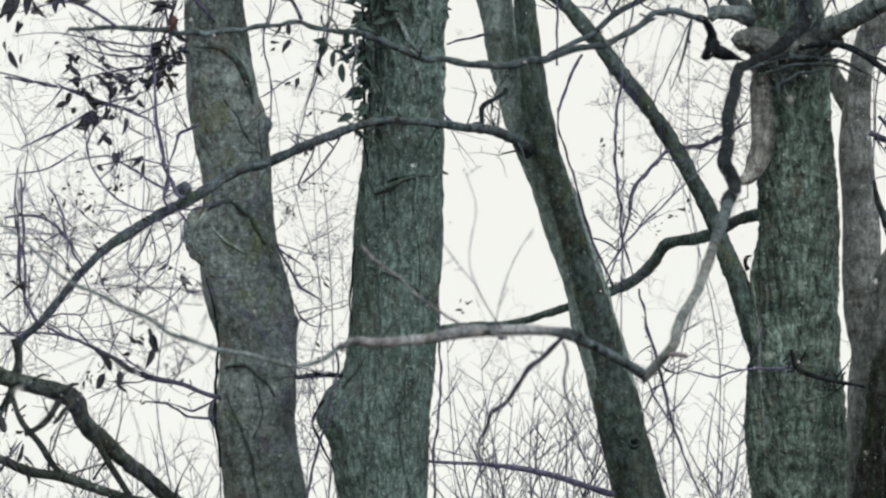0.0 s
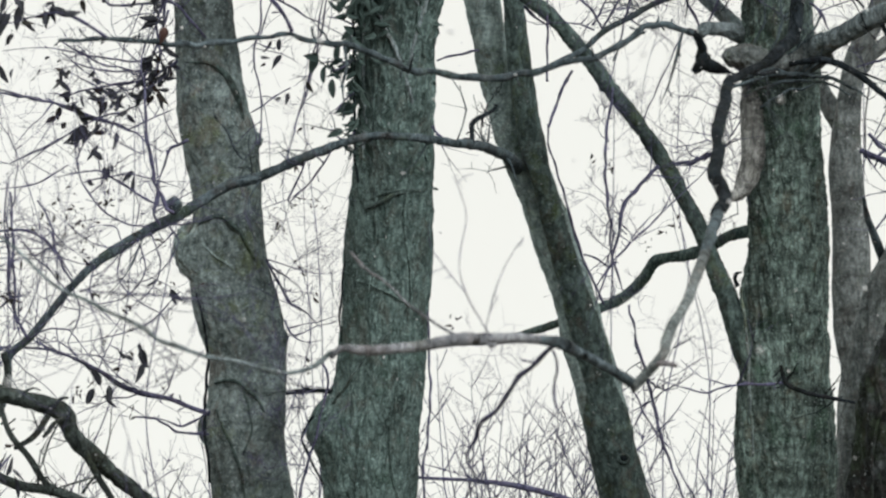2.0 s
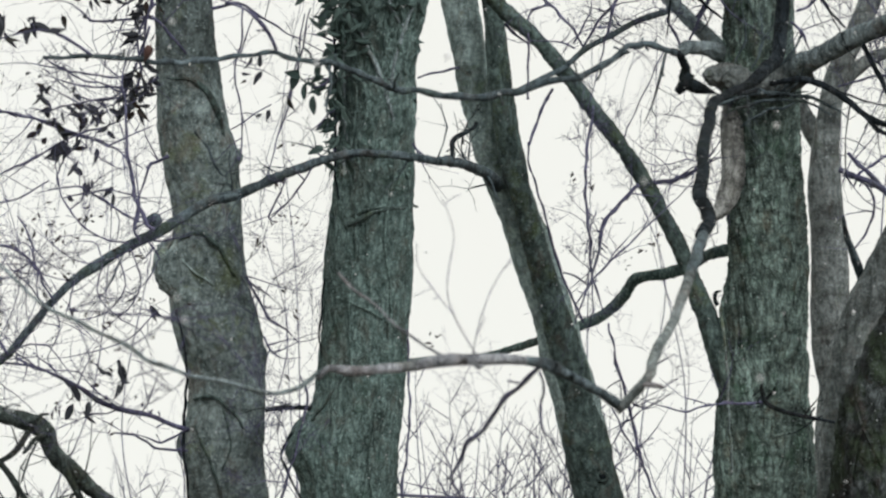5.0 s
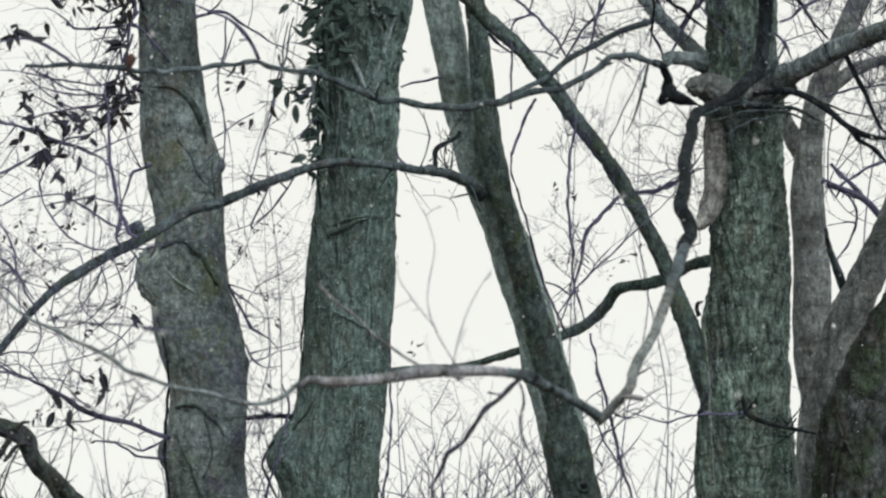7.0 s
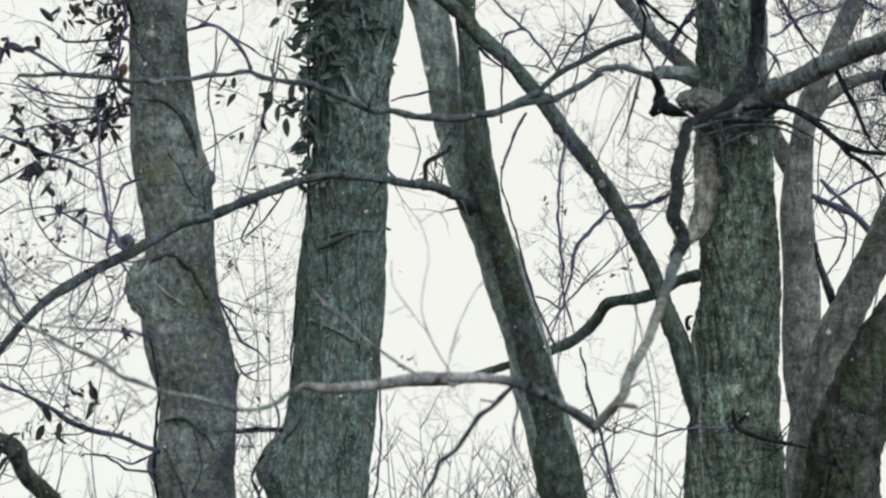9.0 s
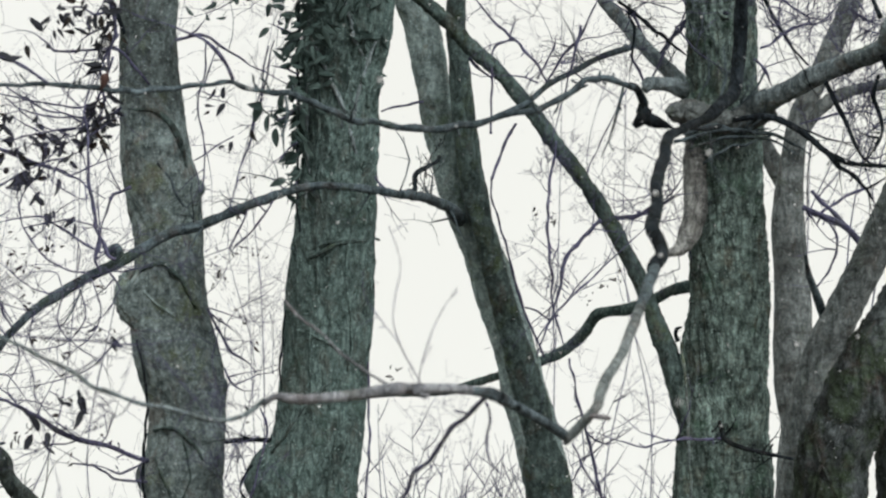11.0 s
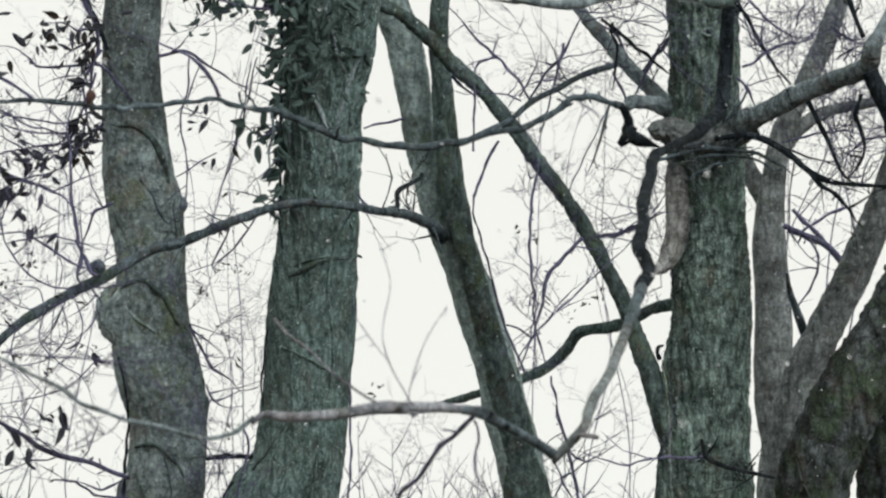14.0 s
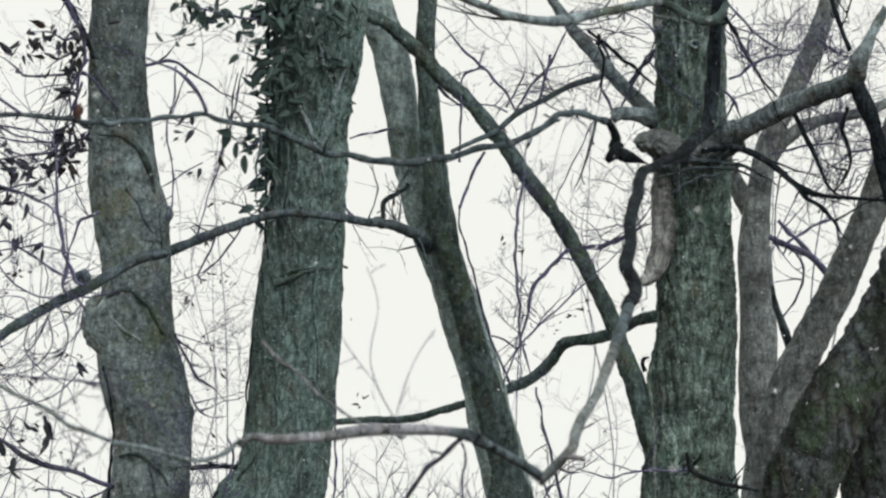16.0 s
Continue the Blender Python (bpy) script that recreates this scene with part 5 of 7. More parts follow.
limb(ridged_tree, [(1.194, 16.421, 6.654, 0.0097), (1.294, 16.415, 6.680, 0.0097), (1.415, 16.408, 6.706, 0.0097), (1.603, 16.410, 6.696, 0.0097), (1.764, 16.422, 6.651, 0.0097), (1.845, 16.438, 6.592, 0.0073)], BARK_MID, "twig", shoots=4)
limb(ridged_tree, [(1.267, 16.430, 6.623, 0.0061), (1.468, 16.416, 6.675, 0.0073), (1.657, 16.419, 6.662, 0.0073), (1.791, 16.437, 6.597, 0.0061)], BARK_MID, "twig", shoots=3)
limb(ridged_tree, [(1.240, 16.412, 6.690, 0.0073), (1.388, 16.402, 6.727, 0.0085), (1.522, 16.408, 6.706, 0.0073), (1.657, 16.405, 6.716, 0.0061)], BARK_MID, "twig", shoots=2)
limb(ridged_tree, [(1.334, 16.449, 6.553, 0.0048), (1.441, 16.430, 6.623, 0.0061), (1.576, 16.421, 6.654, 0.0061), (1.683, 16.410, 6.696, 0.0048)], BARK_MID, "twig", shoots=2)
limb(ridged_tree, [(1.388, 16.376, 6.825, 0.0048), (1.442, 16.341, 6.955, 0.0061), (1.436, 16.313, 7.059, 0.0048)], BARK_MID, "twig", shoots=2)
limb(ridged_tree, [(1.307, 16.369, 6.851, 0.0048), (1.361, 16.334, 6.981, 0.0048), (1.347, 16.306, 7.085, 0.0036)], BARK_MID, "twig", shoots=2)
limb(ridged_tree, [(1.468, 16.383, 6.799, 0.0048), (1.589, 16.355, 6.903, 0.0061), (1.630, 16.327, 7.007, 0.0048)], BARK_MID, "twig", shoots=2)
spray(ridged_tree, [(0.28, 16.24, 7.43), (0.44, 16.25, 7.41), (0.63, 16.26, 7.37), (0.82, 16.27, 7.35), (0.98, 16.26, 7.39), (0.85, 16.28, 7.30), (0.96, 16.32, 7.17), (0.55, 16.38, 6.93), (0.72, 16.35, 7.03), (0.82, 16.34, 7.06), (1.07, 16.34, 7.09), (1.09, 16.28, 7.30), (1.20, 16.31, 7.20), (1.25, 16.28, 7.30)], 1, 0.6, 0.0046, 31)
spray(ridged_tree, [(1.64, 16.40, 7.23), (1.72, 16.41, 7.21), (1.78, 16.37, 7.34), (1.64, 16.35, 7.42), (1.91, 16.40, 7.25), (2.08, 16.38, 7.29), (2.10, 16.42, 7.16), (1.94, 16.45, 7.04), (2.05, 16.44, 7.08), (2.19, 16.43, 7.14), (2.24, 16.39, 7.27), (2.29, 16.37, 7.35), (2.00, 16.50, 6.85), (2.11, 16.56, 6.62), (1.86, 16.54, 6.71), (2.03, 16.57, 6.60), (2.19, 16.57, 6.59), (2.33, 16.58, 6.57), (2.16, 16.50, 6.87), (2.20, 16.52, 6.80), (2.35, 16.50, 6.85)], 1, 0.55, 0.0046, 32)
spray(ridged_tree, [(1.75, 16.02, 7.11), (1.83, 16.00, 7.19), (1.71, 16.03, 7.06), (1.97, 16.02, 7.11), (2.05, 16.03, 7.09), (2.10, 16.04, 7.05), (2.02, 16.01, 7.16), (2.14, 16.02, 7.11), (1.97, 16.12, 6.75), (1.99, 16.13, 6.72), (2.13, 16.13, 6.72), (2.15, 16.14, 6.65), (2.10, 16.18, 6.52), (2.18, 16.08, 6.88), (1.81, 16.02, 7.11), (2.02, 16.04, 7.04), (1.62, 16.00, 7.19), (2.18, 16.18, 6.50), (2.07, 16.09, 6.86)], 2, 0.3, 0.0036, 39)
spray(ridged_tree, [(1.17, 16.71, 6.45), (1.08, 16.73, 6.38), (0.94, 16.74, 6.36), (1.27, 16.67, 6.61), (1.22, 16.70, 6.50), (1.13, 16.67, 6.63), (1.30, 16.79, 6.16), (1.24, 16.80, 6.13)], 2, 0.4, 0.0035, 33)
spray(ridged_tree, [(0.67, 16.80, 6.13), (0.64, 16.85, 5.95), (0.62, 16.71, 6.47), (0.82, 16.75, 6.33), (0.56, 16.91, 5.74), (0.60, 16.67, 6.63)], 2, 0.3, 0.0032, 34)
knot(ridged_tree, 1.452, 16.405, 7.296, 0.022, BARK_RIDGE)
knot(leaning_tree, 0.701, 17.668, 5.108, 0.026, BARK_STEM)
spray(leaning_tree, [(-1.63, 15.87, 5.76), (-1.76, 15.89, 5.67), (-1.86, 15.91, 5.59), (-1.96, 15.94, 5.47), (-1.50, 15.85, 5.82), (-1.46, 15.81, 5.95), (-1.51, 15.75, 6.17), (-1.78, 15.80, 5.98), (-1.71, 15.83, 5.90), (-1.94, 15.87, 5.75), (-2.07, 15.97, 5.35), (-2.15, 15.89, 5.65), (-2.14, 15.83, 5.90), (-1.73, 15.78, 6.08), (-2.12, 15.95, 5.45), (-2.15, 15.99, 5.29)], 1, 0.55, 0.0036, 35, (-0.2, 0, 0.2))
spray(crooked_tree, [(-1.90, 16.59, 5.39), (-1.79, 16.60, 5.33), (-1.71, 16.61, 5.28), (-1.61, 16.63, 5.24), (-2.01, 16.57, 5.43), (-2.09, 16.57, 5.44), (-2.25, 16.57, 5.45)], 1, 0.5, 0.0042, 36)
spray(crooked_tree, [(-0.97, 16.69, 5.78), (-0.91, 16.71, 5.69), (-0.83, 16.72, 5.64), (-0.90, 16.75, 5.53), (-1.03, 16.64, 5.95), (-1.02, 16.66, 5.89), (-0.93, 16.34, 7.07), (-0.76, 16.37, 6.98)], 1, 0.5, 0.0036, 37, (0.4, 0, 0))
spray(ivy_tree, [(-0.75, 16.42, 5.21), (-0.79, 16.49, 4.96), (-0.83, 16.52, 4.86), (-0.81, 16.47, 5.05), (-0.84, 16.49, 4.99)], 2, 0.35, 0.003, 38, (-0.5, 0, 0.1))


# ---- the pale tree behind ----

pale_tree = thing("tree", (2.03, 20.23, 0.00), "slim pale grey-brown forked tree", "tree", "woodland trees")
trunk(pale_tree, [(2.023, 20.233, -0.159, 0.1896), (2.027, 20.233, 0.132, 0.1517), (2.033, 20.233, 0.530, 0.1348), (2.051, 20.233, 1.801, 0.1236), (2.075, 20.233, 3.548, 0.1180), (2.099, 20.233, 5.296, 0.1124), (2.099, 20.117, 5.730, 0.0995), (2.112, 20.058, 5.947, 0.0963), (2.125, 20.021, 6.087, 0.0963), (2.103, 19.975, 6.257, 0.1059), (2.096, 19.934, 6.412, 0.1076), (2.096, 19.851, 6.722, 0.1059), (2.084, 19.784, 6.970, 0.0995), (2.068, 19.718, 7.219, 0.0963), (2.077, 19.668, 7.405, 0.0803), (2.100, 19.618, 7.591, 0.0674), (2.145, 19.560, 7.808, 0.0642), (2.222, 19.518, 7.963, 0.0610), (2.299, 19.473, 8.133, 0.0610), (2.379, 19.427, 8.304, 0.0578), (2.476, 19.356, 8.567, 0.0546), (3.040, 19.422, 10.052, 0.0429), (3.525, 19.488, 11.537, 0.0312), (3.941, 19.556, 13.067, 0.0191)], BARK_PALE, rough=0.004, sides=80)
limb(pale_tree, [(2.097, 19.793, 7.324, 0.0569), (2.036, 19.751, 7.480, 0.0569), (1.981, 19.725, 7.576, 0.0569), (1.923, 19.699, 7.676, 0.0542), (1.842, 19.664, 7.807, 0.0515), (1.730, 19.613, 7.994, 0.0434)], BARK_PALE)
limb(pale_tree, [(2.106, 19.610, 7.622, 0.0485), (2.203, 19.568, 7.777, 0.0405), (2.331, 19.539, 7.885, 0.0351), (2.492, 19.525, 7.938, 0.0324), (2.684, 19.514, 7.978, 0.0297), (2.941, 19.485, 8.087, 0.0243)], BARK_PALE)
limb(pale_tree, [(2.081, 19.028, 7.087, 0.0156), (2.189, 19.040, 7.042, 0.0156), (2.298, 19.052, 6.997, 0.0182), (2.406, 19.081, 6.892, 0.0208)], BARK_TWIG, "branch", shoots=2)
limb(pale_tree, [(2.127, 19.004, 7.176, 0.0104), (2.220, 19.028, 7.087, 0.0117), (2.313, 19.054, 6.991, 0.0117)], BARK_TWIG, "branch", shoots=2)
limb(pale_tree, [(2.220, 19.048, 7.012, 0.0064), (2.267, 19.068, 6.937, 0.0064), (2.245, 19.109, 6.787, 0.0064), (2.189, 19.133, 6.697, 0.0051), (2.143, 19.145, 6.652, 0.0038)], BARK_TWIG, "branch", shoots=2)
limb(pale_tree, [(2.096, 19.036, 7.057, 0.0064), (2.220, 19.048, 7.012, 0.0064), (2.344, 19.056, 6.982, 0.0064)], BARK_TWIG, "branch", shoots=2)
limb(pale_tree, [(2.158, 19.052, 6.997, 0.0051), (2.189, 19.036, 7.057, 0.0064), (2.313, 19.012, 7.146, 0.0076), (2.431, 19.000, 7.191, 0.0076)], BARK_TWIG, "branch", shoots=2)


# ---- the brown mossy clump ----

mossy_tree = thing("tree", (2.01, 15.94, 0.00), "thick brown mossy tree with several stems", "tree", "woodland trees")
trunk(mossy_tree, [(1.756, 18.062, -0.147, 0.2176), (1.766, 18.062, 0.122, 0.1741), (1.778, 18.062, 0.490, 0.1548), (1.819, 18.062, 1.666, 0.1419), (1.875, 18.062, 3.282, 0.1354), (1.931, 18.062, 4.899, 0.1290), (1.943, 17.980, 5.204, 0.1232), (1.960, 17.906, 5.481, 0.1204), (1.995, 17.832, 5.757, 0.1118), (2.052, 17.772, 5.979, 0.1032), (2.138, 17.720, 6.173, 0.0917), (2.247, 17.665, 6.380, 0.0860), (2.356, 17.602, 6.615, 0.0831), (2.468, 17.527, 6.892, 0.0802), (2.597, 17.424, 7.280, 0.0745), (3.044, 17.490, 8.600, 0.0585), (3.428, 17.556, 9.920, 0.0425), (3.757, 17.624, 11.280, 0.0261)], BARK_PALE, rough=0.008, name="stem", label="greyer slanting stem", sides=72)
trunk(mossy_tree, [(1.595, 16.088, -0.136, 0.3231), (1.607, 16.088, 0.113, 0.2585), (1.624, 16.088, 0.454, 0.2298), (1.678, 16.088, 1.543, 0.2106), (1.753, 16.088, 3.041, 0.2010), (1.827, 16.088, 4.539, 0.1915), (1.848, 16.022, 4.785, 0.1812), (1.861, 15.962, 5.007, 0.1659), (1.948, 15.903, 5.229, 0.1621), (2.050, 15.850, 5.426, 0.1506), (2.149, 15.804, 5.599, 0.1353), (2.272, 15.744, 5.821, 0.1276), (2.377, 15.678, 6.067, 0.1276), (2.568, 15.572, 6.462, 0.1149), (3.138, 15.638, 7.782, 0.0902), (3.627, 15.704, 9.102, 0.0656), (4.047, 15.772, 10.462, 0.0402)], BARK_BROWN, rough=0.020, name="trunk")
trunk(mossy_tree, [(2.298, 16.581, -0.139, 0.3330), (2.299, 16.581, 0.116, 0.2664), (2.300, 16.581, 0.463, 0.2368), (2.304, 16.581, 1.574, 0.2171), (2.310, 16.581, 3.101, 0.2072), (2.315, 16.581, 4.629, 0.1973), (2.315, 16.513, 4.883, 0.1921), (2.318, 16.438, 5.162, 0.1868), (2.347, 16.370, 5.416, 0.1789), (2.410, 16.281, 5.747, 0.1684), (2.568, 16.132, 6.306, 0.1513), (2.875, 16.198, 7.626, 0.1188), (3.138, 16.264, 8.946, 0.0864), (3.364, 16.332, 10.306, 0.0530)], BARK_BROWN, rough=0.020, name="stem", sides=72)
limb(mossy_tree, [(1.732, 15.909, 4.506, 0.0083), (1.759, 15.837, 4.851, 0.0083), (1.809, 15.794, 4.997, 0.0083), (1.860, 15.767, 5.095, 0.0073), (1.924, 15.731, 5.268, 0.0062)], BARK_BROWN, "vine_stem")
limb(mossy_tree, [(1.761, 15.839, 5.110, 0.0052), (1.784, 15.806, 4.974, 0.0062), (1.846, 15.821, 4.848, 0.0062), (1.910, 15.872, 4.704, 0.0062), (1.938, 15.943, 4.512, 0.0062)], BARK_BROWN, "vine_stem")
limb(mossy_tree, [(1.923, 17.505, 6.398, 0.0072), (1.948, 17.594, 6.334, 0.0132), (1.983, 17.684, 6.270, 0.0192), (2.023, 17.774, 6.204, 0.0242), (2.055, 17.864, 6.138, 0.0242), (2.075, 17.954, 6.072, 0.0170)], BARK_MID, "limb", "dark dead side limb")


# ---- the hanging vine in front ----
hanging_vine = thing("hanging_vine", (1.37, 16.22, 6.75), "pale twisted woody vine looped down from the ridged tree", "vine")
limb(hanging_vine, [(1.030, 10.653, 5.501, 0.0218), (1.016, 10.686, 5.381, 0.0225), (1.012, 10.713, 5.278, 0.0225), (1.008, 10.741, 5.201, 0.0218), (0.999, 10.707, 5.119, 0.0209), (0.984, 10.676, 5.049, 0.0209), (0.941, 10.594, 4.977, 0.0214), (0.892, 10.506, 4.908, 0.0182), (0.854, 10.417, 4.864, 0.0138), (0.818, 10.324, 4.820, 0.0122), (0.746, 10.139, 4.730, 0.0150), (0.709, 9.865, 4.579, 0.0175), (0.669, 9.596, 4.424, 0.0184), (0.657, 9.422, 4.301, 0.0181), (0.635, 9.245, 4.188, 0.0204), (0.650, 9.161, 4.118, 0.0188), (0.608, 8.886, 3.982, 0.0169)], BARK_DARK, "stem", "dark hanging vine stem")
limb(hanging_vine, [(0.614, 8.886, 3.982, 0.0150), (0.577, 8.609, 3.858, 0.0145), (0.550, 8.428, 3.761, 0.0136)], BARK_MID, "stem", "grey knuckle of the vine")
limb(hanging_vine, [(0.550, 8.428, 3.761, 0.0128), (0.516, 8.248, 3.660, 0.0121), (0.482, 8.069, 3.555, 0.0112), (0.444, 7.936, 3.470, 0.0106), (0.424, 7.898, 3.422, 0.0114), (0.408, 7.809, 3.367, 0.0103), (0.381, 7.817, 3.335, 0.0103), (0.353, 7.825, 3.306, 0.0094), (0.343, 7.829, 3.292, 0.0043)], BARK_PALE, "stem", "pale hooked vine stem")
limb(hanging_vine, [(0.146, 7.506, 3.338, 0.0101), (0.078, 7.407, 3.320, 0.0110), (0.019, 7.408, 3.319, 0.0130), (-0.040, 7.311, 3.293, 0.0133), (-0.099, 7.313, 3.284, 0.0123), (-0.168, 7.266, 3.266, 0.0108), (-0.236, 7.218, 3.254, 0.0107), (-0.277, 7.217, 3.257, 0.0083), (-0.300, 7.222, 3.239, 0.0068)], BARK_VINE, "stem", "pale level vine stem")
limb(hanging_vine, [(0.342, 7.843, 3.315, 0.0121), (0.280, 7.716, 3.326, 0.0109), (0.221, 7.611, 3.332, 0.0112), (0.174, 7.507, 3.333, 0.0135), (0.145, 7.486, 3.333, 0.0101), (0.115, 7.466, 3.331, 0.0091)], BARK_MID, "stem", "darker mossy elbow of the vine")
limb(hanging_vine, [(-0.297, 7.220, 3.248, 0.0054), (-0.329, 7.211, 3.224, 0.0050), (-0.374, 7.200, 3.209, 0.0050), (-0.443, 7.185, 3.210, 0.0046), (-0.522, 7.167, 3.222, 0.0046), (-0.596, 7.147, 3.241, 0.0045), (-0.640, 7.130, 3.251, 0.0045), (-0.673, 7.108, 3.277, 0.0045), (-0.723, 7.087, 3.300, 0.0038), (-0.768, 7.068, 3.316, 0.0038), (-0.812, 7.049, 3.331, 0.0038), (-0.855, 7.027, 3.361, 0.0034), (-0.899, 7.001, 3.401, 0.0030), (-0.954, 6.977, 3.436, 0.0026), (-1.008, 6.951, 3.476, 0.0022)], BARK_ASH, "tendril", "thin grey tendril")
limb(hanging_vine, [(0.401, 7.793, 3.350, 0.0063), (0.420, 7.793, 3.349, 0.0063), (0.445, 7.794, 3.343, 0.0058)], BARK_VINE, "stub")
limb(ridged_tree, [(1.373, 16.655, 6.884, 0.0452), (1.330, 16.657, 6.756, 0.0531), (1.314, 16.658, 6.629, 0.0557), (1.314, 16.671, 6.462, 0.0555), (1.301, 16.672, 6.335, 0.0528), (1.268, 16.664, 6.246, 0.0448), (1.231, 16.647, 6.188, 0.0329), (1.185, 16.622, 6.161, 0.0197), (1.151, 16.593, 6.148, 0.0105)], BARK_BARE, "dead_limb", "pale barkless dead limb")
limb(hanging_vine, [(1.401, 16.240, 6.676, 0.0101), (1.189, 14.333, 6.065, 0.0080), (0.973, 12.422, 5.470, 0.0069), (0.808, 11.179, 5.086, 0.0083), (0.753, 11.174, 5.104, 0.0231), (0.726, 11.170, 5.117, 0.0215), (0.729, 11.159, 5.161, 0.0169), (0.718, 11.150, 5.193, 0.0139), (0.683, 11.050, 5.179, 0.0122)], BARK_DARK, "stem", "dark elbow of the vine")
limb(hanging_vine, [(0.745, 11.116, 5.128, 0.0123), (0.719, 11.126, 5.089, 0.0199), (0.697, 11.132, 5.068, 0.0107)], BARK_DARK, "burl")
limb(hanging_vine, [(0.692, 11.051, 5.176, 0.0104), (0.645, 11.008, 5.181, 0.0103), (0.588, 10.966, 5.179, 0.0103), (0.532, 10.930, 5.154, 0.0102), (0.486, 10.899, 5.112, 0.0102), (0.366, 10.837, 5.032, 0.0101), (0.277, 10.802, 5.003, 0.0101), (0.170, 10.772, 4.960, 0.0107), (-0.007, 10.697, 4.924, 0.0113), (-0.094, 10.656, 4.918, 0.0100), (-0.224, 10.572, 4.919, 0.0099), (-0.283, 10.526, 4.932, 0.0098), (-0.342, 10.479, 4.948, 0.0098), (-0.401, 10.437, 4.950, 0.0091), (-0.468, 10.396, 4.945, 0.0078), (-0.517, 10.355, 4.940, 0.0071), (-0.556, 10.311, 4.947, 0.0071), (-0.615, 10.275, 4.925, 0.0064), (-0.730, 10.238, 4.904, 0.0077), (-0.828, 10.202, 4.881, 0.0083), (-0.908, 10.163, 4.871, 0.0082), (-0.971, 10.122, 4.867, 0.0076), (-1.084, 10.081, 4.862, 0.0069), (-1.154, 10.043, 4.845, 0.0056), (-1.215, 10.004, 4.833, 0.0050)], BARK_MID, "branch", "thin level dark branch", shoots=5)
limb(hanging_vine, [(-0.551, 10.285, 4.943, 0.0064), (-0.568, 10.276, 4.977, 0.0057), (-0.599, 10.264, 5.021, 0.0057), (-0.641, 10.254, 5.059, 0.0050), (-0.692, 10.248, 5.083, 0.0043), (-0.742, 10.243, 5.100, 0.0036)], BARK_TWIG, "twig", shoots=1)
limb(hanging_vine, [(-1.075, 10.003, 4.839, 0.0054), (-1.116, 9.995, 4.867, 0.0047), (-1.149, 9.989, 4.891, 0.0047), (-1.190, 9.984, 4.907, 0.0040), (-1.264, 9.984, 4.907, 0.0034), (-1.355, 9.991, 4.883, 0.0027), (-1.437, 9.986, 4.899, 0.0027)], BARK_TWIG, "twig", shoots=1)
limb(hanging_vine, [(0.164, 7.509, 3.326, 0.0056), (0.136, 7.614, 3.323, 0.0051), (0.094, 7.722, 3.305, 0.0052), (0.058, 7.832, 3.282, 0.0047), (0.020, 7.942, 3.257, 0.0048), (-0.008, 8.051, 3.237, 0.0043), (-0.021, 8.058, 3.209, 0.0038), (-0.012, 8.168, 3.184, 0.0038), (-0.003, 8.287, 3.127, 0.0033), (-0.005, 8.304, 3.064, 0.0028)], BARK_TWIG, "twig")
limb(hanging_vine, [(0.164, 7.512, 3.314, 0.0030), (0.173, 7.572, 3.285, 0.0025), (0.168, 7.632, 3.254, 0.0030), (0.172, 7.641, 3.219, 0.0025), (0.197, 7.649, 3.189, 0.0020)], BARK_TWIG, "twig")
limb(hanging_vine, [(0.032, 7.212, 3.276, 0.0014), (0.007, 7.202, 3.315, 0.0014), (-0.019, 7.189, 3.362, 0.0012), (-0.032, 7.176, 3.410, 0.0010), (-0.026, 7.163, 3.460, 0.0010), (-0.016, 7.148, 3.516, 0.0010), (-0.030, 7.134, 3.567, 0.0010), (-0.042, 7.127, 3.595, 0.0010)], BARK_TWIG, "twig")
limb(hanging_vine, [(-0.016, 7.190, 3.360, 0.0010), (-0.063, 7.175, 3.416, 0.0010), (-0.092, 7.163, 3.460, 0.0007), (-0.094, 7.151, 3.505, 0.0010)], BARK_TWIG, "twig")
limb(hanging_vine, [(0.018, 7.212, 3.276, 0.0012), (0.036, 7.193, 3.348, 0.0012), (0.071, 7.170, 3.432, 0.0010), (0.100, 7.159, 3.474, 0.0007)], BARK_TWIG, "twig")
limb(hanging_vine, [(0.019, 7.360, 3.304, 0.0030), (0.033, 7.363, 3.293, 0.0045), (0.043, 7.362, 3.295, 0.0025)], BARK_VINE, "spur")
limb(hanging_vine, [(-0.263, 7.262, 3.474, 0.0034), (-0.216, 7.275, 3.429, 0.0034), (-0.169, 7.284, 3.395, 0.0029), (-0.110, 7.297, 3.344, 0.0029), (-0.046, 7.308, 3.304, 0.0029)], BARK_VINE, "tendril")
limb(hanging_vine, [(1.039, 10.572, 5.418, 0.0100), (1.022, 10.582, 5.381, 0.0133), (0.970, 10.588, 5.360, 0.0133), (0.915, 10.582, 5.379, 0.0133), (0.871, 10.576, 5.403, 0.0133), (0.800, 10.572, 5.419, 0.0116), (0.774, 10.573, 5.413, 0.0100)], BARK_STEM, "branch", "dark crook of the slender branch")
limb(hanging_vine, [(0.824, 10.544, 5.405, 0.0154), (0.794, 10.484, 5.387, 0.0153), (0.720, 10.429, 5.346, 0.0138), (0.613, 10.375, 5.303, 0.0137), (0.524, 10.320, 5.263, 0.0158), (0.444, 10.261, 5.241, 0.0143), (0.348, 10.197, 5.234, 0.0128), (0.262, 10.129, 5.241, 0.0113), (0.160, 10.060, 5.254, 0.0098), (0.059, 9.992, 5.263, 0.0070)], BARK_ASH, "branch", "pale slender branch", shoots=3)
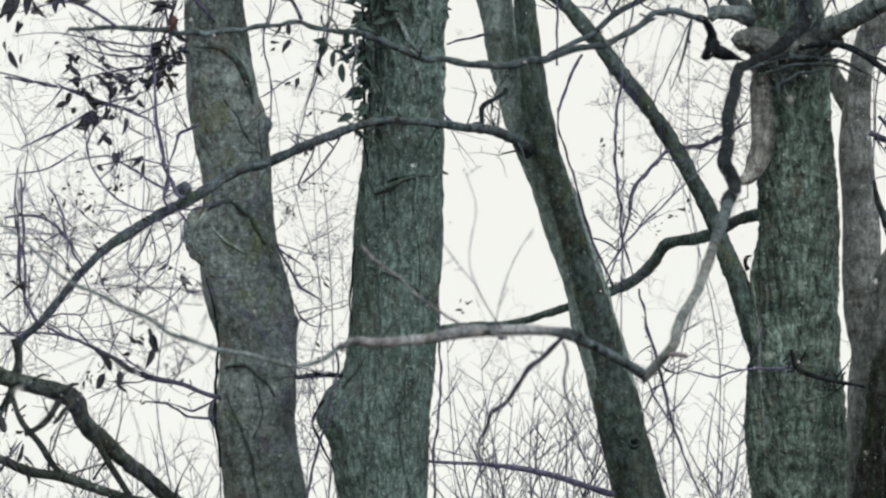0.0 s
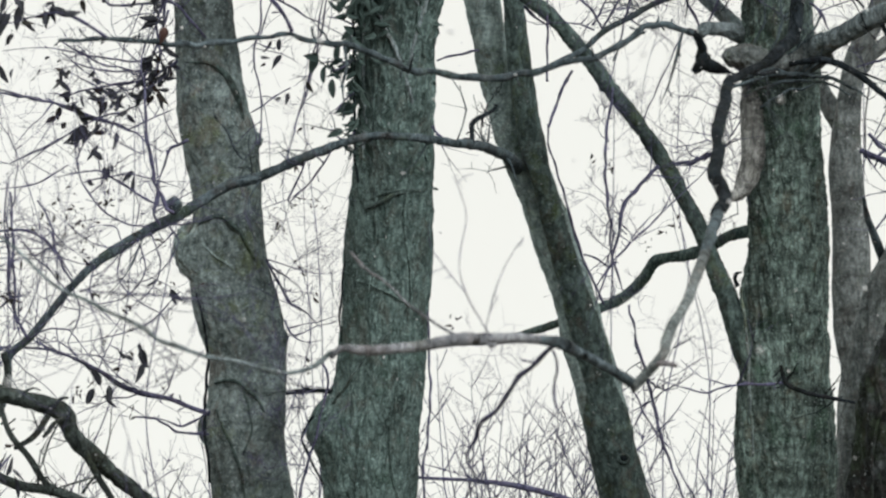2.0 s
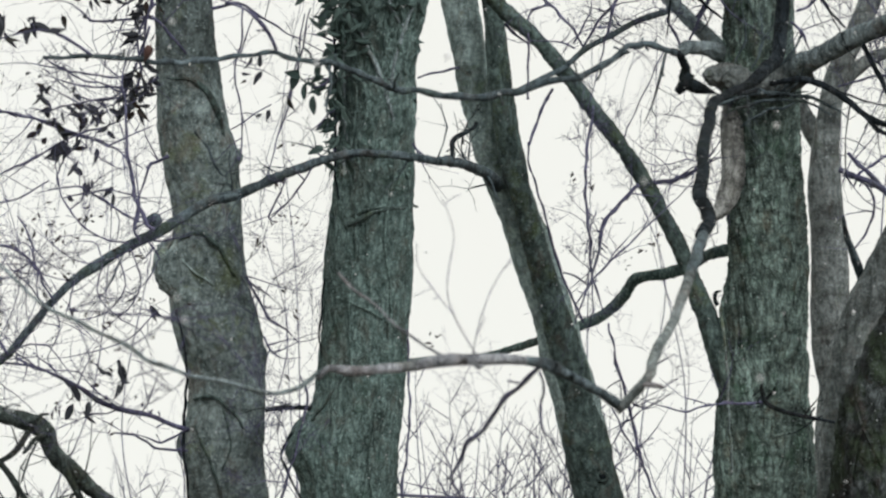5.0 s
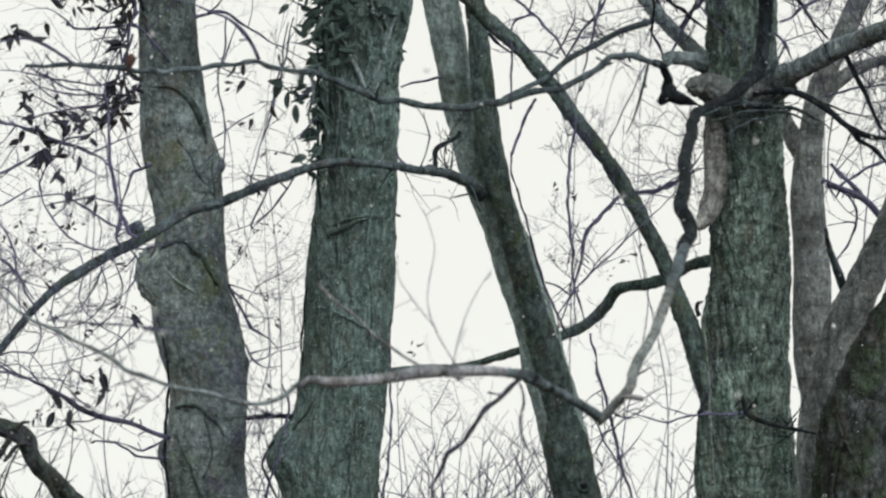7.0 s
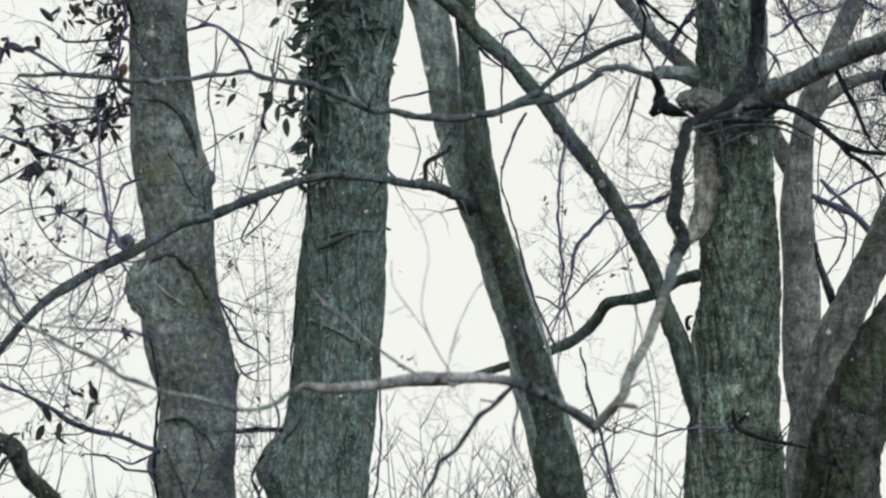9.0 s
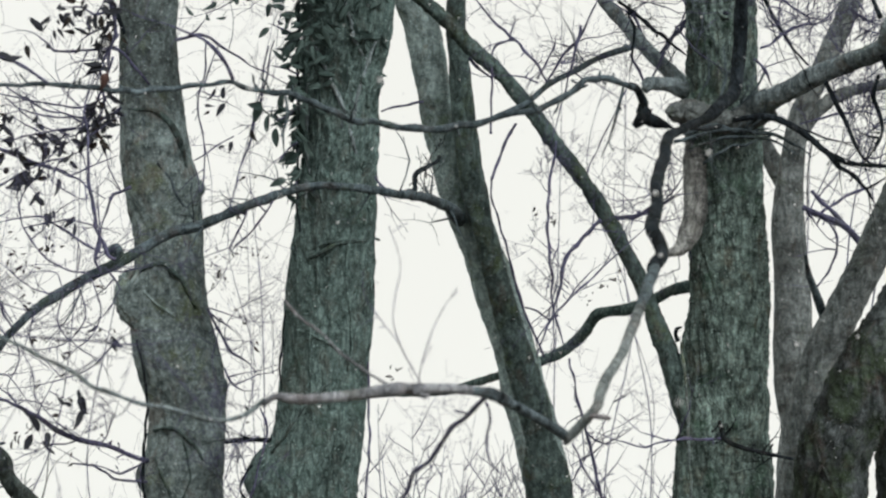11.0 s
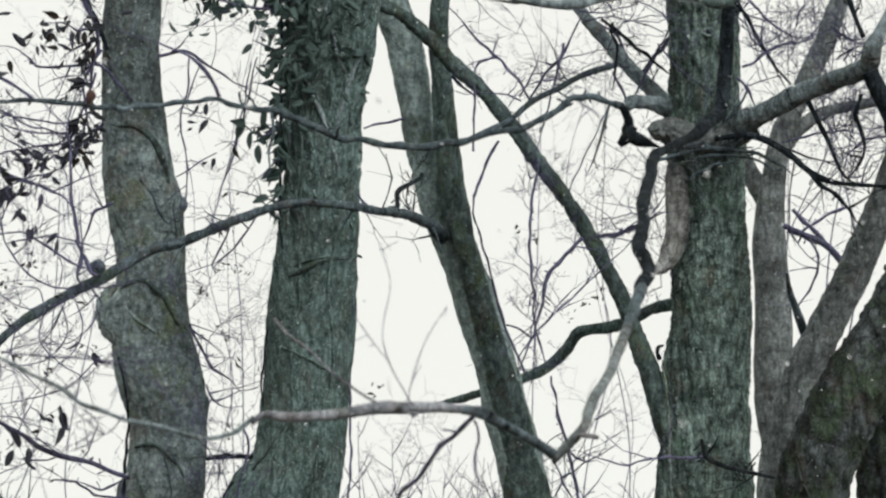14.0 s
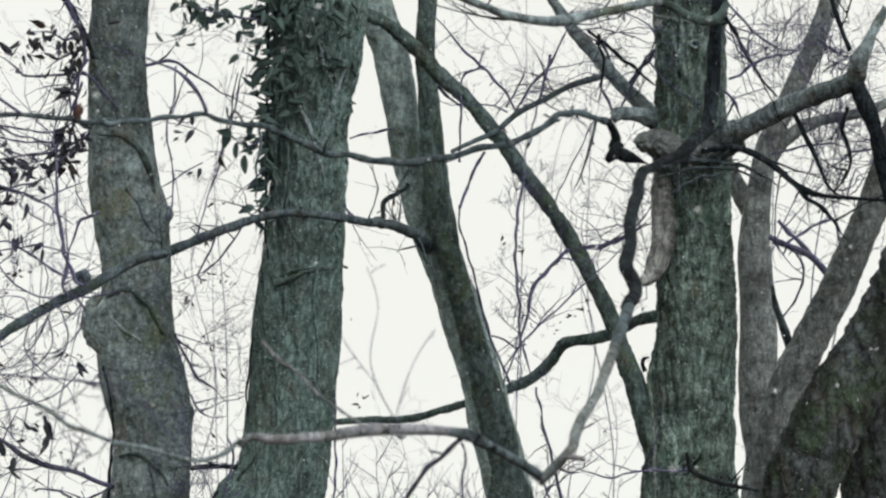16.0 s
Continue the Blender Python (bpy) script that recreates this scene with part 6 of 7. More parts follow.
limb(hanging_vine, [(-0.809, 7.150, 3.367, 0.0019), (-0.696, 7.150, 3.359, 0.0020), (-0.584, 7.150, 3.347, 0.0019), (-0.486, 7.150, 3.356, 0.0015), (-0.445, 7.150, 3.363, 0.0012)], BARK_TWIG, "twig", shoots=2)
limb(hanging_vine, [(-0.979, 7.150, 3.481, 0.0017), (-0.937, 7.150, 3.484, 0.0020), (-0.873, 7.150, 3.466, 0.0017), (-0.768, 7.150, 3.500, 0.0012)], BARK_TWIG, "twig", shoots=2)
limb(hanging_vine, [(-0.803, 7.150, 3.367, 0.0015), (-0.745, 7.150, 3.384, 0.0015), (-0.697, 7.150, 3.391, 0.0013), (-0.642, 7.150, 3.449, 0.0009)], BARK_TWIG, "twig", shoots=2)
limb(hanging_vine, [(-0.675, 7.150, 3.290, 0.0017), (-0.626, 7.150, 3.326, 0.0015), (-0.583, 7.150, 3.365, 0.0013), (-0.528, 7.150, 3.382, 0.0009)], BARK_TWIG, "twig", shoots=2)
limb(hanging_vine, [(-0.793, 7.150, 3.349, 0.0015), (-0.765, 7.150, 3.284, 0.0014), (-0.757, 7.150, 3.220, 0.0012), (-0.742, 7.150, 3.183, 0.0009)], BARK_TWIG, "twig", shoots=2)
limb(hanging_vine, [(-0.937, 7.150, 3.481, 0.0017), (-0.894, 7.150, 3.443, 0.0019), (-0.839, 7.150, 3.480, 0.0014), (-0.761, 7.150, 3.493, 0.0010)], BARK_TWIG, "twig", shoots=2)
limb(hanging_vine, [(-0.978, 7.150, 3.417, 0.0017), (-0.909, 7.150, 3.437, 0.0016), (-0.826, 7.150, 3.378, 0.0019)], BARK_TWIG, "twig", shoots=2)
limb(hanging_vine, [(-0.554, 7.150, 3.239, 0.0015), (-0.593, 7.150, 3.199, 0.0013), (-0.651, 7.150, 3.212, 0.0009)], BARK_TWIG, "twig", shoots=2)
limb(hanging_vine, [(-0.937, 7.150, 3.481, 0.0017), (-0.955, 7.150, 3.416, 0.0015), (-0.929, 7.150, 3.333, 0.0013), (-0.951, 7.150, 3.262, 0.0009)], BARK_TWIG, "twig", shoots=2)
NEAR_RNG = random.Random(19)
leaves(hanging_vine, SMALL, NEAR_RNG, [(-0.86, 7.15, 3.42), (-0.77, 7.15, 3.36), (-0.71, 7.15, 3.36), (-0.63, 7.15, 3.32), (-0.75, 7.15, 3.26), (-0.59, 7.15, 3.35), (-0.67, 7.15, 3.43), (-0.91, 7.15, 3.45), (-0.81, 7.15, 3.49), (-0.58, 7.15, 3.37), (-0.84, 7.15, 3.47), (-0.69, 7.15, 3.29), (-0.94, 7.15, 3.36)], 2, 0.012, 0.5, (0.35, 0.75))
dead = part("dead_leaf", leaf_mesh("dead_leaf", LEAF_RUST, 0.042, 0.034, 0.9, 0.2, 0.8, 12), hanging_vine, "curled red-brown dead leaf")
dead.matrix_parent_inverse, dead.matrix_basis = Matrix.Identity(4), pose(-0.904, 10.048, 4.892, 0, 15, 30)
dead.location -= hanging_vine.location


# ---- the bowed stem low on the near side ----

bowed_stem = thing("tree", (1.45, 13.82, 0.00), "bowed dark leafless stem with rising shoots", "tree", "woodland trees")
limb(bowed_stem, [(1.497, 13.816, -0.124, 0.0518), (1.351, 13.816, 0.103, 0.0414), (1.152, 13.816, 0.413, 0.0331), (0.516, 13.816, 1.405, 0.0304), (-0.360, 13.816, 2.768, 0.0290), (-1.236, 13.816, 4.132, 0.0276), (-1.301, 13.801, 4.185, 0.0296), (-1.410, 13.779, 4.267, 0.0306), (-1.514, 13.754, 4.362, 0.0326), (-1.592, 13.734, 4.437, 0.0346), (-1.627, 13.713, 4.516, 0.0365), (-1.692, 13.703, 4.551, 0.0346), (-1.802, 13.696, 4.577, 0.0346), (-1.911, 13.687, 4.610, 0.0355), (-2.043, 13.673, 4.665, 0.0336), (-2.262, 13.644, 4.773, 0.0276)], BARK_BOW, "trunk")
limb(bowed_stem, [(-1.188, 13.776, 4.084, 0.0147), (-1.319, 13.769, 4.113, 0.0165), (-1.428, 13.762, 4.139, 0.0184), (-1.537, 13.753, 4.172, 0.0202), (-1.668, 13.741, 4.216, 0.0202), (-1.800, 13.735, 4.239, 0.0193), (-1.909, 13.722, 4.288, 0.0184), (-2.062, 13.709, 4.337, 0.0165)], BARK_BOW, "branch", shoots=5)
limb(bowed_stem, [(-1.862, 13.655, 4.536, 0.0092), (-1.830, 13.681, 4.440, 0.0110), (-1.754, 13.707, 4.344, 0.0128), (-1.679, 13.735, 4.237, 0.0128), (-1.625, 13.744, 4.205, 0.0128)], BARK_BOW, "branch", shoots=2)
limb(bowed_stem, [(-1.385, 13.770, 4.107, 0.0128), (-1.428, 13.751, 4.178, 0.0128), (-1.492, 13.725, 4.278, 0.0128), (-1.539, 13.702, 4.363, 0.0138)], BARK_BOW, "branch", shoots=2)
limb(bowed_stem, [(-1.676, 13.665, 4.502, 0.0128), (-1.731, 13.686, 4.422, 0.0128), (-1.809, 13.698, 4.376, 0.0083)], BARK_BOW, "branch", shoots=1)
limb(bowed_stem, [(-1.610, 13.668, 4.491, 0.0092), (-1.654, 13.675, 4.464, 0.0092), (-1.699, 13.687, 4.418, 0.0055)], BARK_BOW, "branch", shoots=1)
limb(bowed_stem, [(-1.909, 13.732, 4.250, 0.0027), (-1.930, 13.715, 4.314, 0.0045)], BARK_BOW, "branch", shoots=1)
limb(bowed_stem, [(-1.548, 13.744, 4.204, 0.0054), (-1.514, 13.730, 4.257, 0.0054), (-1.481, 13.725, 4.278, 0.0054)], BARK_BOW, "branch", shoots=1)
limb(bowed_stem, [(-1.881, 13.845, 4.793, 0.0131), (-1.867, 13.863, 4.728, 0.0131), (-1.883, 13.886, 4.642, 0.0131), (-1.907, 13.903, 4.578, 0.0112), (-1.941, 13.917, 4.524, 0.0093)], BARK_BOW, "branch", shoots=2)
limb(bowed_stem, [(-1.903, 13.686, 4.230, 0.0054), (-1.869, 13.672, 4.283, 0.0045), (-1.836, 13.660, 4.325, 0.0045), (-1.814, 13.655, 4.345, 0.0036)], BARK_TWIG, "twig", shoots=1)
BOW_RNG = random.Random(3)
leaves(bowed_stem, LEAVES, BOW_RNG, [(-1.86, 13.60, 4.34), (-1.83, 13.61, 4.33), (-1.88, 13.62, 4.29), (-1.81, 13.62, 4.29), (-1.79, 13.62, 4.28), (-1.84, 13.63, 4.26), (-1.86, 13.63, 4.26)], 1, 0.008, 0.2, (0.8, 1.1), -0.8)
limb(leaning_tree, [(0.590, 17.662, 4.845, 0.0165), (0.463, 17.596, 4.871, 0.0153), (0.351, 17.529, 4.899, 0.0140), (0.183, 17.461, 4.931, 0.0140), (-0.066, 17.397, 4.952, 0.0093), (-0.314, 17.336, 4.957, 0.0070), (-0.478, 17.274, 4.967, 0.0058), (-0.750, 17.212, 4.980, 0.0046)], BARK_TWIG, "branch", shoots=7)


# ---- leafy vine spray beside the crooked tree ----
leafy_vine = thing("leafy_vine", (-1.44, 16.15, 6.64), "thin leafy vine with dark drooping leaves on the crooked tree", "vine")
limb(leafy_vine, [(-1.413, 16.125, 6.718, 0.0087), (-1.466, 16.135, 6.680, 0.0065), (-1.559, 16.147, 6.637, 0.0054), (-1.678, 16.152, 6.616, 0.0054), (-1.784, 16.156, 6.603, 0.0054), (-1.916, 16.164, 6.570, 0.0054), (-2.022, 16.162, 6.578, 0.0043)], BARK_TWIG, "twig", shoots=3)
limb(leafy_vine, [(-1.453, 16.063, 6.948, 0.0065), (-1.487, 16.090, 6.846, 0.0054), (-1.532, 16.118, 6.744, 0.0054), (-1.572, 16.145, 6.642, 0.0054), (-1.625, 16.159, 6.591, 0.0043), (-1.585, 16.186, 6.488, 0.0043), (-1.572, 16.214, 6.386, 0.0054)], BARK_TWIG, "twig", shoots=3)
limb(leafy_vine, [(-1.426, 16.036, 7.051, 0.0076), (-1.493, 16.063, 6.948, 0.0065), (-1.506, 16.090, 6.846, 0.0054), (-1.487, 16.125, 6.718, 0.0076)], BARK_TWIG, "twig", shoots=2)
limb(leafy_vine, [(-2.022, 16.169, 6.552, 0.0043), (-1.916, 16.183, 6.501, 0.0043), (-1.810, 16.195, 6.458, 0.0054), (-1.704, 16.201, 6.432, 0.0054), (-1.625, 16.210, 6.399, 0.0043), (-1.546, 16.219, 6.366, 0.0043)], BARK_TWIG, "twig", shoots=3)
limb(leafy_vine, [(-1.784, 16.193, 6.463, 0.0054), (-1.678, 16.186, 6.488, 0.0043), (-1.572, 16.176, 6.527, 0.0033)], BARK_TWIG, "twig", shoots=1)
limb(leafy_vine, [(-1.479, 16.111, 6.769, 0.0043), (-1.598, 16.125, 6.718, 0.0043), (-1.731, 16.121, 6.731, 0.0043), (-1.890, 16.114, 6.757, 0.0043), (-2.048, 16.108, 6.782, 0.0033), (-2.234, 16.111, 6.770, 0.0033)], BARK_TWIG, "twig", shoots=4)
limb(leafy_vine, [(-1.546, 16.135, 6.680, 0.0043), (-1.704, 16.137, 6.672, 0.0043), (-1.837, 16.132, 6.693, 0.0043), (-1.956, 16.121, 6.731, 0.0033)], BARK_TWIG, "twig", shoots=2)
limb(leafy_vine, [(-1.625, 16.159, 6.591, 0.0033), (-1.731, 16.162, 6.578, 0.0033), (-1.863, 16.145, 6.642, 0.0033), (-1.943, 16.135, 6.680, 0.0033)], BARK_TWIG, "twig", shoots=2)
limb(leafy_vine, [(-1.810, 16.197, 6.450, 0.0043), (-1.916, 16.210, 6.399, 0.0033), (-2.022, 16.227, 6.335, 0.0033), (-2.154, 16.255, 6.233, 0.0033)], BARK_TWIG, "twig", shoots=2)
limb(leafy_vine, [(-1.850, 16.221, 6.360, 0.0033), (-1.890, 16.248, 6.258, 0.0033), (-1.876, 16.262, 6.207, 0.0033)], BARK_TWIG, "twig", shoots=1)
limb(leafy_vine, [(-2.075, 16.173, 6.539, 0.0043), (-2.181, 16.162, 6.578, 0.0043), (-2.300, 16.155, 6.603, 0.0043), (-2.419, 16.152, 6.616, 0.0033)], BARK_TWIG, "twig", shoots=2)
limb(leafy_vine, [(-1.016, 16.043, 7.025, 0.0043), (-1.029, 16.090, 6.846, 0.0043), (-1.056, 16.125, 6.718, 0.0043), (-1.029, 16.159, 6.590, 0.0043), (-1.037, 16.227, 6.335, 0.0043), (-1.069, 16.193, 6.463, 0.0033)], BARK_TWIG, "twig", shoots=4)
limb(leafy_vine, [(-0.698, 16.043, 7.025, 0.0033), (-0.751, 16.104, 6.795, 0.0043), (-0.804, 16.159, 6.590, 0.0043), (-0.871, 16.214, 6.386, 0.0043), (-0.937, 16.282, 6.130, 0.0033)], BARK_TWIG, "twig", shoots=5)
limb(leafy_vine, [(-0.725, 16.049, 6.999, 0.0033), (-0.778, 16.125, 6.718, 0.0033), (-0.844, 16.186, 6.488, 0.0033)], BARK_TWIG, "twig", shoots=3)
limb(leafy_vine, [(-0.884, 16.159, 6.590, 0.0033), (-0.963, 16.171, 6.544, 0.0033), (-1.056, 16.186, 6.488, 0.0033), (-1.082, 16.190, 6.475, 0.0033)], BARK_TWIG, "twig", shoots=2)
limb(leafy_vine, [(-1.540, 15.975, 7.355, 0.0100), (-1.502, 16.002, 7.253, 0.0100), (-1.459, 16.026, 7.163, 0.0100), (-1.448, 16.057, 7.048, 0.0078), (-1.479, 16.085, 6.946, 0.0067), (-1.483, 16.112, 6.843, 0.0067), (-1.499, 16.133, 6.766, 0.0067), (-1.472, 16.160, 6.664, 0.0056)], BARK_TWIG, "twig", shoots=4)
limb(leafy_vine, [(-1.454, 16.026, 7.163, 0.0065), (-1.533, 16.031, 7.145, 0.0054), (-1.613, 16.023, 7.175, 0.0043), (-1.705, 16.022, 7.180, 0.0033)], BARK_TWIG, "twig", shoots=2)
limb(leafy_vine, [(-1.467, 16.043, 7.099, 0.0054), (-1.559, 16.054, 7.060, 0.0043), (-1.625, 16.068, 7.009, 0.0033)], BARK_TWIG, "twig", shoots=1)
limb(leafy_vine, [(-1.499, 16.136, 6.753, 0.0054), (-1.517, 16.157, 6.676, 0.0054), (-1.556, 16.170, 6.625, 0.0043), (-1.582, 16.188, 6.561, 0.0033)], BARK_TWIG, "twig", shoots=1)
limb(leafy_vine, [(-1.955, 16.120, 6.815, 0.0043), (-1.795, 16.143, 6.726, 0.0043), (-1.636, 16.155, 6.683, 0.0043), (-1.530, 16.157, 6.676, 0.0043)], BARK_TWIG, "twig", shoots=3)
limb(leafy_vine, [(-1.954, 16.133, 6.764, 0.0033), (-1.821, 16.161, 6.662, 0.0033), (-1.715, 16.173, 6.616, 0.0043), (-1.556, 16.166, 6.643, 0.0043)], BARK_TWIG, "twig", shoots=3)
limb(leafy_vine, [(-2.269, 16.150, 6.581, 0.0052), (-2.051, 16.150, 6.543, 0.0059), (-1.837, 16.150, 6.468, 0.0065), (-1.648, 16.150, 6.389, 0.0065), (-1.478, 16.150, 6.277, 0.0052)], BARK_TWIG, "twig", shoots=2)
limb(leafy_vine, [(-2.190, 16.150, 6.231, 0.0033), (-1.983, 16.150, 6.338, 0.0039), (-1.878, 16.150, 6.392, 0.0039)], BARK_TWIG, "twig", shoots=2)
limb(leafy_vine, [(-1.648, 16.150, 6.389, 0.0046), (-1.572, 16.150, 6.424, 0.0039), (-1.425, 16.150, 6.491, 0.0033)], BARK_TWIG, "twig", shoots=2)
SPRAY_RNG = random.Random(11)
leaves(leafy_vine, LEAVES, SPRAY_RNG, [(-1.46, 15.98, 7.19), (-1.45, 16.00, 7.12), (-1.48, 16.01, 7.09), (-1.47, 16.02, 7.04), (-1.50, 16.03, 7.00), (-1.52, 15.99, 7.14), (-1.55, 15.99, 7.14), (-1.49, 16.05, 6.92), (-1.51, 16.11, 6.70), (-1.53, 16.12, 6.66), (-1.49, 16.12, 6.68), (-1.47, 16.13, 6.64), (-1.53, 16.14, 6.60), (-1.55, 16.10, 6.73)], 3, 0.02, 0.5, (0.6, 1.1), 0.5)
leaves(leafy_vine, LEAVES, SPRAY_RNG, [(-1.61, 15.96, 7.17), (-1.64, 15.97, 7.14), (-1.66, 15.98, 7.12), (-1.74, 15.98, 7.12), (-1.59, 15.98, 7.09), (-1.58, 16.00, 7.04), (-1.55, 16.00, 7.04), (-1.75, 16.00, 7.03), (-1.87, 16.01, 7.00), (-1.73, 16.13, 6.54), (-1.71, 16.14, 6.52), (-1.66, 16.14, 6.52), (-1.89, 16.13, 6.55), (-1.55, 16.12, 6.59), (-1.76, 16.12, 6.59), (-1.62, 16.44, 5.38), (-1.60, 16.43, 5.41), (-1.59, 16.45, 5.36), (-1.63, 16.45, 5.34), (-1.82, 16.47, 5.29), (-1.78, 16.49, 5.22), (-1.75, 16.21, 6.25)], 1, 0.006, 0.3, (0.9, 1.25), 0.9)
leaves(leafy_vine, LEAVES, SPRAY_RNG, [(-2.02, 16.01, 6.96), (-2.02, 16.02, 6.92), (-1.77, 16.00, 7.01), (-1.71, 15.98, 7.07), (-1.58, 15.99, 7.02), (-1.62, 15.99, 7.03), (-1.47, 16.03, 6.87), (-1.94, 16.08, 6.68), (-1.98, 16.10, 6.63), (-1.49, 16.07, 6.72), (-1.50, 16.09, 6.66), (-1.46, 16.10, 6.63), (-1.56, 16.10, 6.63), (-1.53, 16.11, 6.56), (-1.75, 16.11, 6.56), (-1.77, 16.12, 6.55), (-1.69, 16.12, 6.53), (-1.91, 16.13, 6.51), (-1.67, 16.14, 6.47), (-1.85, 16.16, 6.41), (-1.88, 16.16, 6.40), (-1.75, 16.15, 6.42), (-1.87, 16.11, 6.57), (-1.65, 16.11, 6.58), (-1.73, 16.20, 6.24), (-1.63, 16.21, 6.21)], 2, 0.014, 0.4, (0.75, 1.2), 0.5)
leaves(leafy_vine, LEAVES, SPRAY_RNG, [(-1.50, 15.99, 7.03), (-1.46, 16.00, 6.98), (-1.47, 15.98, 7.06), (-1.54, 16.00, 7.01), (-1.45, 15.98, 7.07), (-1.47, 16.02, 6.93), (-1.48, 16.08, 6.70), (-1.47, 16.09, 6.66), (-1.50, 16.07, 6.73), (-1.44, 15.95, 7.16), (-1.50, 15.94, 7.20), (-1.57, 15.96, 7.14), (-1.65, 15.95, 7.17), (-1.73, 15.95, 7.16), (-1.59, 15.96, 7.12), (-1.44, 15.97, 7.11), (-1.54, 16.11, 6.59), (-1.73, 16.12, 6.55), (-1.83, 16.16, 6.40), (-1.94, 16.14, 6.46)], 3, 0.035, 0.45, (0.6, 1.1), 0.3)
leaves(leafy_vine, LEAVES, SPRAY_RNG, [(-1.02, 16.07, 6.72), (-0.98, 16.08, 6.70), (-0.91, 16.07, 6.73), (-0.77, 16.07, 6.72), (-0.71, 16.08, 6.69), (-0.81, 16.10, 6.63), (-0.88, 16.11, 6.56), (-0.91, 16.12, 6.54)], 1, 0.008, 0.7, (0.6, 0.95), 0.3)
leaves(leafy_vine, LEAVES, SPRAY_RNG, [(-2.21, 16.04, 6.84), (-2.19, 16.05, 6.82), (-2.27, 16.06, 6.78), (-2.12, 16.08, 6.70), (-2.02, 16.08, 6.68), (-2.23, 16.08, 6.70), (-2.16, 16.10, 6.63), (-1.91, 16.14, 6.49), (-1.78, 16.17, 6.37)], 1, 0.02, 0.4, (0.7, 1.2), 0.5)
leaves(leafy_vine, SMALL, SPRAY_RNG, [(-1.92, 16.28, 6.13), (-1.76, 16.28, 6.13), (-1.73, 16.29, 6.10), (-1.92, 16.31, 6.04), (-1.89, 16.31, 6.02), (-1.88, 16.32, 6.00), (-2.02, 16.30, 6.08), (-2.05, 16.31, 6.02), (-1.85, 16.34, 5.90), (-1.86, 16.35, 5.87), (-0.95, 16.33, 5.94), (-0.92, 16.34, 5.93), (-0.84, 16.38, 5.77), (-0.83, 16.38, 5.76), (-0.86, 16.37, 5.79), (-0.80, 16.30, 6.08), (-0.78, 16.29, 6.09), (-0.83, 16.30, 6.07), (-0.75, 16.31, 6.03), (-0.99, 16.34, 5.93), (-1.66, 16.38, 5.76), (-1.52, 16.34, 5.90), (-1.53, 16.35, 5.89), (-1.44, 16.40, 5.71), (-1.51, 16.39, 5.73), (-1.44, 16.41, 5.67)], 2, 0.012, 0.3, (0.7, 1.4))
leaves(leafy_vine, SMALL, SPRAY_RNG, [(-0.13, 16.44, 5.55), (-0.12, 16.44, 5.53), (-0.14, 16.45, 5.50), (0.76, 16.35, 5.87), (0.81, 16.34, 5.90), (0.86, 16.34, 5.93), (0.78, 16.36, 5.85), (0.53, 16.25, 6.26), (0.62, 16.25, 6.23), (0.60, 16.26, 6.22), (0.89, 16.33, 5.95), (0.92, 16.33, 5.94)], 2, 0.012, 0.3, (0.7, 1.4))
leaves(leafy_vine, LEAVES, SPRAY_RNG, [(-1.59, 16.42, 5.43), (-1.58, 16.43, 5.39), (-1.61, 16.42, 5.42), (-1.59, 16.45, 5.33), (-1.67, 16.45, 5.33), (-1.65, 16.44, 5.35), (-1.74, 16.46, 5.26), (-1.76, 16.47, 5.24), (-1.79, 16.47, 5.24), (-1.77, 16.48, 5.21), (-1.44, 16.35, 5.68), (-1.42, 16.36, 5.66), (-1.50, 16.34, 5.73)], 1, 0.012, 0.75, (0.6, 1.15), 0.3)
leaves(leafy_vine, SMALL, SPRAY_RNG, [(-1.83, 16.46, 5.28), (-1.87, 16.47, 5.23), (-1.90, 16.47, 5.22), (-1.81, 16.47, 5.25), (-1.51, 16.47, 5.25), (-1.62, 16.50, 5.11), (-0.80, 16.36, 5.66), (-0.82, 16.45, 5.30)], 3, 0.015, 0.4, (0.8, 1.5))
leaves(leafy_vine, LEAVES, SPRAY_RNG, [(-1.86, 16.12, 6.32), (-1.74, 16.12, 6.22), (-1.60, 16.12, 6.19), (-1.67, 16.12, 6.61), (-1.71, 16.12, 6.54), (-1.55, 16.12, 6.61), (-1.69, 16.12, 6.39), (-1.82, 16.12, 6.57), (-1.91, 16.12, 6.68), (-1.59, 16.12, 6.65), (-1.80, 16.12, 6.65), (-1.51, 16.12, 6.58), (-1.92, 16.12, 6.44), (-1.79, 16.12, 6.44), (-1.63, 16.12, 6.47), (-1.83, 16.12, 6.15)], 1, 0.006, 0.7, (0.8, 1.15), 0.8)
leaves(leafy_vine, SMALL, SPRAY_RNG, [(-0.96, 16.20, 6.00), (-0.94, 16.20, 5.97), (-0.88, 16.20, 6.05), (-0.79, 16.20, 6.01), (-0.87, 16.20, 6.24), (-0.84, 16.20, 6.22), (-0.83, 16.20, 6.40), (-0.76, 16.20, 6.42), (-1.85, 16.20, 6.01), (-1.77, 16.20, 6.07), (-1.79, 16.20, 5.97), (-1.88, 16.20, 5.92)], 2, 0.014, 0.4, (0.9, 1.5))
leaves(leafy_vine, LEAVES, SPRAY_RNG, [(-2.22, 16.10, 6.96), (-2.18, 16.10, 6.97), (-2.14, 16.10, 6.96), (-2.05, 16.10, 6.98)], 1, 0.004, 0.85, (1.3, 1.7), 0.4)
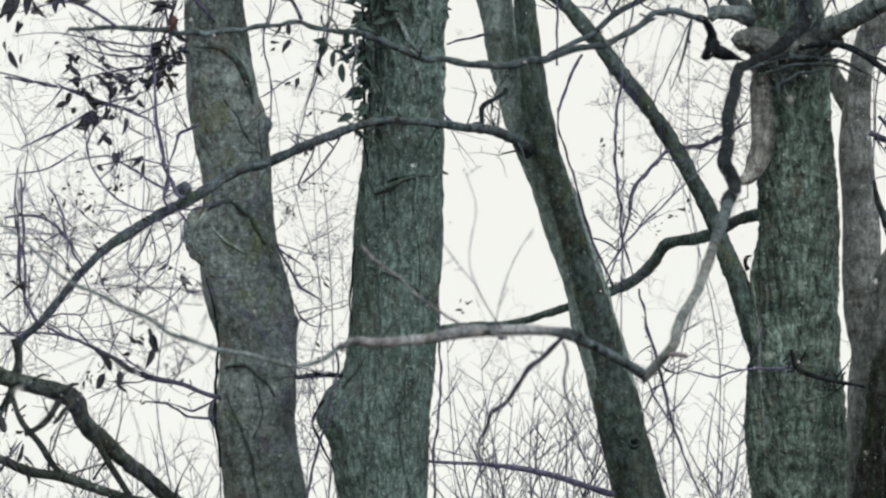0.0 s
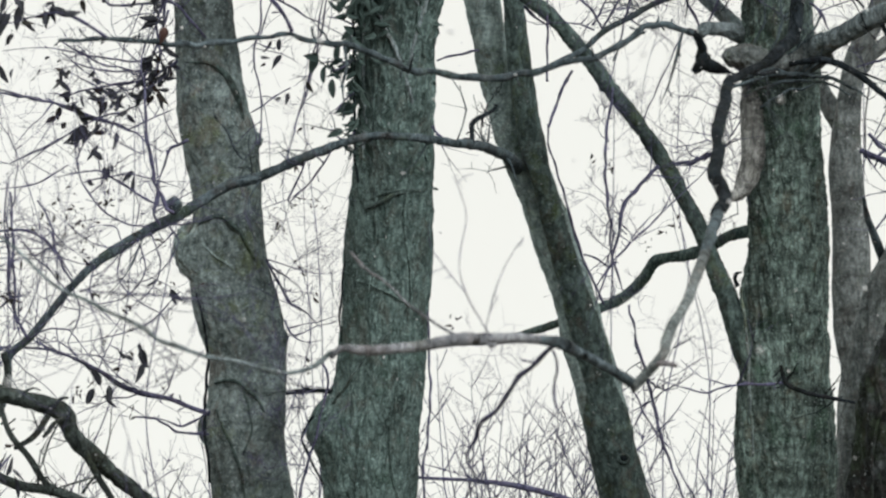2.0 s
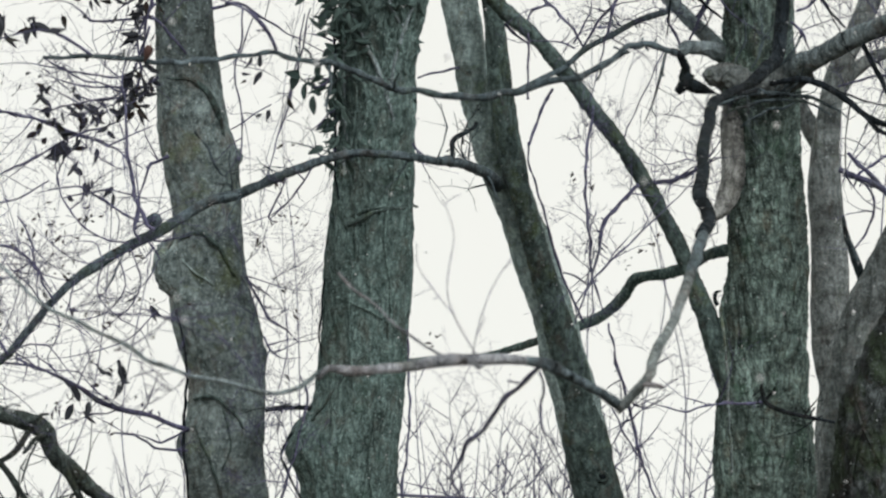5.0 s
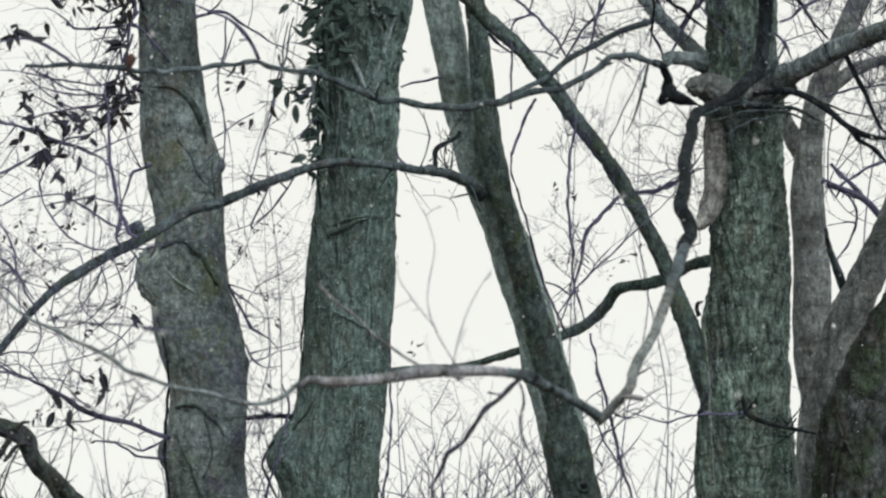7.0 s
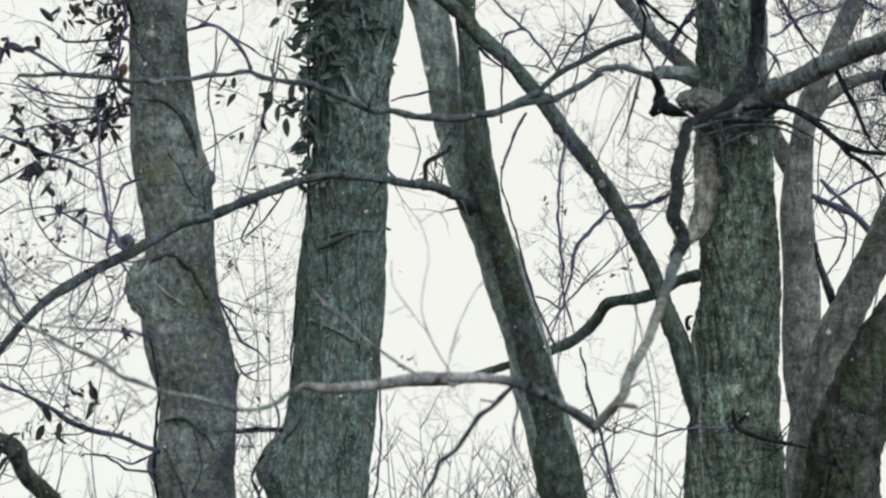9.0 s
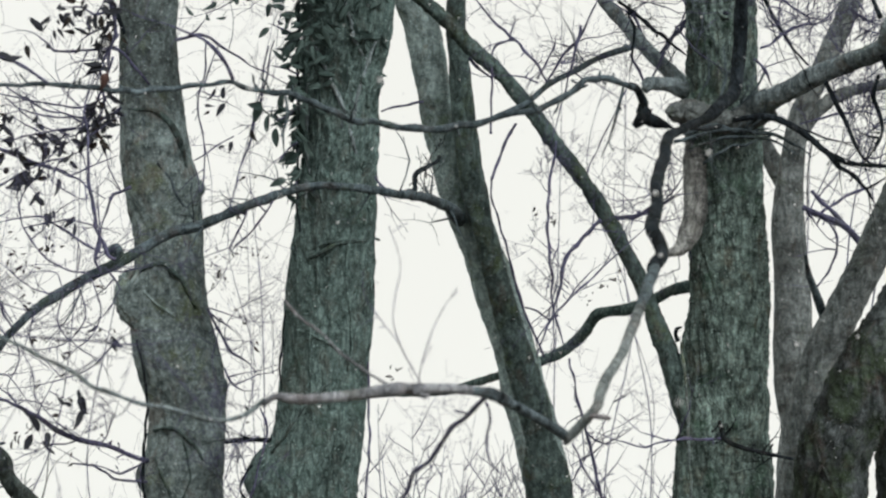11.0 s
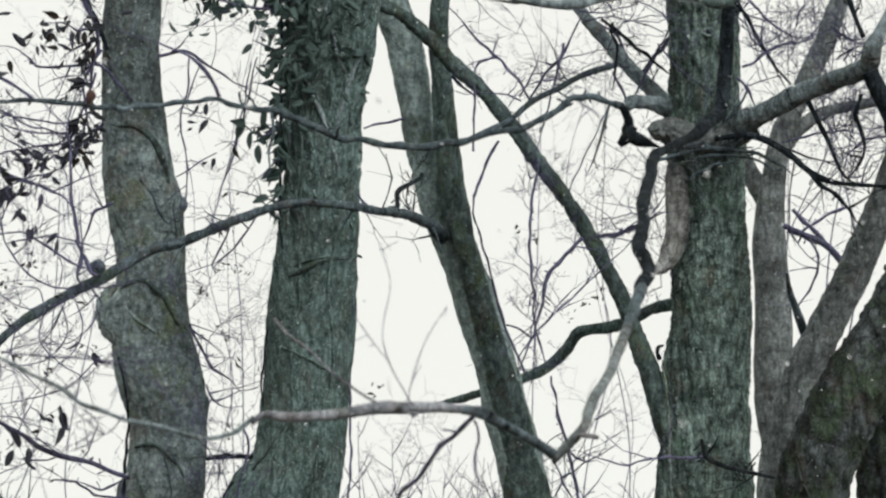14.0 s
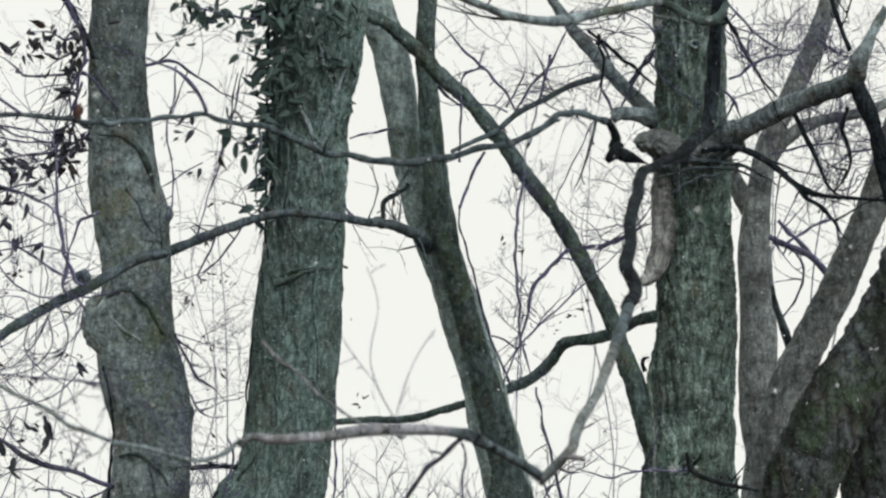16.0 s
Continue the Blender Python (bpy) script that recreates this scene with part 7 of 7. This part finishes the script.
for x, z, lean, size in [(-2.14, 7.04, 0.2, 1.5), (-2.13, 7.02, 0.5, 1.5), (-2.17, 7.04, -0.2, 1.3), (-2.00, 7.02, 0.9, 0.8), (-2.04, 7.00, -0.2, 1.0), (-1.80, 6.40, 1.2, 1.4), (-1.80, 6.39, 0.9, 1.3), (-1.81, 6.34, 0.6, 0.9), (-1.73, 6.54, 1.2, 0.8), (-1.71, 6.52, -0.9, 0.9), (-1.70, 6.43, -1.4, 0.8), (-1.52, 6.60, 0.5, 1.1), (-1.97, 6.72, -0.6, 0.8), (-1.95, 6.68, 0.1, 0.8), (-1.95, 6.65, 1.0, 0.9), (-2.03, 6.73, -1.2, 0.7), (-1.87, 6.51, 1.1, 0.9), (-1.74, 6.40, 0.2, 0.8), (-1.47, 6.63, -0.2, 0.8), (-0.93, 6.83, 0.1, 0.8), (-0.97, 6.82, 0.6, 0.9), (-1.53, 6.96, 0.3, 0.9), (-1.49, 6.99, 0.0, 0.8)]:
    leaves(leafy_vine, LEAVES[:3], SPRAY_RNG, [(x, 16.10, z)], 1, 0.002, 0.95, (size, size), lean)
leaves(leaning_tree, SMALL, SPRAY_RNG, [(-2.13, 15.82, 5.51), (-2.12, 15.82, 5.49), (-2.14, 15.82, 5.51), (-2.11, 15.82, 5.49)], 3, 0.008, 0.4, (1.0, 1.6))
leaves(leaning_tree, SMALL, SPRAY_RNG, [(-2.15, 15.88, 5.52), (-2.12, 15.88, 5.51), (-2.18, 15.87, 5.54), (-2.08, 15.88, 5.49), (-2.11, 15.83, 5.70), (-2.09, 15.83, 5.68), (-1.94, 15.77, 5.91), (-1.93, 15.77, 5.92), (-1.96, 15.78, 5.86), (-1.98, 15.79, 5.86), (-2.05, 15.79, 5.84), (-2.15, 15.79, 5.84), (-1.85, 15.78, 5.89), (-1.83, 15.79, 5.85), (-1.71, 15.76, 5.94), (-1.67, 15.77, 5.93), (-1.79, 15.82, 5.73), (-1.80, 15.83, 5.70), (-1.77, 15.83, 5.69), (-1.55, 15.80, 5.80), (-1.51, 15.81, 5.76), (-1.58, 15.81, 5.78), (-1.61, 15.86, 5.58), (-1.60, 15.87, 5.55), (-1.79, 15.87, 5.54), (-1.77, 15.87, 5.56), (-1.63, 15.89, 5.48), (-1.59, 15.88, 5.49)], 2, 0.014, 0.2, (0.9, 1.6))
leaves(hanging_vine, LEAVES, SPRAY_RNG, [(-1.36, 9.94, 4.88), (-1.33, 9.94, 4.87), (-1.36, 9.95, 4.84), (-1.21, 9.94, 4.89), (-1.38, 9.94, 4.88)], 1, 0.006, 0.3, (0.7, 0.9), 0.8)
limb(bowed_stem, [(-1.640, 13.604, 4.533, 0.0091), (-1.618, 13.599, 4.554, 0.0073), (-1.592, 13.598, 4.558, 0.0037)], BARK_BOW, "spur")
limb(bowed_stem, [(-1.767, 13.594, 4.573, 0.0071), (-1.734, 13.589, 4.589, 0.0045), (-1.701, 13.592, 4.580, 0.0027)], BARK_BOW, "spur")


crown(crooked_tree, -1.32, 16.52, 8.20, 0.02, 0.137, 70)
crown(ivy_tree, -0.34, 16.04, 8.20, 0.04, 0.213, 71)
crown(leaning_tree, -0.12, 17.08, 8.20, -0.29, 0.088, 72)
crown(ridged_tree, 1.44, 16.51, 8.20, -0.02, 0.164, 73)
crown(pale_tree, 2.48, 19.36, 8.57, 0.33, 0.055, 74)


# ---- thin saplings and brush behind ----

def sapling(x, y, top, lean, r, seed, from_z, twigs, label="thin bare sapling with fine branching twigs", reach=1.3, levels=2, fine=0.0022):
    """A slim bare stem with twigs from from_z upwards."""
    rng = random.Random(seed)
    t = thing("sapling", (x, y, 0), label, "sapling", "background saplings")
    pts, px = [], x
    n = 9
    for i in range(n + 1):
        k = i / n
        pts.append((x + lean * top * k * k + rng.gauss(0, 0.12), y + rng.gauss(0, 0.05), -0.1 + (top + 0.1) * k, r * (1 - 0.85 * k)))
    v, f = tube(pts, 7, 0.12)
    part("stem", mesh_of("stem", v, f, BARK_TWIG), t)
    v, f = [], []
    line = glide(pts, 0.1)
    line = [q for q in line if q.z > from_z]
    for _ in range(twigs):
        q = rng.choice(line)
        side = rng.choice((-1, 1))
        grow(v, f, rng, q.to_3d(), (side * rng.uniform(0.2, 0.8), rng.gauss(0, 0.4), rng.uniform(0.3, 1.2)), reach * rng.uniform(0.5, 1.1), max(fine, q.w * 0.5), levels, 1.15, (2, 5), 0.3)
    part("twig_spray", mesh_of("twig_spray", v, f, BARK_TWIG), t, kind="stuff")


sapling(-3.40, 28.98, 12.05, 0.05, 0.012, 20, 7.92, 5, reach=1.6, levels=2)
sapling(-4.36, 31.88, 12.84, -0.05, 0.013, 21, 8.35, 5, reach=1.7, levels=2)
sapling(-3.41, 34.77, 13.59, 0.05, 0.014, 22, 8.69, 5, reach=1.7, levels=2)
sapling(-1.48, 28.98, 11.82, 0.02, 0.012, 23, 7.74, 7, reach=1.2, levels=2)
sapling(-2.00, 34.77, 12.77, 0.03, 0.014, 24, 8.42, 6, reach=1.3, levels=2)
sapling(-1.25, 27.05, 9.44, -0.02, 0.011, 25, 7.11, 4, reach=1.0, levels=2)
sapling(-0.07, 32.84, 9.12, 0.05, 0.011, 26, 8.30, 3, reach=0.9, levels=2)
sapling(0.51, 36.71, 10.06, -0.04, 0.012, 27, 9.08, 3, reach=0.9, levels=2)
sapling(1.38, 30.91, 12.31, 0.02, 0.013, 28, 8.63, 5, reach=1.3, levels=2)
sapling(2.23, 34.77, 14.14, -0.02, 0.014, 29, 10.05, 6, reach=1.5, levels=2)
sapling(1.63, 28.98, 10.69, 0.02, 0.009, 30, 8.19, 4, reach=1.0, levels=2)
sapling(2.42, 20.28, 9.23, 0.02, 0.012, 31, 7.39, 8, reach=1.1, levels=2)
sapling(3.03, 26.08, 11.41, 0.02, 0.017, 32, 8.67, 8, reach=1.4, levels=2)
sapling(4.09, 30.91, 13.23, -0.03, 0.020, 33, 9.84, 8, reach=1.5, levels=2)
sapling(3.59, 34.77, 14.68, 0.02, 0.017, 34, 11.96, 6, reach=1.5, levels=2)
sapling(1.35, 38.64, 15.83, 0.01, 0.016, 35, 12.81, 4, reach=1.6, levels=2)
sapling(-2.91, 38.64, 15.83, 0.01, 0.016, 36, 12.20, 5, reach=1.6, levels=2)
sapling(-3.36, 23.18, 8.51, 0.02, 0.013, 37, 6.33, 6, reach=1.1, levels=2)
def bush(x, y, top, lean, seed):
    """A bare shrub: a stem that forks into rising rods, each with side twigs that leave it turn by turn."""
    rng = random.Random(seed)
    t = thing("bush", (x, y, 0), "bare grey woodland shrub with rising forked rods", "bush", "background shrubs")
    fork = top - 1.25
    pts = [(x - lean * 2, y, -0.1, 0.020), (x - lean, y, fork * 0.5, 0.016), (x, y, fork, 0.012)]
    v, f = tube(pts, 8, 0.2)
    part("stem", mesh_of("stem", v, f, BARK_TWIG), t)
    for i in range(rng.randint(4, 5)):
        v, f = [], []
        p, d = Vector((x, y, fork + rng.uniform(-0.2, 0.1))), Vector((rng.uniform(-0.75, 0.75) + lean * 3, rng.gauss(0, 0.2), 1.0)).normalized()
        long = rng.uniform(1.0, 1.55)
        n, rod = 14, []
        for k in range(n + 1):
            rod.append((*p, 0.0070 * (1 - 0.75 * k / n)))
            d = (d + Vector((rng.gauss(0, 0.09), rng.gauss(0, 0.04), 0.035 + rng.gauss(0, 0.06)))).normalized()
            p = p + d * long / n
        tube(rod, 5, 0.5, verts=v, faces=f)
        for k in range(3, n):
            if rng.random() < 0.7:
                q, b = Vector(rod[k][:3]), Vector(rod[k][:3]) - Vector(rod[k - 1][:3])
                side = b.normalized() + Vector(((1 if k % 2 else -1) * rng.uniform(0.5, 1.1), rng.gauss(0, 0.3), rng.uniform(-0.1, 0.3)))
                grow(v, f, rng, q, side, rng.uniform(0.18, 0.5) * (1.25 - 0.6 * k / n), max(0.0032, rod[k][3] * 0.65), 1, 0.55, (1, 3), 0.3)
        part("rod", mesh_of("rod", v, f, BARK_TWIG), t)


bush(-3.28, 24.15, 6.29, 0.033, 38)
bush(-2.99, 24.15, 6.53, -0.033, 39)
bush(-2.27, 20.28, 5.56, 0.003, 40)
bush(-2.18, 22.22, 5.90, 0.005, 41)
bush(-2.11, 24.15, 6.54, 0.006, 42)
bush(-0.94, 18.35, 5.54, -0.03, 43)
bush(-0.24, 20.28, 5.96, 0.022, 44)
bush(-0.04, 22.22, 6.53, -0.018, 45)
bush(0.11, 22.22, 6.47, 0.008, 46)
bush(0.29, 18.35, 5.71, 0.03, 47)
bush(0.47, 21.25, 6.15, -0.018, 48)
bush(0.69, 24.15, 6.90, -0.042, 49)
bush(0.98, 21.25, 5.97, -0.03, 50)
bush(1.24, 21.25, 5.97, 0.004, 51)
bush(1.64, 24.15, 6.67, -0.02, 52)
bush(1.32, 18.35, 5.41, -0.004, 53)


# ---- falling snow ----
def snowfall(count):
    rng = random.Random(77)
    v, f = [], []
    for _ in range(count):
        d = rng.uniform(6.0, 15.8) if rng.random() < 0.88 else rng.uniform(3.0, 6.0)
        c = Vector((rng.uniform(-0.16, 0.16) * d, d * 0.966, 1.6 + d * rng.uniform(0.185, 0.36)))
        r = rng.uniform(0.0016, 0.0042)
        s = len(v)
        for k in range(6):
            a = k * math.pi / 3 + rng.uniform(-0.3, 0.3)
            v.append(c + Vector((math.cos(a) * r * rng.uniform(0.6, 1.2), rng.uniform(-0.3, 0.3) * r, math.sin(a) * r * rng.uniform(0.6, 1.3))))
        v += [c + Vector((0, -0.5 * r, 0)), c + Vector((0, 0.5 * r, 0))]
        for k in range(6):
            f += [(s + 6, s + k, s + (k + 1) % 6), (s + 7, s + (k + 1) % 6, s + k)]
    m = bpy.data.materials.new("snow")
    m.use_nodes = True
    b = m.node_tree.nodes["Principled BSDF"]
    b.inputs["Base Color"].default_value, b.inputs["Roughness"].default_value = (0.8, 0.82, 0.84, 1), 0.7
    tagged(new("snowflakes", mesh_of("snowflakes", v, f, m)), "small white snowflakes falling through the air", "snow", kind="stuff")


snowfall(260)
